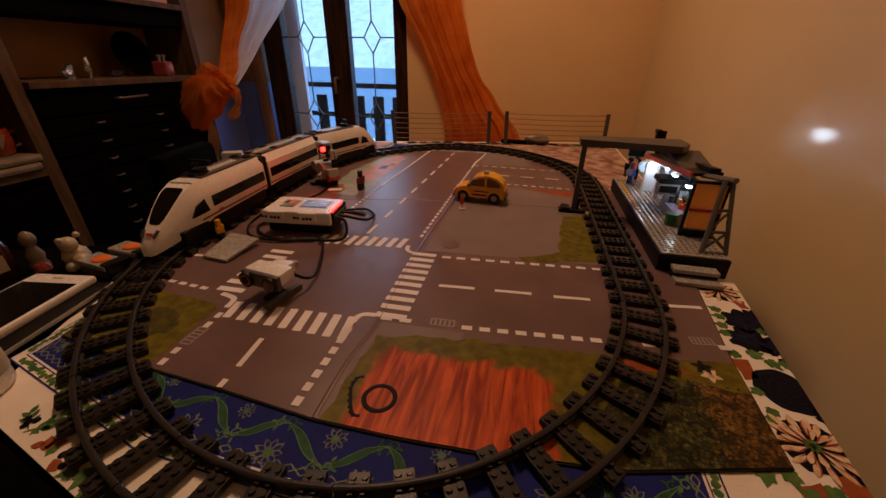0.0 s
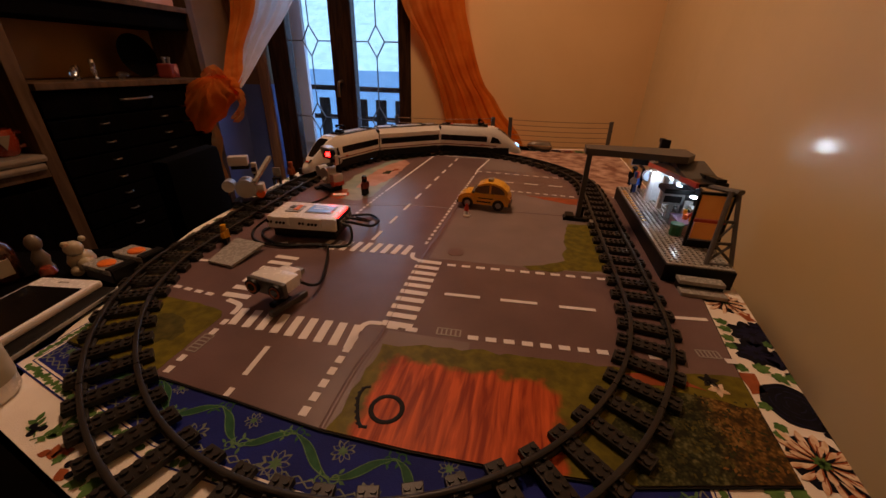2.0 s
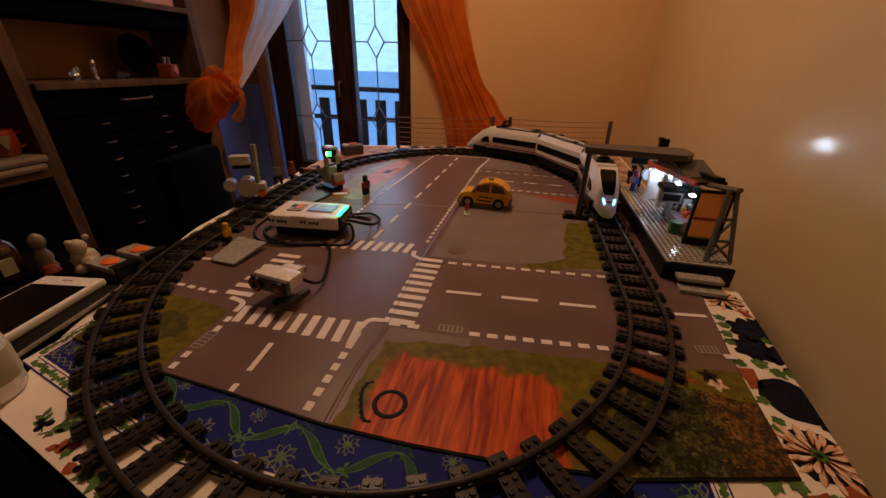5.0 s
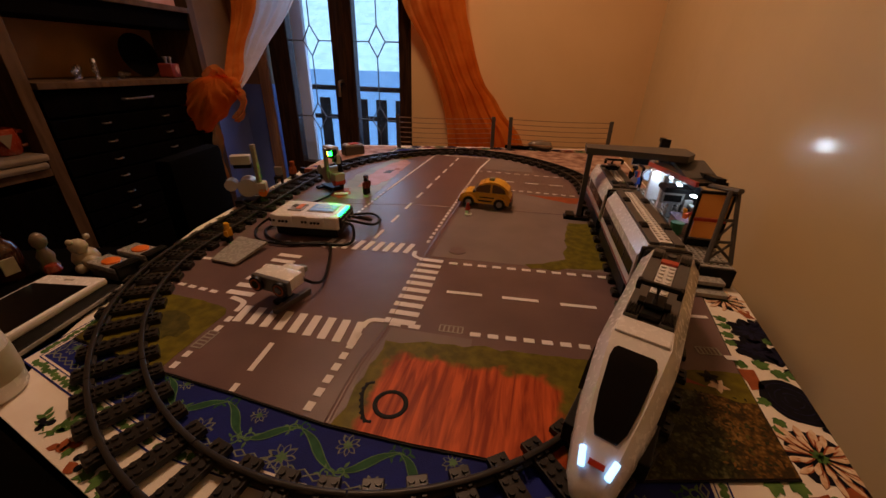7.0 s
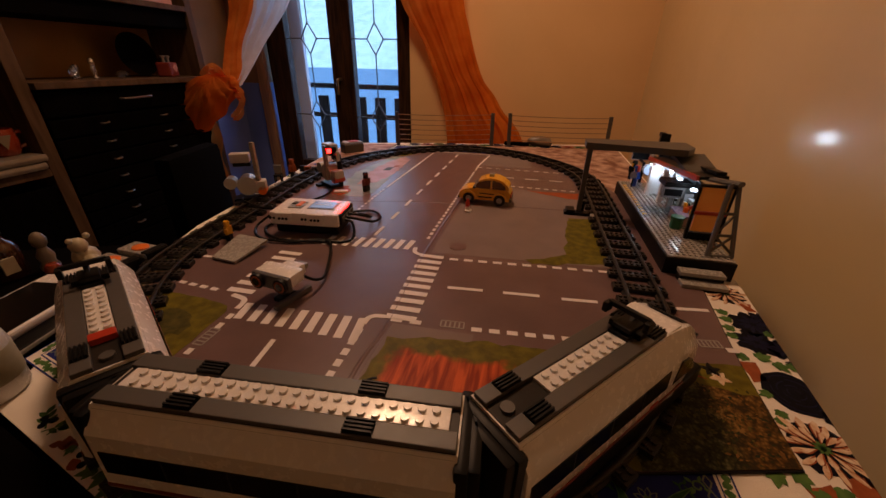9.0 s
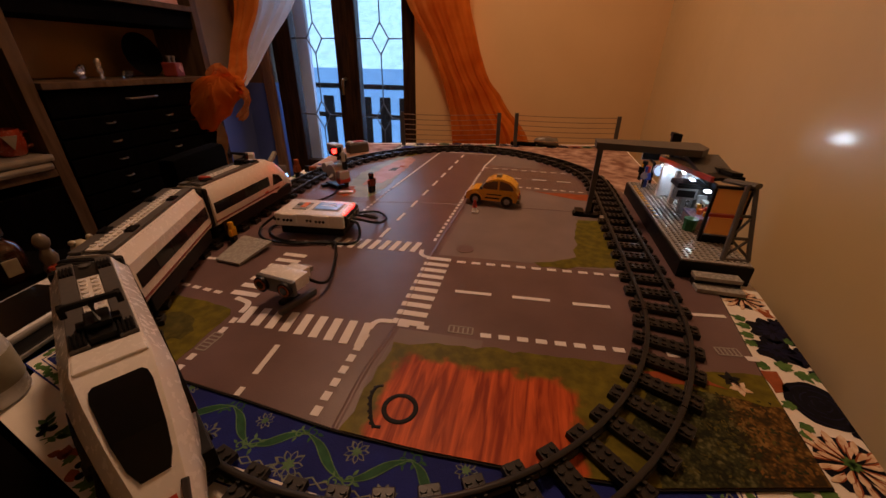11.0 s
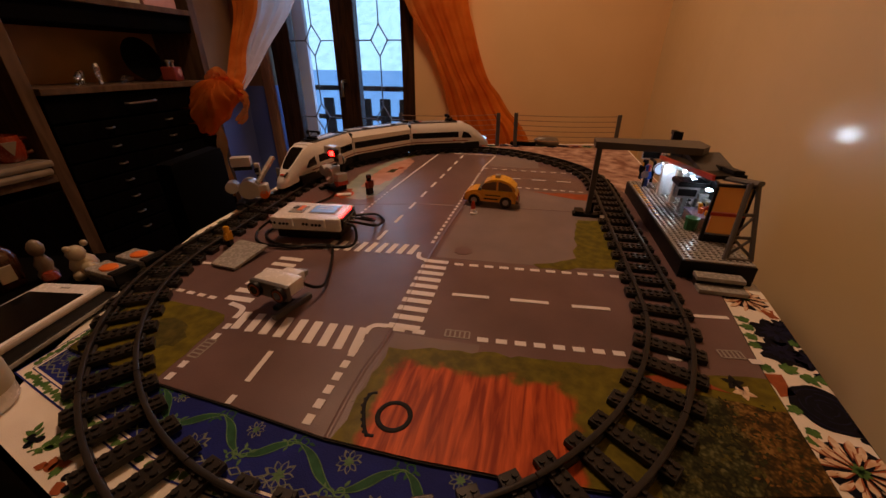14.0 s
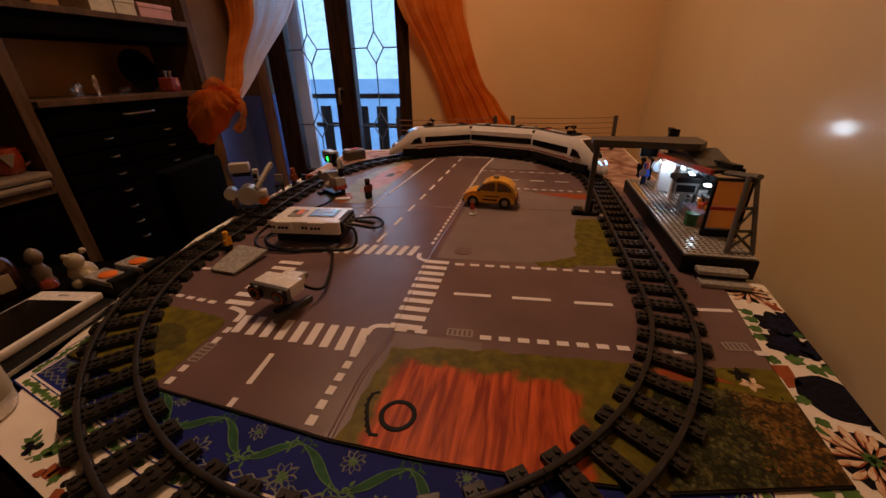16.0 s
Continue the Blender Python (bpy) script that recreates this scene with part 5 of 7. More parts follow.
# where the middle coach is along the track, second by second
PROGRESS = [(0, 1.313), (0.5, 1.436), (1, 1.551), (1.5, 1.665), (2, 1.776), (2.5, 1.879), (3, 1.973), (3.5, 2.070), (4, 2.162), (4.6, 2.277), (5.2, 2.403), (5.8, 2.551), (6.3, 2.688), (6.5, 2.756), (7, 2.930), (7.5, 3.085), (8, 3.240), (8.5, 3.361), (9, 3.485), (9.6, 3.628), (10.2, 3.741), (10.8, 3.862), (11.4, 4.017), (12, 4.166), (12.5, 4.300), (13, 4.445), (13.5, 4.565), (14, 4.672), (14.5, 4.770), (15, 4.885), (15.5, 5.005), (16, 5.117)]


def progress(t):
    ts, us = [r[0] for r in PROGRESS], [r[1] for r in PROGRESS]
    k = min(max(int(np.searchsorted(ts, t)) - 1, 0), len(ts) - 2)
    h = ts[k + 1] - ts[k]
    slope = [(us[min(i + 1, len(us) - 1)] - us[max(i - 1, 0)]) / (ts[min(i + 1, len(us) - 1)] - ts[max(i - 1, 0)]) for i in (k, k + 1)]
    s = (t - ts[k]) / h
    return (2 * s ** 3 - 3 * s * s + 1) * us[k] + (s ** 3 - 2 * s * s + s) * h * slope[0] + (3 * s * s - 2 * s ** 3) * us[k + 1] + (s ** 3 - s * s) * h * slope[1]


def car_pose(u, back, fore, turned=False):
    """A coach whose bogies stand on the track at u - back and u + fore."""
    a, b = on_track(u - back), on_track(u + fore)
    d = (b - a).normalized()
    c = a + d * back
    return pose(c.x, c.y, 0.0, 0, 0, math.degrees(math.atan2(d.y, d.x)) + (180 if turned else 0))


def motions():
    ts = [0.25 * k for k in range(65)]
    walk(front_car, [(t, car_pose(progress(t) + 0.228, 0.098, 0.082)) for t in ts])
    walk(mid_car, [(t, car_pose(progress(t), 0.095, 0.095)) for t in ts])
    walk(rear_car, [(t, car_pose(progress(t) - 0.228, 0.082, 0.098, True)) for t in ts])


# ---------------------------------------------------------------- station
station = thing("toy_station", "toy railway station with lit platform beside the track", "toy station", pose(0.408, 0.02, 0.0))
blocks("platform_base", BLACK, station, (0.090, 0.388, 0.0275, -0.0035, 0.006, 0.0), bevel=0.001, label="black platform plinth")
bm = bmesh.new()
box(bm, 0.086, 0.384, 0.002, -0.0035, 0.006, 0.0278, bevel=0.0004)
studs(bm, [-0.040 + 0.008 * i for i in range(10)], [-0.178 + 0.008 * j for j in range(47)], 0.0296)
part("platform_deck", bm, LGREY, station, "grey studded platform deck")
for k in range(12):
    blocks("yellow_tile", YELLOW, station, (0.007, 0.007, 0.0022, -0.040, -0.02 + 0.016 * k, 0.0297), bevel=0.0004)
for k, (y, z) in enumerate(((-0.203, 0.013), (-0.218, 0.003))):
    blocks("step", LGREY, station, (0.056, 0.017, 0.0055, -0.006, y, z), bevel=0.0008, label="grey platform step")
    blocks("step_riser", BLACK, station, (0.054, 0.015, z if z > 0.004 else 0.0028, -0.006, y, 0.0), bevel=0.0004)
# back building
# white and dark panels mixed, dark insets added, for contrast inside the building
for y, m in ((0.192, DGREY), (0.150, DGREY), (0.108, WHITE), (0.066, WHITE), (0.024, DGREY), (-0.018, BLACK)):
    blocks("wall_panel", m, station, (0.005, 0.038, 0.064, 0.036, y, 0.0300), bevel=0.0008, label="white station wall panel" if m == WHITE else "dark station wall panel")
for y in (0.172, 0.130):
    blocks("wall_dark_inset", SCREEN, station, (0.003, 0.016, 0.034, 0.0325, y, 0.045), bevel=0.0004, label="dark inset in the station wall")
blocks("cross_wall", WHITE, station, (0.044, 0.005, 0.064, 0.011, 0.112, 0.0300), bevel=0.0008, label="lit white cross wall")
blocks("cross_wall", LGREY, station, (0.014, 0.005, 0.040, 0.026, -0.008, 0.0300), bevel=0.0008)
for x, y in ((0.004, 0.062), (0.014, 0.034), (-0.008, 0.104)):
    blocks("pillar", WHITE, station, (0.009, 0.010, 0.062, x, y, 0.0300), bevel=0.001, label="white ribbed pillar")
for x, y, z in ((-0.004, 0.092, 0.083), (0.018, 0.085, 0.083), (0.014, 0.020, 0.085), (0.022, -0.030, 0.082), (0.004, 0.150, 0.080)):
    blocks("light_brick", LEDWHITE, station, (0.008, 0.008, 0.003, x, y, z), bevel=0.0008, label="lit white light brick")
# clock
clock = blocks("clock_bracket", LGREY, station, (0.006, 0.022, 0.030, 0.012, 0.190, 0.065), bevel=0.001)
bm = bmesh.new()
cyl(bm, 0.0125, 0.006, 0, 0, -0.003, pose(0.004, 0.172, 0.066, 90, 0, 0), seg=24)
# the face glows a little itself, for the station light falling on it
part("clock_face", bm, mat("clock_face", (0.55, 0.65, 0.8), 0.3, glow=(0.5, 0.7, 1.0), power=0.35), clock, "pale blue clock face with a faint added glow")
bm = bmesh.new()
tube(bm, [(0.004 + 0.0125 * math.cos(a * math.pi / 12), 0.168, 0.066 + 0.0125 * math.sin(a * math.pi / 12)) for a in range(25)], 0.0014, 6)
tube(bm, [(0.004, 0.1682, 0.066), (0.004, 0.1682, 0.074)], 0.0007, 4)
tube(bm, [(0.004, 0.1682, 0.066), (0.010, 0.1682, 0.063)], 0.0007, 4)
part("clock_rim", bm, LGREY, clock)
# sign
sign = blocks("sign_board", BLACK, station, (0.036, 0.004, 0.018, -0.002, 0.235, 0.074), bevel=0.0006, label="black departure sign with pale frame")
blocks("sign_frame", WHITE, sign, (0.040, 0.003, 0.002, -0.002, 0.234, 0.0725), (0.040, 0.003, 0.002, -0.002, 0.234, 0.0915), (0.002, 0.003, 0.019, -0.021, 0.234, 0.0735), (0.002, 0.003, 0.019, 0.017, 0.234, 0.0735), bevel=0.0003)
blocks("sign_post", BLACK, station, (0.005, 0.005, 0.045, -0.002, 0.196, 0.030), (0.005, 0.040, 0.004, -0.002, 0.215, 0.072), bevel=0.0005)
# kiosk canopy and counter
kiosk = blocks("kiosk_roof", BLACK, station, (0.044, 0.040, 0.005, 0.006, 0.012, 0.079), bevel=0.001, label="black ribbed kiosk roof")
bm = bmesh.new()
for k in range(8):
    cyl(bm, 0.004, 0.038, 0, 0, -0.019, pose(-0.012 + 0.0055 * k, 0.012, 0.084, 90, 0, 0), seg=8)
part("roof_tile_row", bm, BLACK, kiosk)
blocks("kiosk_box", LGREY, station, (0.036, 0.012, 0.020, 0.002, 0.004, 0.0585), bevel=0.001, label="grey kiosk board")
blocks("kiosk_panel", BLACK, station, (0.028, 0.002, 0.012, 0.002, -0.0025, 0.0625), bevel=0.0004)
blocks("kiosk_wall", LGREY, station, (0.008, 0.010, 0.030, 0.004, 0.008, 0.0295), bevel=0.0006)
blocks("counter", mat("pink_counter", (0.50, 0.36, 0.36), 0.3, coat=0.2), station, (0.026, 0.050, 0.016, 0.012, -0.045, 0.0298), bevel=0.001, label="pale pink counter")
blocks("counter_top", mat("violet_top", (0.32, 0.30, 0.52), 0.25, coat=0.3), station, (0.029, 0.053, 0.0035, 0.012, -0.045, 0.0460), bevel=0.0008, label="violet counter top")
for y, z, m, s in ((-0.018, 0.050, YELLOW, 0.007), (-0.026, 0.050, RED, 0.007), (-0.036, 0.050, ORANGEP, 0.008), (-0.030, 0.058, YELLOW, 0.006), (-0.040, 0.057, RED, 0.006), (-0.022, 0.057, WHITE, 0.006), (-0.046, 0.050, YELLOW, 0.007)):
    bm = bmesh.new()
    cyl(bm, s * 0.5, s, 0.016 + 0.004 * math.sin(y * 900), y - 0.012, z, seg=8)
    part("goods", bm, m, station)
bm = bmesh.new()
lathe(bm, [(0.0085, 0), (0.0095, 0.004), (0.0095, 0.015), (0.0105, 0.017), (0.0105, 0.020)], -0.006, -0.075, 0.0305, 10)
part("waste_bin", bm, GREENP, station, "dark green waste bin")
# black roof with a red edge, rising towards the shelter
for k in range(6):
    y, z = 0.150 - 0.043 * k, 0.0885 + 0.0044 * k
    bm = bmesh.new()
    box(bm, 0.040, 0.0440, 0.005, 0, 0, 0, pose(0.021, y, z + 0.004, -5.8, -6, 0), bevel=0.0008)
    part("roof_panel", bm, BLACK, station, "black roof panel")
    bm = bmesh.new()
    box(bm, 0.005, 0.0440, 0.008, 0, 0, 0, pose(-0.0005, y, z, -5.8, 0, 0), bevel=0.0008)
    part("roof_edge", bm, RED, station, "red roof edge")
    bm = bmesh.new()
    box(bm, 0.014, 0.0400, 0.006, 0, 0, 0, pose(0.030, y, z + 0.010, -5.8, 0, 0), bevel=0.001)
    part("roof_ridge", bm, BLACK, station, "roof ridge block")
blocks("finial", BLACK, station, (0.010, 0.012, 0.036, 0.020, 0.190, 0.098), (0.010, 0.020, 0.008, 0.020, 0.194, 0.1335), bevel=0.001)
bm = bmesh.new()
for pts in ([(-0.010, 0.020, 0.132), (0.040, 0.020, 0.134), (0.046, -0.050, 0.116), (0.002, -0.050, 0.112)],):
    top = [bm.verts.new(p) for p in pts]
    low = [bm.verts.new((x, y, z - 0.006)) for x, y, z in pts]
    bm.faces.new(top[::-1])
    bm.faces.new(low)
    for i in range(4):
        bm.faces.new((top[i], top[(i + 1) % 4], low[(i + 1) % 4], low[i]))
part("roof_hip", bm, DGREY, station, "sloping dark grey roof end")
blocks("vending_front", LGREY, station, (0.010, 0.022, 0.034, 0.029, -0.022, 0.0300), bevel=0.0015, label="pale grey vending machine")
blocks("vending_window", BLACK, station, (0.0012, 0.014, 0.014, 0.0235, -0.022, 0.0450), bevel=0.0003)
for y, z, m in ((0.046, 0.050, RED), (0.046, 0.060, BLUEP), (0.088, 0.052, RED), (0.128, 0.060, BLUEP), (0.140, 0.050, YELLOW)):
    blocks("poster", m, station, (0.0012, 0.010, 0.009, 0.0328, y, z), bevel=0.0002)
blocks("bench_seat", DGREY, station, (0.012, 0.034, 0.003, 0.024, 0.060, 0.0400), (0.003, 0.003, 0.010, 0.024, 0.046, 0.0300), (0.003, 0.003, 0.010, 0.024, 0.074, 0.0300), bevel=0.0005, label="dark grey platform bench")
# shelter with a red sill, across the near end
blocks("shelter_board", AMBERPANE, station, (0.041, 0.003, 0.036, 0.018, -0.115, 0.0765), bevel=0.0004, label="amber shelter board")
blocks("lower_board", AMBERPANE, station, (0.036, 0.003, 0.026, 0.018, -0.115, 0.0435), bevel=0.0004)
blocks("shelter_sill", RED, station, (0.043, 0.007, 0.0045, 0.018, -0.116, 0.0710), bevel=0.0006, label="red sill")
blocks("shelter_frame", BLACK, station, (0.0035, 0.005, 0.082, -0.0045, -0.115, 0.0296), (0.0035, 0.005, 0.082, 0.0400, -0.115, 0.0296), (0.048, 0.006, 0.004, 0.018, -0.115, 0.1126), (0.041, 0.012, 0.012, 0.018, -0.112, 0.0296), bevel=0.0005)
# lattice tower
bm = bmesh.new()
A, B, C, D = Vector((0.006, -0.176, 0.030)), Vector((0.038, -0.173, 0.030)), Vector((0.027, -0.127, 0.121)), Vector((0.037, -0.127, 0.122))
for a, b, r in ((A, C, 0.0034), (B, D, 0.0034), (A, B, 0.0034), (C, D, 0.003), (A.lerp(C, 0.3), B.lerp(D, 0.3), 0.0022), (A.lerp(C, 0.6), B.lerp(D, 0.6), 0.0022), (A.lerp(C, 0.05), B.lerp(D, 0.3), 0.0020), (B.lerp(D, 0.05), A.lerp(C, 0.3), 0.0020), (A.lerp(C, 0.3), B.lerp(D, 0.6), 0.0020)):
    tube(bm, [a, b], r, 6)
part("lattice_tower", bm, DGREY, station, "dark grey lattice tower")
bm = bmesh.new()
tube(bm, smooth_line([(0.018, -0.080, 0.116), (0.024, -0.10, 0.119), (0.030, -0.115, 0.121), (0.038, -0.130, 0.123)], 5), 0.0070, 8, 0.6)
part("canopy_beam", bm, DGREY, station, "dark grey canopy beam")

portal = thing("toy_gantry", "dark grey toy gantry spanning the railway track", "toy gantry", pose(0.262, 0.045, 0.0028))
blocks("post", DGREY, portal, (0.009, 0.009, 0.134, 0.0, 0.0, 0.006), bevel=0.001, label="dark grey gantry post")
blocks("foot", BLACK, portal, (0.044, 0.018, 0.006, -0.006, -0.004, 0), (0.016, 0.026, 0.010, -0.016, 0.0, 0.0), (0.012, 0.012, 0.022, 0.004, 0.006, 0.004), bevel=0.001, label="black gantry foot")
blocks("white_wedge", WHITE, portal, (0.010, 0.040, 0.006, 0.026, -0.020, 0.0), bevel=0.001)
bm = bmesh.new()
slab(bm, [(-0.010, -0.016), (0.150, -0.036), (0.168, -0.010), (0.168, 0.040), (-0.008, 0.026)], 0.130, 0.141)
box(bm, 0.160, 0.004, 0.009, 0.080, 0.024, 0.1215)
part("deck", bm, DGREY, portal, "flat dark grey gantry deck")
blocks("far_post", BLACK, portal, (0.012, 0.010, 0.105, 0.178, 0.178, 0.0300), bevel=0.001)


def figure(name, x, y, z, rz, torso, legs, head, hat, label, s=1.0):
    """A toy figure as one plain mesh with coloured faces."""
    bm = bmesh.new()

    def add(fn, mi):
        n = len(bm.faces)
        fn()
        bm.faces.ensure_lookup_table()
        for f in bm.faces[n:]:
            f.material_index = mi
    add(lambda: (box(bm, 0.0072, 0.0072, 0.013, 0, -0.004, 0, bevel=0.0006), box(bm, 0.0072, 0.0072, 0.013, 0, 0.004, 0, bevel=0.0006)), 1)
    add(lambda: cyl(bm, 0.0092, 0.013, 0, 0, 0.0132, seg=4, r2=0.0066, m=None), 0)
    add(lambda: (box(bm, 0.005, 0.004, 0.012, 0.001, -0.0095, 0.0135, bevel=0.001), box(bm, 0.005, 0.004, 0.012, 0.001, 0.0095, 0.0135, bevel=0.001)), 0)
    add(lambda: cyl(bm, 0.0048, 0.0085, 0, 0, 0.0265, seg=12), 2)
    add(lambda: cyl(bm, 0.0055, 0.0045, 0, 0, 0.0335, seg=12, r2=0.0045), 3)
    me = meshed(name, bm, torso)
    for m in (legs, head, hat):
        me.materials.append(m)
    ob = new(name, me)
    ob.matrix_basis = pose(x, y, z, 0, 0, rz) @ Matrix.Scale(s, 4)
    return tagged(ob, label, "toy figure")


figure("toy_figure", -0.194, 0.058, 0.0034, -10, DRED, BLACK, BLACK, BLACK, "toy figure with black cap and dark red torso on the mat", 1.12)
figure("toy_figure", 0.385, 0.178, 0.0325, 170, BLUEP, BLUEP, YELLOW, RED, "toy figure in blue overalls standing on the platform", 1.15)
figure("toy_figure", 0.390, 0.225, 0.0325, 200, BLACK, BLACK, YELLOW, BLACK, "toy figure in dark clothes on the platform", 1.15)
figure("toy_figure", 0.418, 0.150, 0.0325, 190, RED, DGREY, YELLOW, BLACK, "toy figure with red torso by the station wall", 1.15)
figure("toy_figure", -0.302, -0.238, 0.0034, 20, YELLOW, BLACK, YELLOW, YELLOW, "yellow toy figure beside the track", 0.85)
figure("toy_figure", -0.415, 0.115, 0.001, 20, RUST, BLACK, RUST, RUST, "brown and black toy figure beyond the track", 1.2)
case = thing("ticket_machine", "pale grey toy ticket machine on the platform", "toy machine", pose(0.392, 0.205 + 0.06, 0.0))
plinth = blocks("body", WHITE, case, (0.012, 0.014, 0.022, -0.004, -0.072, 0.0324), bevel=0.001)
blocks("panel", LGREY, case, (0.008, 0.001, 0.010, -0.004, -0.0795, 0.042), bevel=0.0002)
disc = thing("platform_sign", "round pale sign on a black stem on the platform", "toy sign", pose(0.378, 0.165, 0.0325))
bm = bmesh.new()
tube(bm, [(0, 0, 0), (0, 0, 0.022)], 0.0016, 6)
part("stem", bm, BLACK, disc)
bm = bmesh.new()
cyl(bm, 0.0075, 0.002, 0, 0, -0.001, pose(0, 0, 0.026, 80, 0, 10), seg=16)
part("disc", bm, LGREY, disc)

# ---------------------------------------------------------------- yellow toy taxi
taxi = thing("toy_taxi", "yellow toy taxi with black wheels on the mat", "toy car", pose(0.075, 0.064, 0.0034, 0, 0, 178))
bm = bmesh.new()
extrude_side(bm, [(-0.050, 0.010), (0.052, 0.010), (0.0545, 0.017), (0.051, 0.0255), (0.041, 0.0305), (0.024, 0.0335), (-0.046, 0.0335), (-0.0525, 0.026)], -0.021, 0.021)
part("body", bm, YELLOW, taxi, "yellow lower body")
bm = bmesh.new()
extrude_side(bm, [(-0.045, 0.0335), (0.025, 0.0335), (0.015, 0.045), (0.003, 0.0515), (-0.018, 0.0525), (-0.035, 0.0475)], -0.0175, 0.0175)
part("cabin_glass", bm, mat("smoked_amber_glass", (0.16, 0.075, 0.015), 0.15, coat=0.6), taxi, "smoky tinted cabin windows")
bm = bmesh.new()
extrude_side(bm, [(0.010, 0.0470), (0.015, 0.0478), (0.004, 0.0535), (-0.008, 0.0560), (-0.022, 0.0555), (-0.036, 0.0505), (-0.0475, 0.0405), (-0.0490, 0.0335), (-0.0430, 0.0335), (-0.0400, 0.0415), (-0.0310, 0.0480), (-0.0180, 0.0515), (-0.0030, 0.0510)], -0.0198, 0.0198)
part("roof", bm, YELLOW, taxi, "yellow curved roof")
blocks("door_pillar", YELLOW, taxi, (0.004, 0.0385, 0.0185, -0.012, 0, 0.033), bevel=0.0005)
blocks("roof_sign", LGREY, taxi, (0.010, 0.012, 0.006, -0.010, 0, 0.0555), bevel=0.001, label="grey roof sign")
blocks("side_stripe", BLACK, taxi, (0.034, 0.0425, 0.003, -0.003, 0, 0.0145), (0.030, 0.0425, 0.0022, -0.004, 0, 0.0225), bevel=0.0003, label="black checker stripe")
for x in (0.054, -0.053):
    blocks("bumper", DGREY, taxi, (0.006, 0.040, 0.006, x, 0, 0.009), bevel=0.001)
blocks("mirror", DGREY, taxi, (0.006, 0.050, 0.005, 0.022, 0, 0.033), bevel=0.001)
for s in (-1, 1):
    blocks("headlight", WHITE, taxi, (0.003, 0.008, 0.005, 0.0535, s * 0.013, 0.018), bevel=0.0006)
    blocks("tail_light", RED, taxi, (0.003, 0.008, 0.006, -0.0525, s * 0.013, 0.018), bevel=0.0006)
for x in (-0.031, 0.033):
    for s in (-1, 1):
        bm = bmesh.new()
        ring = [(x + 0.0165 * math.cos(a), 0.0115 + 0.0165 * math.sin(a)) for a in np.linspace(0.1, math.pi - 0.1, 11)] + [(x + 0.0125 * math.cos(a), 0.0115 + 0.0125 * math.sin(a)) for a in np.linspace(math.pi - 0.1, 0.1, 11)]
        extrude_side(bm, ring, s * 0.0145, s * 0.0245)
        part("fender", bm, YELLOW, taxi, "yellow wheel arch")
        bm = bmesh.new()
        cyl(bm, 0.0118, 0.010, 0, 0, -0.005, pose(x, s * 0.0185, 0.0118, 90, 0, 0), seg=24)
        wheel = part("wheel", bm, RUBBER, taxi, "black rubber wheel")
        bm = bmesh.new()
        cyl(bm, 0.0060, 0.0108, 0, 0, -0.0054, pose(x, s * 0.0185, 0.0118, 90, 0, 0), seg=16)
        part("rim", bm, LGREY, wheel, "grey wheel rim")

cone = thing("toy_cone", "red and white toy traffic cone on the mat", "toy cone", pose(0.047, 0.000, 0.0034))
blocks("base", WHITE, cone, (0.013, 0.013, 0.003, 0.002, -0.004, 0), bevel=0.001)
bm = bmesh.new()
lathe(bm, [(0.0055, 0.003), (0.0034, 0.010)], 0, 0, 0, 12)
part("lower_cone", bm, WHITE, cone)
bm = bmesh.new()
lathe(bm, [(0.0048, 0.0095), (0.0046, 0.015), (0.0022, 0.024)], 0, 0, 0, 12)
part("upper_cone", bm, RED, cone, "red cone tip")

# ---------------------------------------------------------------- control brick and cables
brick = thing("control_brick", "white programmable toy control brick with blue screen on the mat", "toy controller", pose(-0.197, -0.158, 0.0034, 0, 0, 7))
# dark lower case made black, which takes in the shadow at the brick's foot
blocks("lower_case", BLACK, brick, (0.106, 0.064, 0.016, 0.002, 0, 0.004), bevel=0.002, label="dark lower case, blackened for the shade at its foot")
bm = bmesh.new()
box(bm, 0.116, 0.072, 0.022, 0, 0, 0.018, bevel=0.0035)
for x in (-0.034, 0.020):
    box(bm, 0.030, 0.076, 0.016, x, 0, 0.0235, bevel=0.003)
part("upper_case", bm, WHITE, brick, "white upper case")
for s in (-1, 1):
    for x in (-0.050, -0.034, 0.004, 0.020):
        bm = bmesh.new()
        for k in range(3):
            cyl(bm, 0.0022, 0.002, 0, 0, -0.001, pose(x + (k - 1) * 0.006, s * 0.0368 if x in (-0.050, 0.004) else s * 0.0388, 0.030, 90, 0, 0), seg=8)
        part("pin_hole_row", bm, BLACK, brick)
blocks("screen_bezel", LGREY, brick, (0.046, 0.036, 0.0012, 0.020, 0.004, 0.0397), bevel=0.0005)
blocks("screen", LCD, brick, (0.040, 0.030, 0.0010, 0.020, 0.004, 0.0408), bevel=0.0003, label="blue liquid crystal screen")
blocks("screen_text", WHITE, brick, (0.022, 0.002, 0.0004, 0.018, 0.012, 0.0418), (0.028, 0.002, 0.0004, 0.020, 0.004, 0.0418), bevel=0)
blocks("button_pad", LGREY, brick, (0.024, 0.030, 0.0022, -0.024, 0.000, 0.0397), bevel=0.0008, label="grey button pad")
blocks("orange_button", ORANGEP, brick, (0.008, 0.022, 0.0016, -0.020, 0.002, 0.0415), bevel=0.0006, label="orange button")
blocks("dark_button", DGREY, brick, (0.007, 0.009, 0.002, -0.031, 0.004, 0.0415), bevel=0.0006)
blocks("port_end", BLACK, brick, (0.006, 0.060, 0.018, 0.058, 0, 0.020), bevel=0.001, label="black port end")
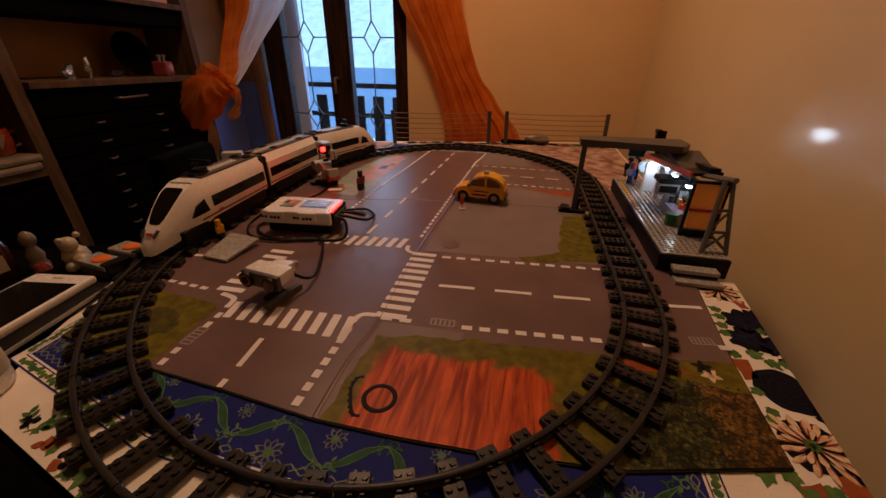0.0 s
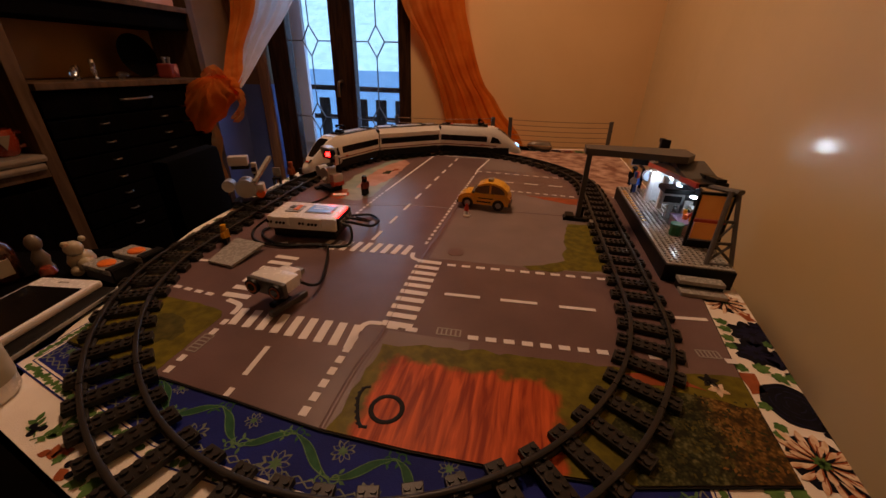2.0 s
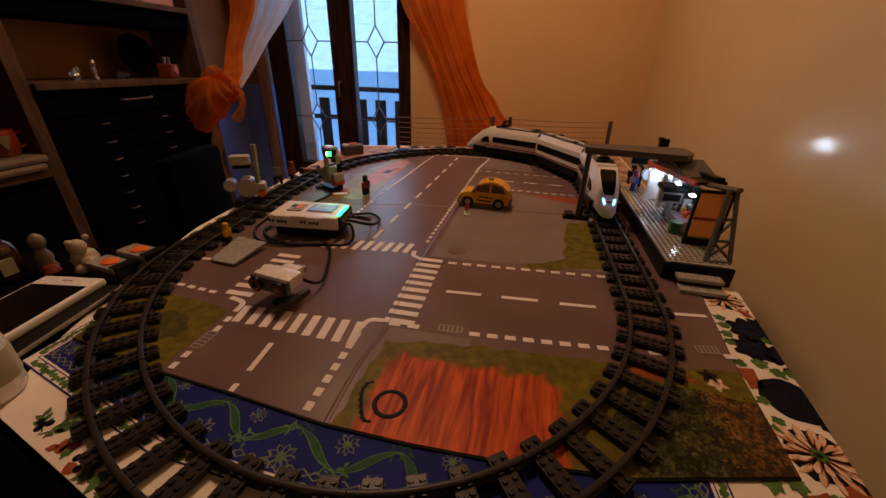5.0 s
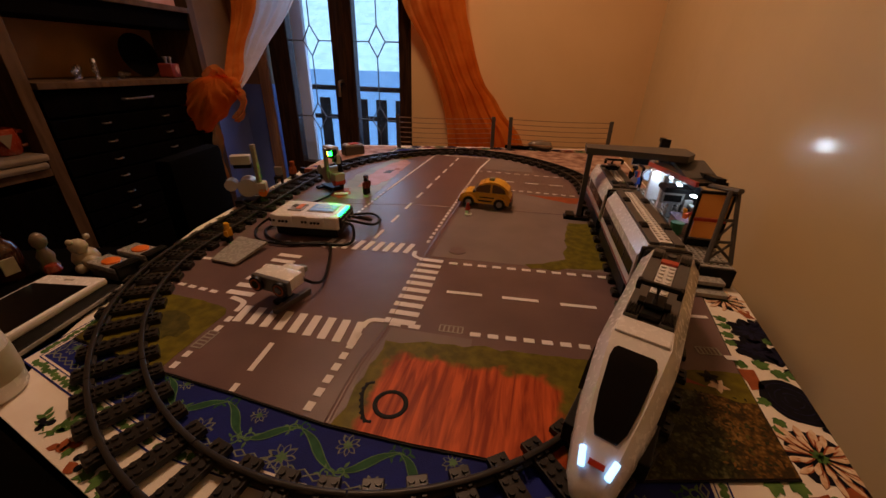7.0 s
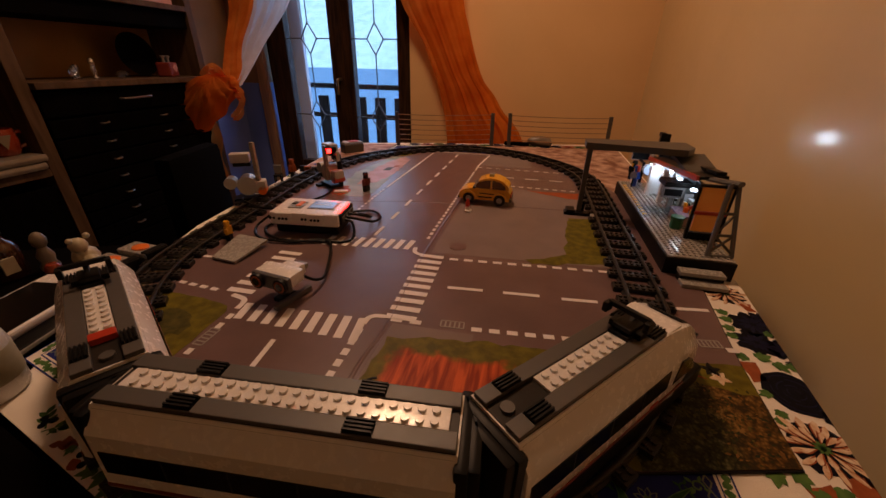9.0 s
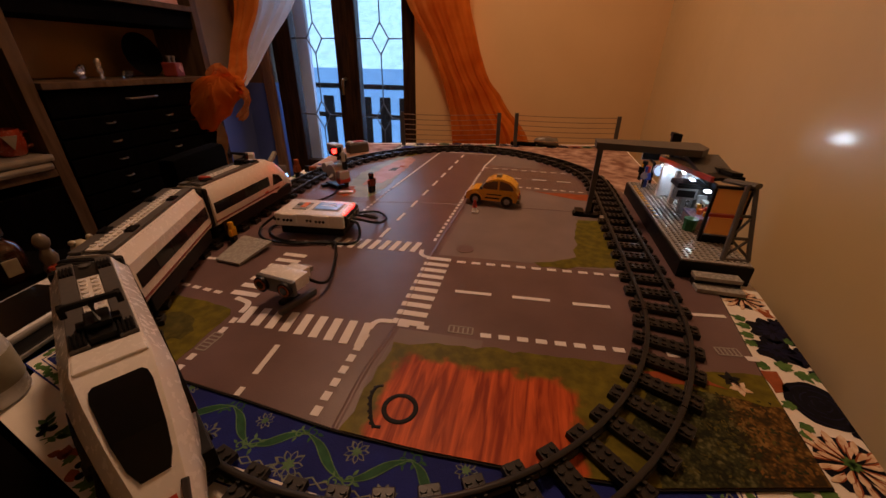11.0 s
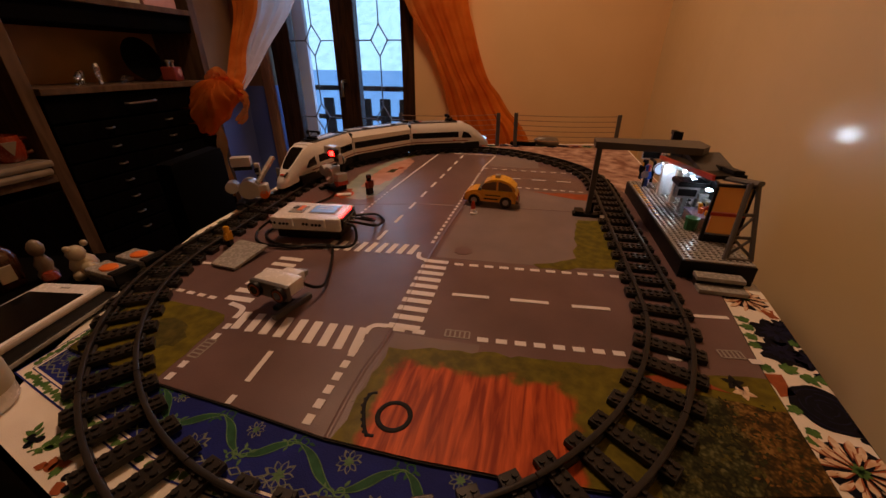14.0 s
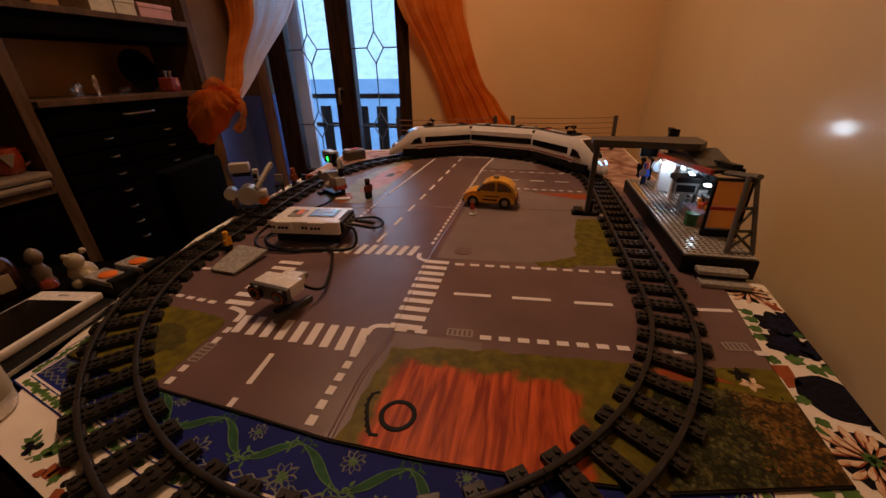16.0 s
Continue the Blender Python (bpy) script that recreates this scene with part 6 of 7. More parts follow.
for k in range(4):
    blocks("port", DGREY, brick, (0.003, 0.010, 0.009, 0.062, -0.021 + 0.014 * k, 0.024), bevel=0.0005)
lamp_mount = blocks("status_lamp_frame", DGREY, brick, (0.009, 0.052, 0.0015, 0.053, 0.0, 0.0375), bevel=0.0003)


def lamp_drum(parent, name, radius, length, m, lit):
    """A turning lens with a red, a green and a dark third."""
    drum = None
    for k, (mt, nm, lb) in enumerate(((lit[0], name, "glowing signal lens"), (lit[1], "green_lens", "green third of the lens"), (LEDOFF, "dark_lens", "dark third of the lens"))):
        bm = bmesh.new()
        arc = [radians(120 * k - 46 + 92 * i / 10) for i in range(11)]
        pts = [(0, 0)] + [(radius * math.cos(a), radius * math.sin(a)) for a in arc]
        slab(bm, pts, -length / 2, length / 2)
        ob = part(nm, bm, mt, drum or parent, lb)
        if drum is None:
            drum = ob
            drum.matrix_basis = m
    return drum


brick_lens = lamp_drum(brick, "status_lens", 0.0032, 0.046, pose(0.0545, 0.0, 0.0375, 90, 0, 0) @ pose(0, 0, 0, 0, 0, 60), (BRICKRED, BRICKGREEN))


def cable(pts, r=0.0023, label="black flat connecting cable lying on the mat", material=None):
    bm = bmesh.new()
    tube(bm, smooth_line(pts, 7), r, 8)
    c = thing("cable", label, "cable")
    part("lead", bm, material or BLACK, c, smooth=True)


Zc = 0.0066
cable([(-0.140, -0.158, 0.032), (-0.122, -0.155, 0.028), (-0.100, -0.128, 0.014), (-0.104, -0.085, Zc), (-0.130, -0.062, Zc), (-0.160, -0.075, Zc), (-0.185, -0.105, Zc + 0.002)])
cable([(-0.140, -0.146, 0.032), (-0.125, -0.142, 0.030), (-0.112, -0.118, 0.018), (-0.122, -0.088, Zc), (-0.150, -0.082, Zc)], 0.0021)
cable([(-0.140, -0.170, 0.032), (-0.118, -0.170, 0.026), (-0.112, -0.195, Zc), (-0.160, -0.212, Zc), (-0.215, -0.222, Zc), (-0.255, -0.208, Zc), (-0.275, -0.180, Zc), (-0.262, -0.150, Zc)])
cable([(-0.256, -0.160, 0.03), (-0.275, -0.165, 0.022), (-0.290, -0.190, Zc), (-0.255, -0.225, Zc), (-0.200, -0.226, Zc), (-0.165, -0.208, Zc), (-0.140, -0.205, Zc)], 0.0021)
cable([(-0.152, -0.205, Zc), (-0.130, -0.225, 0.012), (-0.112, -0.262, 0.010), (-0.094, -0.310, 0.009), (-0.092, -0.335, 0.018), (-0.100, -0.347, 0.030)], 0.0020)
cable([(-0.255, -0.150, 0.028), (-0.285, -0.135, 0.02), (-0.298, -0.10, 0.008), (-0.275, -0.05, Zc), (-0.262, 0.01, Zc), (-0.278, 0.06, Zc)], 0.0021)
cable([(-0.256, -0.140, 0.03), (-0.30, -0.13, 0.018), (-0.335, -0.122, 0.0155), (-0.385, -0.10, 0.0155), (-0.415, -0.06, 0.008), (-0.420, -0.025, 0.02)], 0.0021)

# two-eyed distance sensor on a beam
sensor = thing("distance_sensor", "light grey toy distance sensor with two round eyes on the mat", "toy sensor", pose(-0.124, -0.362, -0.0006, 0, 0, -8) @ Matrix.Scale(0.88, 4))
bm = bmesh.new()
box(bm, 0.060, 0.028, 0.018, 0, 0.006, 0.030, bevel=0.004)
box(bm, 0.030, 0.022, 0.016, 0.004, 0.024, 0.030, bevel=0.003)
part("housing", bm, WHITE, sensor, "light grey rounded housing", smooth=True)
blocks("face_plate", DGREY, sensor, (0.062, 0.008, 0.022, 0, -0.010, 0.0255), bevel=0.003, label="dark grey face plate")
for x in (-0.0195, 0.0195):
    bm = bmesh.new()
    cyl(bm, 0.0108, 0.006, 0, 0, -0.003, pose(x, -0.0155, 0.036, 90, 0, 0), seg=24)
    eye = part("eye", bm, BLACK, sensor, "black eye ring")
    bm = bmesh.new()
    cyl(bm, 0.0082, 0.006, 0, 0, -0.003, pose(x, -0.0162, 0.036, 90, 0, 0), seg=24)
    part("rim", bm, RUST, eye, "rust-coloured eye rim")
    bm = bmesh.new()
    cyl(bm, 0.0058, 0.006, 0, 0, -0.003, pose(x, -0.0168, 0.036, 90, 0, 0), seg=20)
    part("lens", bm, SCREEN, eye)
blocks("stand", BLACK, sensor, (0.010, 0.012, 0.026, 0.006, 0.006, 0.004), (0.018, 0.026, 0.006, 0.006, 0.002, 0.004), bevel=0.001)
bm = bmesh.new()
box(bm, 0.062, 0.0078, 0.0078, 0, 0, 0, pose(0.020, 0.002, 0.0045, 0, 0, 84), bevel=0.001)
part("beam", bm, DGREY, sensor, "grey studless beam")
bm = bmesh.new()
box(bm, 0.014, 0.010, 0.008, 0.010, 0.038, 0.034, bevel=0.001)
part("plug", bm, LGREY, sensor)

ramp_tile = thing("grey_plate", "flat grey toy plate tilted on the mat", "toy plate", pose(-0.257, -0.268, 0.0034, 0, 0, -2))
bm = bmesh.new()
slab(bm, [(-0.020, -0.034), (0.022, -0.036), (0.026, 0.030), (-0.030, 0.034)], 0.008, 0.0115)
part("tile", bm, LGREY, ramp_tile, m=pose(0, 0, -0.004, 5, 0, 0))
blocks("support", BLACK, ramp_tile, (0.030, 0.030, 0.0050, -0.002, 0.004, 0.0), bevel=0.0005)


# ---------------------------------------------------------------- level crossing machines
def crossing(x, y, rz, label):
    c = thing("crossing_machine", label, "toy barrier", pose(x, y, 0.0028, 0, 0, rz))
    blocks("foot", BLACK, c, (0.050, 0.030, 0.008, 0, 0, 0), (0.012, 0.060, 0.006, -0.016, 0.0, 0.0), bevel=0.001)
    bm = bmesh.new()
    cyl(bm, 0.0185, 0.030, 0, 0, -0.015, pose(0.004, 0, 0.034, 90, 0, 0), seg=24)
    box(bm, 0.036, 0.026, 0.022, 0.020, 0, 0.020, bevel=0.004)
    part("motor", bm, WHITE_SHADED, c, "white toy motor", smooth=True)
    bm = bmesh.new()
    cyl(bm, 0.0115, 0.022, 0, 0, -0.011, pose(-0.026, -0.002, 0.040, 90, 0, 0), seg=20)
    part("motor_head", bm, WHITE_SHADED, c, "white rounded motor head", smooth=True)
    bm = bmesh.new()
    cyl(bm, 0.0085, 0.026, 0, 0, -0.013, pose(0.030, 0, 0.022, 90, 0, 0), seg=16)
    part("hub", bm, ORANGEP if rz > 0 else RED, c, "orange hub")
    blocks("mast", BLACK, c, (0.0078, 0.0078, 0.070, 0.024, 0.010, 0.006), (0.0078, 0.020, 0.0078, 0.024, 0.004, 0.066), bevel=0.001)
    bm = bmesh.new()
    box(bm, 0.036, 0.022, 0.018, -0.002, 0.006, 0.078, bevel=0.003)
    part("sensor_box", bm, WHITE_SHADED, c, "white sensor box on the mast", smooth=True)
    blocks("sensor_base", BLACK, c, (0.032, 0.018, 0.008, 0.000, 0.006, 0.071), bevel=0.001)
    blocks("elbow", WHITE_SHADED, c, (0.010, 0.010, 0.022, 0.024, 0.006, 0.060), bevel=0.002)
    bm = bmesh.new()
    box(bm, 0.0078, 0.0078, 0.076, 0, 0, -0.010, bevel=0.0012)
    arm = part("barrier_arm", bm, LGREY, c, "light grey barrier arm")
    return c, arm


cross_a, arm_a = crossing(-0.400, -0.066, 30, "white toy level crossing machine beyond the track")
cross_b, arm_b = crossing(-0.288, 0.075, -30, "white toy level crossing machine with signal lamp on the mat")
blocks("lens_holder", BLACK, cross_b, (0.014, 0.014, 0.014, 0.020, -0.002, 0.079), bevel=0.002)
bm = bmesh.new()
can = pose(0.022, -0.011, 0.086, 0, 0, -32)
arc = [radians(52 + 256 * i / 14) for i in range(15)]
slab(bm, [(0.0082 * math.cos(a), 0.0082 * math.sin(a)) for a in arc] + [(0.0068 * math.cos(a), 0.0068 * math.sin(a)) for a in arc[::-1]], -0.0060, 0.0060)
cyl(bm, 0.0082, 0.0010, 0, 0, 0.0052, seg=18)
cyl(bm, 0.0066, 0.0010, -0.0016, 0, -0.0062, seg=18)
bmesh.ops.transform(bm, matrix=can, verts=bm.verts)
part("lamp_housing", bm, BLACKCLOTH, cross_b, "black housing behind the signal lens")
signal_lens = lamp_drum(cross_b, "signal_lens", 0.0062, 0.0092, pose(0.022, -0.011, 0.086, 0, 0, -32), (LEDRED, LEDGREEN))


def arm_rows(x, y, z, turn, ups):
    return [(t, pose(x, y, z) @ pose(0, 0, 0, 0, 0, turn) @ pose(0, 0, 0, a, 0, 0)) for t, a in ups]


UPS = [(0.0, -62), (3.2, -62), (3.6, -58), (4.0, -45), (4.6, -20), (5.2, -2), (6.0, 0), (9.2, 0), (10.0, -8), (10.6, -35), (11.2, -62), (16.0, -62)]
SIGNAL = [(0.0, 0), (3.15, 0), (3.25, -60), (3.35, -120), (8.2, -120), (8.3, -60), (8.4, 0), (15.6, 0), (15.7, 60), (15.8, 120), (16.0, 120)]


def lamp_rows(m):
    return [(t, m @ pose(0, 0, 0, 0, 0, a)) for t, a in SIGNAL]


train_motions = motions


def motions():
    train_motions()
    walk(arm_a, arm_rows(0.026, -0.006, 0.052, -25, UPS))
    walk(arm_b, arm_rows(0.012, -0.016, 0.030, 20, UPS))
    walk(signal_lens, lamp_rows(pose(0.022, -0.011, 0.086, 0, 0, -32)))
    walk(brick_lens, lamp_rows(pose(0.0545, 0.0, 0.0375, 90, 0, 0) @ pose(0, 0, 0, 0, 0, 60)))


# grey plates and small pieces outside the track on the left
plate = thing("grey_plate", "flat grey toy plates lying beyond the track", "toy plate", pose(-0.405, 0.035, 0.001, 0, 0, 78))
blocks("tile", LGREY, plate, (0.050, 0.024, 0.0035, -0.030, 0, 0.0), bevel=0.0006)
blocks("tile", LGREY, plate, (0.050, 0.026, 0.0035, 0.028, 0.002, 0.0), bevel=0.0006)
seat = thing("toy_bench", "small black toy bench beyond the track", "toy bench", pose(-0.425, 0.070, 0.001, 0, 0, 20))
blocks("backrest", LGREY, seat, (0.018, 0.004, 0.020, 0, 0.006, 0.020), bevel=0.001)
blocks("base", BLACK, seat, (0.018, 0.014, 0.004, 0, 0, 0.014), (0.003, 0.003, 0.014, -0.007, -0.005, 0), (0.003, 0.003, 0.014, 0.007, -0.005, 0), (0.003, 0.003, 0.030, -0.007, 0.006, 0), (0.003, 0.003, 0.030, 0.007, 0.006, 0), bevel=0.0003)
heap = thing("toy_parts", "heap of black and brown toy parts beyond the track", "toy parts", pose(-0.405, 0.165, 0.001))
for k in range(7):
    rg = random.Random(200 + k)
    blocks("block", (BLACK, DGREY, RUST, BLACK)[k % 4], heap, (0.016, 0.012, 0.010 + 0.012 * rg.random(), rg.uniform(-0.022, 0.022), rg.uniform(-0.05, 0.05), 0), bevel=0.001)
crate = thing("battery_box", "dark grey toy battery box with red and white top", "toy battery box", pose(-0.405, 0.430, 0.001, 0, 0, 52))
blocks("case", DGREY, crate, (0.066, 0.034, 0.026, 0, 0, 0), bevel=0.002)
blocks("lid", LGREY, crate, (0.062, 0.030, 0.005, 0, 0, 0.0265), bevel=0.001)
blocks("red_switch", RED, crate, (0.030, 0.018, 0.003, 0.004, 0, 0.0315), bevel=0.0008)
blocks("white_stripe", WHITE, crate, (0.010, 0.026, 0.003, -0.020, 0, 0.0315), bevel=0.0008)
white_tile = thing("white_plate", "small white toy plate on the mat", "toy plate", pose(-0.245, 0.035, 0.0036, 0, 0, 20))
blocks("tile", WHITE, white_tile, (0.030, 0.014, 0.003, 0, 0, 0), bevel=0.0006)

# ---------------------------------------------------------------- wire fences at the far end
def fence(a, b, sag, label):
    a, b = Vector(a), Vector(b)
    d = b - a
    f = thing("wire_fence", label, "toy fence", pose(a.x, a.y, 0.0, 0, 0, math.degrees(math.atan2(d.y, d.x))), "fences behind the railway")
    w = d.length
    for x, lean in ((0, -2), (w, -1)):
        bm = bmesh.new()
        box(bm, 0.013, 0.006, 0.112, 0, 0, 0, pose(x, 0, 0, 0, lean, 0), bevel=0.0015)
        part("post", bm, DGREY, f, "dark grey fence post")
    for k in range(6):
        z = 0.022 + 0.0165 * k
        bm = bmesh.new()
        s = math.tan(radians(2)) * z
        tube(bm, [(-s + (w + s * 0.5) * i / 10, 0, z - sag * math.sin(math.pi * i / 10) + (0.002 * i / 10)) for i in range(11)], 0.0014, 6)
        part("wire", bm, COPPER, f, "copper-coloured wire", smooth=True)


fence((-0.300, 0.580), (0.018, 0.672), 0.004, "copper wire fence with grey posts at the table's end")
fence((0.078, 0.690), (0.412, 0.722), 0.003, "copper wire fence with grey posts beside the curtain")


# ---------------------------------------------------------------- sideboard and what lies on it
sideboard = thing("sideboard", "low dark wooden sideboard against the table", "sideboard")
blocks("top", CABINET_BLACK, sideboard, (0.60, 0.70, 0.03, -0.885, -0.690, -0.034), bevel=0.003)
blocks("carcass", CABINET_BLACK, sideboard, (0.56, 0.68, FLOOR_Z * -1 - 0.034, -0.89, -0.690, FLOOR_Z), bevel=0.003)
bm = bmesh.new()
# past the cloth's near edge the leaf is a black sheet over dark floor
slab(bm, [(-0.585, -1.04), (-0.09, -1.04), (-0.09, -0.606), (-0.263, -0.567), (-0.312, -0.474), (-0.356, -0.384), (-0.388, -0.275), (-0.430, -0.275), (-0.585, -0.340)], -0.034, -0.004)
part("leaf", bm, CABINET_BLACK, sideboard, "dark side leaf level with the table, with an added black near corner")
blocks("leaf_leg", CABINET_BLACK, sideboard, (0.04, 0.04, 0.716, -0.42, -0.99, FLOOR_Z), bevel=0.002)

tablet = thing("tablet", "black tablet with pale rim lying by the tablecloth", "tablet", pose(-0.358, -0.478, 0.0006, 0, 0, 101))
blocks("case", BLACK, tablet, (0.150, 0.098, 0.009, 0.004, 0.004, 0), bevel=0.003, label="black case")
blocks("rim", LGREY, tablet, (0.150, 0.002, 0.004, 0.004, -0.0455, 0.004), bevel=0.0006)
phone = thing("phone", "white framed phone with black screen on the tablet", "phone", pose(-0.371, -0.474, 0.0098, 0, 0, 100))
blocks("body", WHITE, phone, (0.146, 0.078, 0.009, 0.0, 0.0, 0), bevel=0.003, label="white phone body")
blocks("screen", SCREEN, phone, (0.112, 0.069, 0.0008, -0.004, 0.0, 0.0087), bevel=0.0002, label="black glass screen")
blocks("home_key", LGREY, phone, (0.003, 0.012, 0.0006, 0.063, 0.0, 0.0088), bevel=0.0002)

bottle = thing("bottle", "white plastic bottle with a printed label", "bottle", pose(-0.281, -0.553, 0.0004) @ Matrix.Scale(0.92, 4))
bm = bmesh.new()
lathe(bm, [(0.026, 0), (0.029, 0.004), (0.0295, 0.050), (0.027, 0.066), (0.020, 0.080), (0.013, 0.088), (0.012, 0.094)], seg=28)
part("body", bm, WHITE, bottle, smooth=True)
bm = bmesh.new()
lathe(bm, [(0.0135, 0.094), (0.0135, 0.112), (0.012, 0.114)], seg=20)
part("cap", bm, WHITE, bottle, smooth=True)
bm = bmesh.new()
lathe(bm, [(0.0298, 0.018), (0.0300, 0.019), (0.0300, 0.048), (0.0296, 0.049)], seg=28)
part("label", bm, PAPER, bottle, "pale paper label", smooth=True)
bm = bmesh.new()
for k in range(5):
    a = radians(-20 + 14 * k)
    petal(bm, 0.0, 0.0, k * 0.6, 0, 0.010, 0.0025, 0.0, 0.8)
bmesh.ops.transform(bm, matrix=pose(0.026, -0.0125, 0.060, 80, 0, 64), verts=bm.verts)
part("leaf_print", bm, LEAF, bottle, "green printed leaves")
for k, w in enumerate((0.014, 0.016, 0.010)):
    bm = bmesh.new()
    for i in range(6):
        a = radians(-46 + 7 * i)
        box(bm, 0.0006, 0.0034, 0.0016, 0, 0, 0, pose(0.0301 * math.cos(a), 0.0301 * math.sin(a), 0.040 - 0.007 * k, 0, 0, math.degrees(a)))
    part("label_bar", bm, DRAIN, bottle)

for x, y, a in ((-0.389, -0.357, -6), (-0.386, -0.317, -4)):
    pack = thing("battery_pack", "grey toy battery pack with orange button on the sideboard", "toy battery pack", pose(x, y, -0.0038, 0, 0, a) @ Matrix.Diagonal((0.96, 0.80, 0.66, 1)), "battery packs by the track")
    blocks("case", DGREY, pack, (0.056, 0.034, 0.018, 0, 0, 0), bevel=0.002)
    blocks("cover", LGREY, pack, (0.058, 0.036, 0.012, 0, 0, 0.0175), bevel=0.003, label="light grey cover")
    bm = bmesh.new()
    lathe(bm, [(0.0125, 0), (0.0125, 0.003), (0.010, 0.0045)], 0.002, 0, 0.0294, 18)
    part("button", bm, ORANGEP, pack, "round orange button", smooth=True)
    blocks("lead_plug", BLACK, pack, (0.012, 0.040, 0.004, 0.025, 0.004, 0.0280), (0.004, 0.040, 0.026, 0.0305, 0.004, 0.004), bevel=0.001, label="black lead plug and strap")


def pot(name, prof, x, y, z, m, label, category, extra=None):
    t = thing(name, label, category, pose(x, y, z))
    bm = bmesh.new()
    lathe(bm, prof, seg=20)
    part("body", bm, m, t, smooth=True)
    return t


jar = pot("bottle", [(0.016, 0), (0.018, 0.004), (0.018, 0.040), (0.015, 0.049), (0.008, 0.056), (0.0075, 0.062)], -0.505, -0.402, -0.0038, AMBER, "brown glass bottle with a paper label", "bottle")
blocks("label", PAPER, jar, (0.002, 0.016, 0.022, 0.0174, -0.006, 0.012), bevel=0.0006)
bm = bmesh.new()
lathe(bm, [(0.009, 0.062), (0.0095, 0.063), (0.0095, 0.071), (0.008, 0.072)], seg=18)
part("cap", bm, STEEL, jar, "dull metal cap", smooth=True)
fig = pot("ornament", [(0.010, 0), (0.011, 0.006), (0.008, 0.012), (0.010, 0.022), (0.006, 0.031), (0.005, 0.034), (0.008, 0.039), (0.009, 0.046), (0.006, 0.053), (0.002, 0.056)], -0.482, -0.372, -0.0038, CERAMIC, "dull glazed ornament on the sideboard", "ornament")
bm = bmesh.new()
lathe(bm, [(0.008, 0), (0.010, 0.004), (0.008, 0.011), (0.006, 0.013)], 0.014, -0.006, 0, 14)
part("lower_bowl", bm, REDGLAZE, fig, "red glazed bowl", smooth=True)
cat = thing("ornament", "white ceramic animal ornament on the sideboard", "ornament", pose(-0.440, -0.352, -0.0038, 0, 0, -30) @ Matrix.Scale(0.85, 4))
bm = bmesh.new()
for x, y, z, r in ((0, 0, 0.018, 0.019), (0.006, -0.004, 0.042, 0.013), (0.018, 0.004, 0.014, 0.013), (-0.004, 0.010, 0.052, 0.005), (0.012, -0.012, 0.053, 0.005), (0.020, -0.010, 0.008, 0.009)):
    v = bmesh.ops.create_icosphere(bm, subdivisions=2, radius=r)["verts"]
    bmesh.ops.translate(bm, vec=(x, y, z), verts=v)
part("body", bm, PORCELAIN, cat, smooth=True)
carton = thing("carton", "worn brown carton with pale labels on the sideboard", "carton", pose(-0.66, -0.42, -0.0038, 0, 0, 12))
blocks("box", CABINET_BACK, carton, (0.06, 0.10, 0.12, 0, 0, 0), bevel=0.002)
blocks("label", CABINET_EDGE, carton, (0.002, 0.030, 0.030, 0.031, 0.02, 0.05), bevel=0.0003)

# ---------------------------------------------------------------- tall cabinet
FX = -1.20
cabinet = thing("cabinet", "tall black-brown wall cabinet with open shelf and drawers", "cabinet")
blocks("upright", CABINET_EDGE, cabinet, (0.36, 0.036, 2.2, FX - 0.18, 0.112, FLOOR_Z), bevel=0.002, label="walnut upright panel")
blocks("upright", CABINET_EDGE, cabinet, (0.36, 0.030, 2.2, FX - 0.18, 0.745, FLOOR_Z), bevel=0.002, label="walnut upright panel")
blocks("upright", CABINET_EDGE, cabinet, (0.36, 0.040, 2.2, FX - 0.18, -1.2, FLOOR_Z), bevel=0.002, label="walnut upright panel")
blocks("back_panel", CABINET_BACK, cabinet, (0.02, 1.96, 2.2, FX - 0.375, -0.225, FLOOR_Z), bevel=0.0)
blocks("shelf_board", CABINET_EDGE, cabinet, (0.38, 0.598, 0.018, FX - 0.17, 0.430, 0.176), bevel=0.002, label="walnut shelf board")
blocks("shelf_back", CABINET_BACK, cabinet, (0.012, 0.596, 0.165, FX - 0.215, 0.430, 0.195), bevel=0.0, label="brown panel behind the open shelf")
blocks("upper_board", CABINET_EDGE, cabinet, (0.37, 0.598, 0.018, FX - 0.18, 0.430, 0.418), bevel=0.002, label="walnut upper shelf board")
# a black block fills the shadow gap under the upper shelf
blocks("shelf_shade_block", CABINET_BLACK, cabinet, (0.30, 0.596, 0.056, FX - 0.16, 0.430, 0.3615), bevel=0.002, label="black block for the shade under the upper shelf")
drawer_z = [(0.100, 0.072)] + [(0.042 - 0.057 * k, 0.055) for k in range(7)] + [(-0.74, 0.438)]
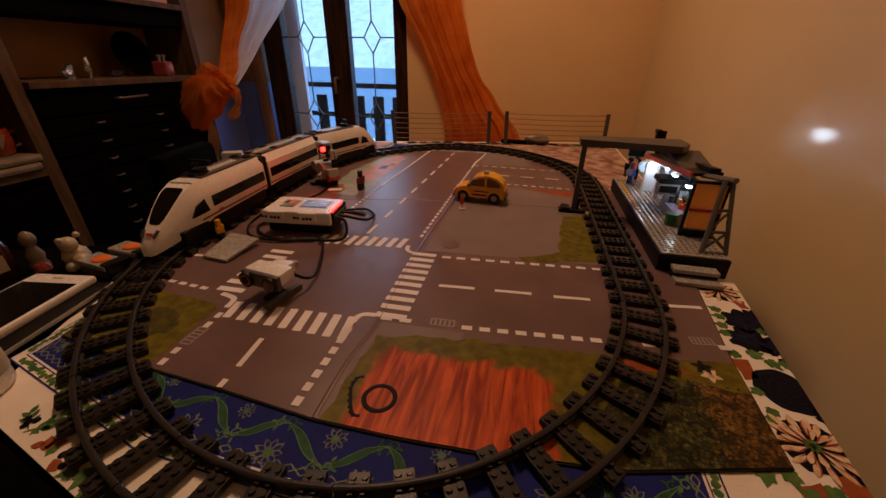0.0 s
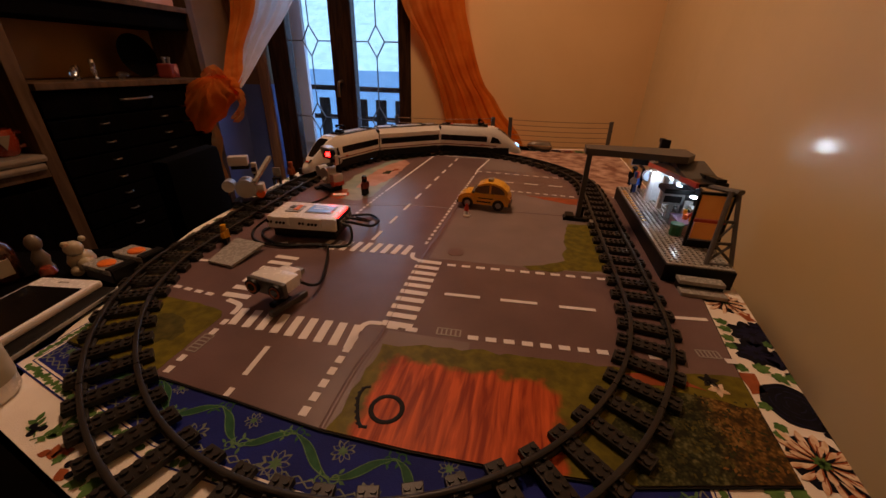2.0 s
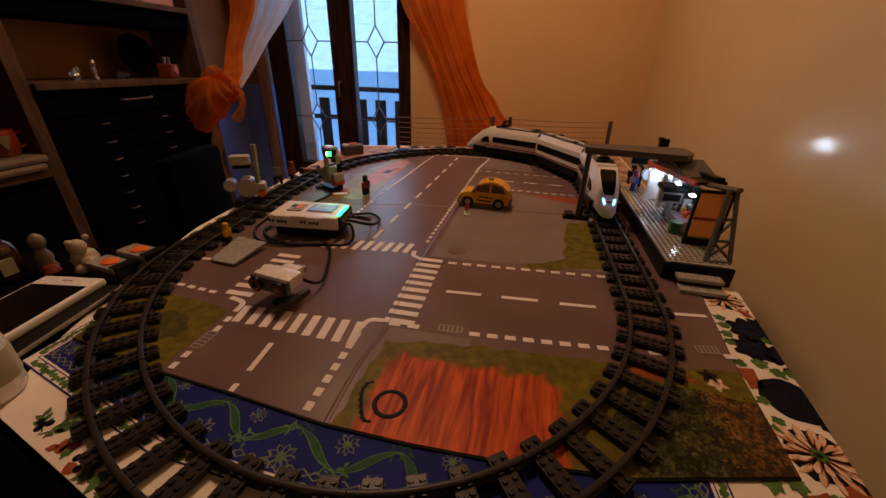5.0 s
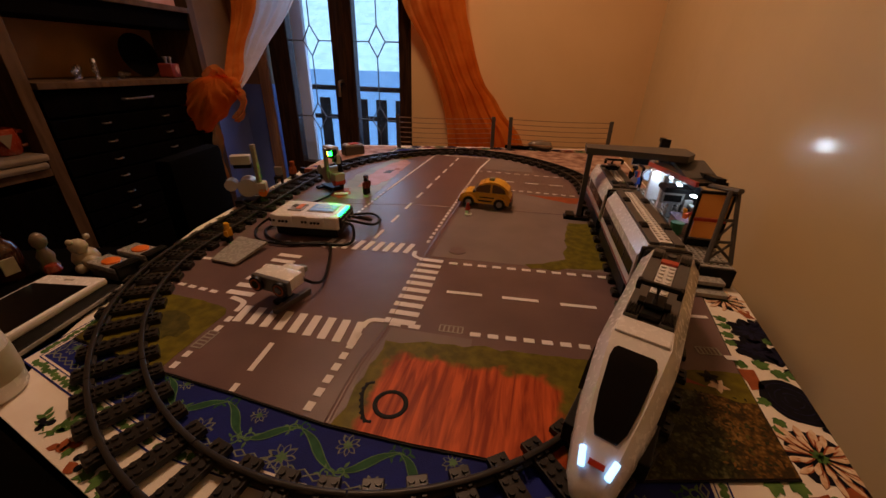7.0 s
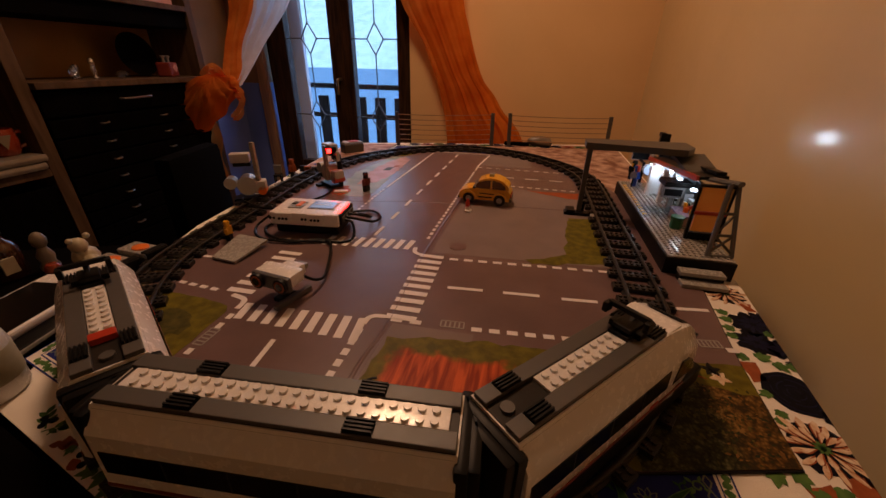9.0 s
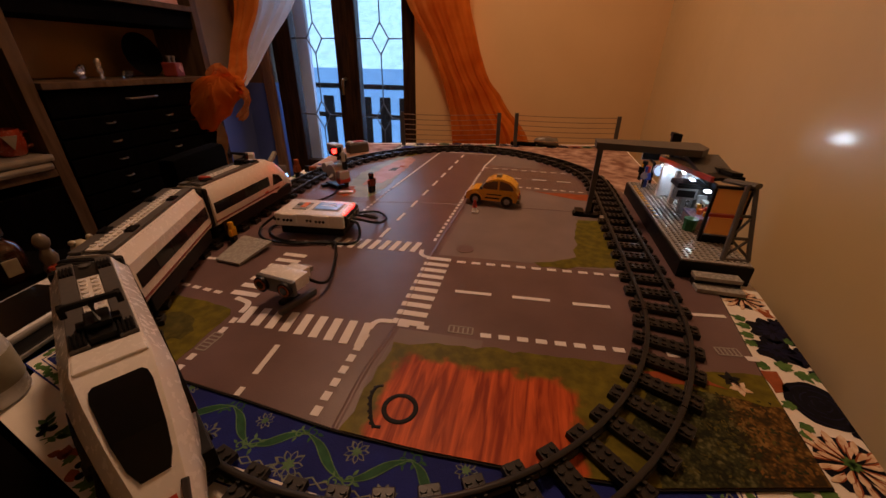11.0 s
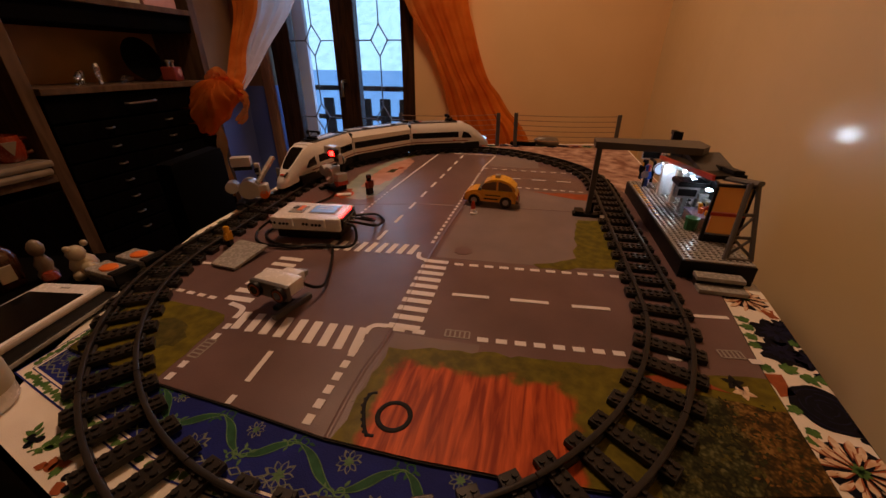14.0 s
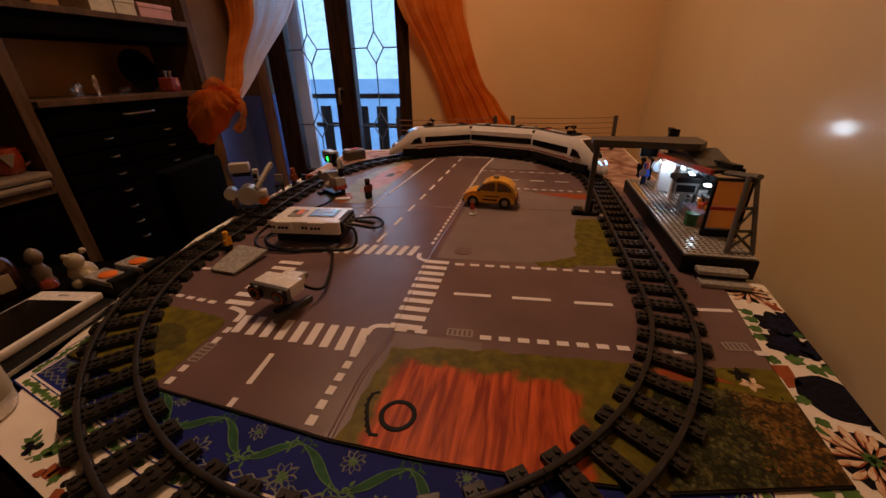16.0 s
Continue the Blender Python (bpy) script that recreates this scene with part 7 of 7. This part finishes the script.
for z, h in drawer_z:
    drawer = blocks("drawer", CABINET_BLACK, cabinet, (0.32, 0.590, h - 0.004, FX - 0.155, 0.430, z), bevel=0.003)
    if z > 0.09:
        bm = bmesh.new()
        tube(bm, smooth_line([(FX + 0.006, 0.36, z + 0.037), (FX + 0.020, 0.37, z + 0.037), (FX + 0.022, 0.42, z + 0.038), (FX + 0.020, 0.46, z + 0.039), (FX + 0.006, 0.47, z + 0.039)], 4), 0.0036)
        part("bar_handle", bm, STEEL, drawer, "dull steel bar handle", smooth=True)
    elif z > -0.5:
        for y in (0.285, 0.500):
            bm = bmesh.new()
            tube(bm, smooth_line([(FX + 0.004, y - 0.012, z + 0.028), (FX + 0.014, y - 0.009, z + 0.028), (FX + 0.014, y + 0.009, z + 0.029), (FX + 0.004, y + 0.012, z + 0.029)], 3), 0.0026)
            part("small_handle", bm, STEEL, drawer, "small steel handle", smooth=True)
for z in (-0.055, 0.276):
    blocks("side_shelf", CABINET_EDGE, cabinet, (0.36, 1.27, 0.022, FX - 0.18, -0.541, z), bevel=0.002, label="walnut side shelf")
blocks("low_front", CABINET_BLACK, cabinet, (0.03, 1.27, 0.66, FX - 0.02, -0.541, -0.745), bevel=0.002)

mug = thing("mug", "red and white glazed mug on a folded cloth", "mug", pose(FX - 0.060, 0.048, 0.012) @ Matrix.Scale(0.92, 4))
bm = bmesh.new()
lathe(bm, [(0.030, 0), (0.036, 0.010), (0.040, 0.04), (0.036, 0.075), (0.034, 0.075), (0.033, 0.015)], seg=22)
part("body", bm, REDGLAZE, mug, smooth=True)
bm = bmesh.new()
extrude_side(bm, [(-0.018, 0.060), (0.0, 0.020), (0.018, 0.060)], -0.002, 0.002)
bmesh.ops.transform(bm, matrix=pose(0.039, -0.012, 0, 0, 0, 75), verts=bm.verts)
part("glaze_mark", bm, CERAMIC, mug, "cream glaze mark")
bm = bmesh.new()
tube(bm, smooth_line([(0.006, 0.034, 0.062), (0.010, 0.060, 0.058), (0.010, 0.062, 0.030), (0.006, 0.036, 0.018)], 4), 0.006)
part("handle", bm, REDGLAZE, mug, smooth=True)
towel = thing("folded_cloth", "folded cream cloth on the cabinet shelf", "cloth", pose(FX - 0.07, 0.000, -0.0325))
for k in range(2):
    blocks("fold", CERAMIC, towel, (0.16, 0.18, 0.021, 0, 0.008 * k, 0.022 * k), bevel=0.009)
runner = thing("shelf_cloth", "cream folded cloth on the side shelf", "cloth", pose(FX - 0.10, 0.0, 0.2985))
blocks("fold", PORCELAIN, runner, (0.21, 0.176, 0.021, 0, 0, 0), bevel=0.008)
for k, (y, r, h) in enumerate(((0.285, 0.014, 0.035), (0.305, 0.013, 0.045), (0.327, 0.015, 0.050), (0.348, 0.012, 0.045), (0.366, 0.014, 0.072), (0.384, 0.010, 0.035), (0.430, 0.018, 0.022), (0.455, 0.022, 0.030), (0.482, 0.020, 0.024))):
    g = thing("glass_ornament", "small crystal ornament on the shelf", "ornament", pose(FX - 0.05 - 0.02 * (k % 3), y, 0.1942), "crystal ornaments on the shelf")
    bm = bmesh.new()
    lathe(bm, [(r * 0.5, 0), (r * 0.55, 0.003), (r * 0.16, h * 0.30), (r * 0.6, h * 0.5), (r * 0.7, h * 0.7), (r * 0.5, h * 0.85)], seg=10)
    part("body", bm, CRYSTAL, g)
plate_t = thing("decorative_plate", "dark decorative plate standing on the shelf", "plate", pose(FX - 0.11, 0.56, 0.1945) @ Matrix.Scale(0.80, 4))
bm = bmesh.new()
lathe(bm, [(0.04, 0), (0.09, 0.012), (0.092, 0.016), (0.04, 0.008)], m=pose(0, 0, 0.0905, 0, 78, 0), seg=28)
part("dish", bm, CABINET_BLACK, plate_t, smooth=True)
red_box = thing("trinket_box", "dark red perfume box with two metal stoppers on the shelf", "perfume box", pose(FX - 0.05, 0.625, 0.1945, 0, 0, 20))
blocks("body", DRED, red_box, (0.05, 0.060, 0.050, 0, 0, 0), bevel=0.006)
bm = bmesh.new()
box(bm, 0.002, 0.024, 0.024, 0, 0, -0.012, pose(0.0255, 0.006, 0.030, 45, 0, 0), bevel=0.0005)
part("diamond_label", bm, PINKBOX, red_box, "pale pink diamond label")
for y in (-0.016, 0.016):
    bm = bmesh.new()
    lathe(bm, [(0.006, 0), (0.006, 0.014), (0.009, 0.016), (0.009, 0.022), (0.004, 0.024)], 0.0, y, 0.050, 12)
    part("stopper", bm, STEEL, red_box, "bright metal stopper", smooth=True)
lid_row = thing("trinket", "row of small pale packets on the upper shelf", "packets", pose(FX - 0.08, -0.08, 0.3205))
for k in range(4):
    blocks("packet", PAPER, lid_row, (0.05, 0.05, 0.05, 0, -0.12 + 0.065 * k, 0), bevel=0.004)

for y, w, h, m, label in ((0.275, 0.07, 0.06, CABINET_BACK, "dull brown box on the upper shelf"), (0.435, 0.075, 0.055, PAPER, "pale cardboard box on the upper shelf"), (0.512, 0.070, 0.050, PAPER, "pale cardboard box on the upper shelf"), (0.625, 0.13, 0.045, PINKBOX, "pale pink box on the upper shelf")):
    storage = thing("storage_box", label, "box", pose(FX - 0.08, y, 0.4365))
    blocks("tray", m, storage, (0.13, w, h * 0.7, 0, 0, 0), bevel=0.002)
    blocks("lid", m, storage, (0.134, w + 0.004, h * 0.3, 0, 0, h * 0.7), bevel=0.002)
# black upholstered chair between table and cabinet
chair = thing("chair", "black upholstered chair beside the table", "chair", pose(-0.640, 0.045, FLOOR_Z, 0, 0, 12))
bm = bmesh.new()
box(bm, 0.045, 0.20, 0.36, 0, 0, 0.46, bevel=0.02)
part("backrest", bm, BLACKCLOTH, chair, smooth=True)
blocks("seat", BLACKCLOTH, chair, (0.30, 0.30, 0.05, -0.16, 0.0, 0.42), bevel=0.015)
for x in (-0.29, -0.02):
    for y in (-0.12, 0.12):
        blocks("leg", BLACK, chair, (0.03, 0.03, 0.42, x, y, 0), bevel=0.003)


# ---------------------------------------------------------------- curtains
def drape(name, rows, folds, depth, material, label, n=60, seed=1):
    """A hanging cloth: rows of (left point, right point) from top to bottom, pleated."""
    rg = random.Random(seed)
    ph = [rg.uniform(0, 6.28) for _ in range(4)]
    left, right = smooth_line([r[0] for r in rows], 7), smooth_line([r[1] for r in rows], 7)
    t = thing(name, label, "curtain")
    bm = bmesh.new()
    grid = []
    for j, (a, b) in enumerate(zip(left, right)):
        v = j / (len(left) - 1)
        d = (b - a)
        nrm = Vector((d.y, -d.x, 0)).normalized() if (d.x or d.y) else Vector((0, -1, 0))
        line = []
        for i in range(n + 1):
            u = i / n
            w = math.sin(u * folds * 6.283 + ph[0] + 0.8 * math.sin(v * 4 + ph[1])) + 0.45 * math.sin(u * folds * 14.1 + ph[2] + v * 2.0)
            line.append(bm.verts.new(a + d * u + nrm * depth * w * (0.6 + 0.4 * math.sin(v * 3 + ph[3])) + Vector((0, 0, 0.006 * math.sin(u * 17 + v * 5)))))
        grid.append(line)
    for a, b in zip(grid, grid[1:]):
        for i in range(n):
            bm.faces.new((a[i], a[i + 1], b[i + 1], b[i]))
    part("cloth", bm, material, t, smooth=True)
    return t


drape("curtain", [((-0.72, 1.36, 1.30), (-0.27, 1.36, 1.30)), ((-0.63, 1.36, 0.80), (-0.26, 1.36, 0.80)), ((-0.543, 1.36, 0.531), (-0.230, 1.36, 0.528)), ((-0.485, 1.36, 0.43), (-0.197, 1.36, 0.41)), ((-0.439, 1.36, 0.364), (-0.160, 1.36, 0.29)), ((-0.390, 1.36, 0.26), (-0.112, 1.36, 0.18)), ((-0.350, 1.36, 0.16), (-0.056, 1.36, 0.115)),
                  ((-0.318, 1.36, 0.05), (0.000, 1.36, 0.035)), ((-0.30, 1.36, -0.06), (0.10, 1.36, -0.08)), ((-0.28, 1.36, -0.30), (0.17, 1.36, -0.30)), ((-0.28, 1.36, -0.70), (0.20, 1.36, -0.70))], 5.0, 0.018, ORANGE, "orange sheer curtain swept aside at the balcony door", seed=3)
drape("curtain", [((-1.66, 1.36, 1.30), (-1.28, 1.36, 1.30)), ((-1.57, 1.33, 0.80), (-1.32, 1.33, 0.80)), ((-1.480, 1.31, 0.536), (-1.322, 1.31, 0.535)), ((-1.372, 1.10, 0.320), (-1.275, 1.10, 0.321)), ((-1.205, 0.86, 0.214), (-1.115, 0.86, 0.205)), ((-1.075, 0.70, 0.165), (-1.020, 0.71, 0.168))], 5.0, 0.012, ORANGE, "orange sheer curtain gathered and tied beside the cabinet", seed=5)
drape("curtain", [((-1.30, 1.38, 1.30), (-0.86, 1.37, 1.30)), ((-1.33, 1.35, 0.80), (-0.98, 1.34, 0.80)), ((-1.345, 1.32, 0.533), (-1.105, 1.31, 0.529)), ((-1.290, 1.12, 0.330), (-1.150, 1.11, 0.322)), ((-1.130, 0.87, 0.215), (-1.075, 0.87, 0.212)), ((-1.040, 0.72, 0.168), (-1.005, 0.72, 0.168))], 3.0, 0.008, PALE, "white voile curtain gathered beside the orange one", seed=7)
# the tied bunch that puffs out below the knot
bunch = thing("curtain_bunch", "puffed bunch of orange sheer curtain below its tie", "curtain")
bm = bmesh.new()
v = bmesh.ops.create_icosphere(bm, subdivisions=5, radius=1.0)["verts"]
knot = Vector((0.80, 0.0, 0.62))
for q in v:
    d = q.co - knot
    a = math.atan2(d.z, d.x) * 2.2 + math.atan2(d.y, d.x + 2.2)
    far = min(d.length / 1.6, 1.0)
    ruck = 0.075 * math.sin(a * 9 + 2.0 * noise.noise(q.co * 2.1)) * far + 0.14 * noise.noise(q.co * 1.7 + Vector((3, 1, 7))) + 0.05 * noise.noise(q.co * 5.0)
    q.co *= 1 + ruck
    pull = max(0.0, 1 - (q.co - knot).length / 0.9)
    q.co = q.co.lerp(knot, 0.5 * pull)
    q.co = Vector((q.co.x * 0.185, q.co.y * 0.060, q.co.z * 0.082))
bmesh.ops.transform(bm, matrix=pose(-1.172, 0.665, 0.092, 0, -30, 0), verts=v)
part("puff", bm, HAZE, bunch, smooth=True)
bm = bmesh.new()
for k in range(5):
    v = bmesh.ops.create_icosphere(bm, subdivisions=2, radius=0.020)["verts"]
    a = k * 1.256
    bmesh.ops.translate(bm, vec=(-1.030 + 0.014 * math.cos(a), 0.685, 0.172 + 0.014 * math.sin(a)), verts=v)
part("tie_knot", bm, ORANGE, bunch, "orange tie knot", smooth=True)

for name, pts, w in (("loose_end", [(-1.030, 0.68, 0.172), (-1.045, 0.66, 0.215), (-1.085, 0.655, 0.225), (-1.125, 0.66, 0.190)], 0.020), ("loose_end", [(-1.025, 0.68, 0.168), (-0.985, 0.67, 0.135), (-0.990, 0.665, 0.085), (-1.030, 0.66, 0.040)], 0.018), ("hanging_end", [(-1.180, 0.70, 0.030), (-1.205, 0.70, -0.060), (-1.215, 0.70, -0.160), (-1.215, 0.70, -0.300)], 0.055)):
    bm = bmesh.new()
    line = smooth_line(pts, 6)
    rows_ = []
    for i, q in enumerate(line):
        d = (line[min(i + 1, len(line) - 1)] - line[max(i - 1, 0)]).normalized()
        side = Vector((-d.z, 0, d.x))
        rows_.append([bm.verts.new(q + side * w * u * (0.6 + 0.4 * math.sin(3.1 * i / len(line))) + Vector((0, 0.012 * math.sin(u * 5 + i * 0.6), 0))) for u in (-1, -0.6, -0.2, 0.2, 0.6, 1)])
    for a, b in zip(rows_, rows_[1:]):
        for k in range(5):
            bm.faces.new((a[k], a[k + 1], b[k + 1], b[k]))
    part(name, bm, HAZE, bunch, smooth=True)

# white bundle and dark tray behind the fence
bundle = thing("cloth_bundle", "crumpled white cloth behind the wire fence", "cloth", pose(0.190, 0.738, 0.0))
bm = bmesh.new()
v = bmesh.ops.create_icosphere(bm, subdivisions=3, radius=0.035)["verts"]
for q in v:
    q.co *= 1 + 0.25 * noise.noise(q.co * 40)
    q.co = Vector((q.co.x * 1.3, q.co.y * 0.6, max(q.co.z * 0.55 + 0.014, 0)))
part("heap", bm, CERAMIC, bundle, smooth=True)
tray = thing("tray", "dark flat tray behind the wire fence", "tray", pose(0.105, 0.722, 0.0))
blocks("dish", CABINET_BLACK, tray, (0.09, 0.03, 0.010, 0, 0, 0), bevel=0.004)


motions()
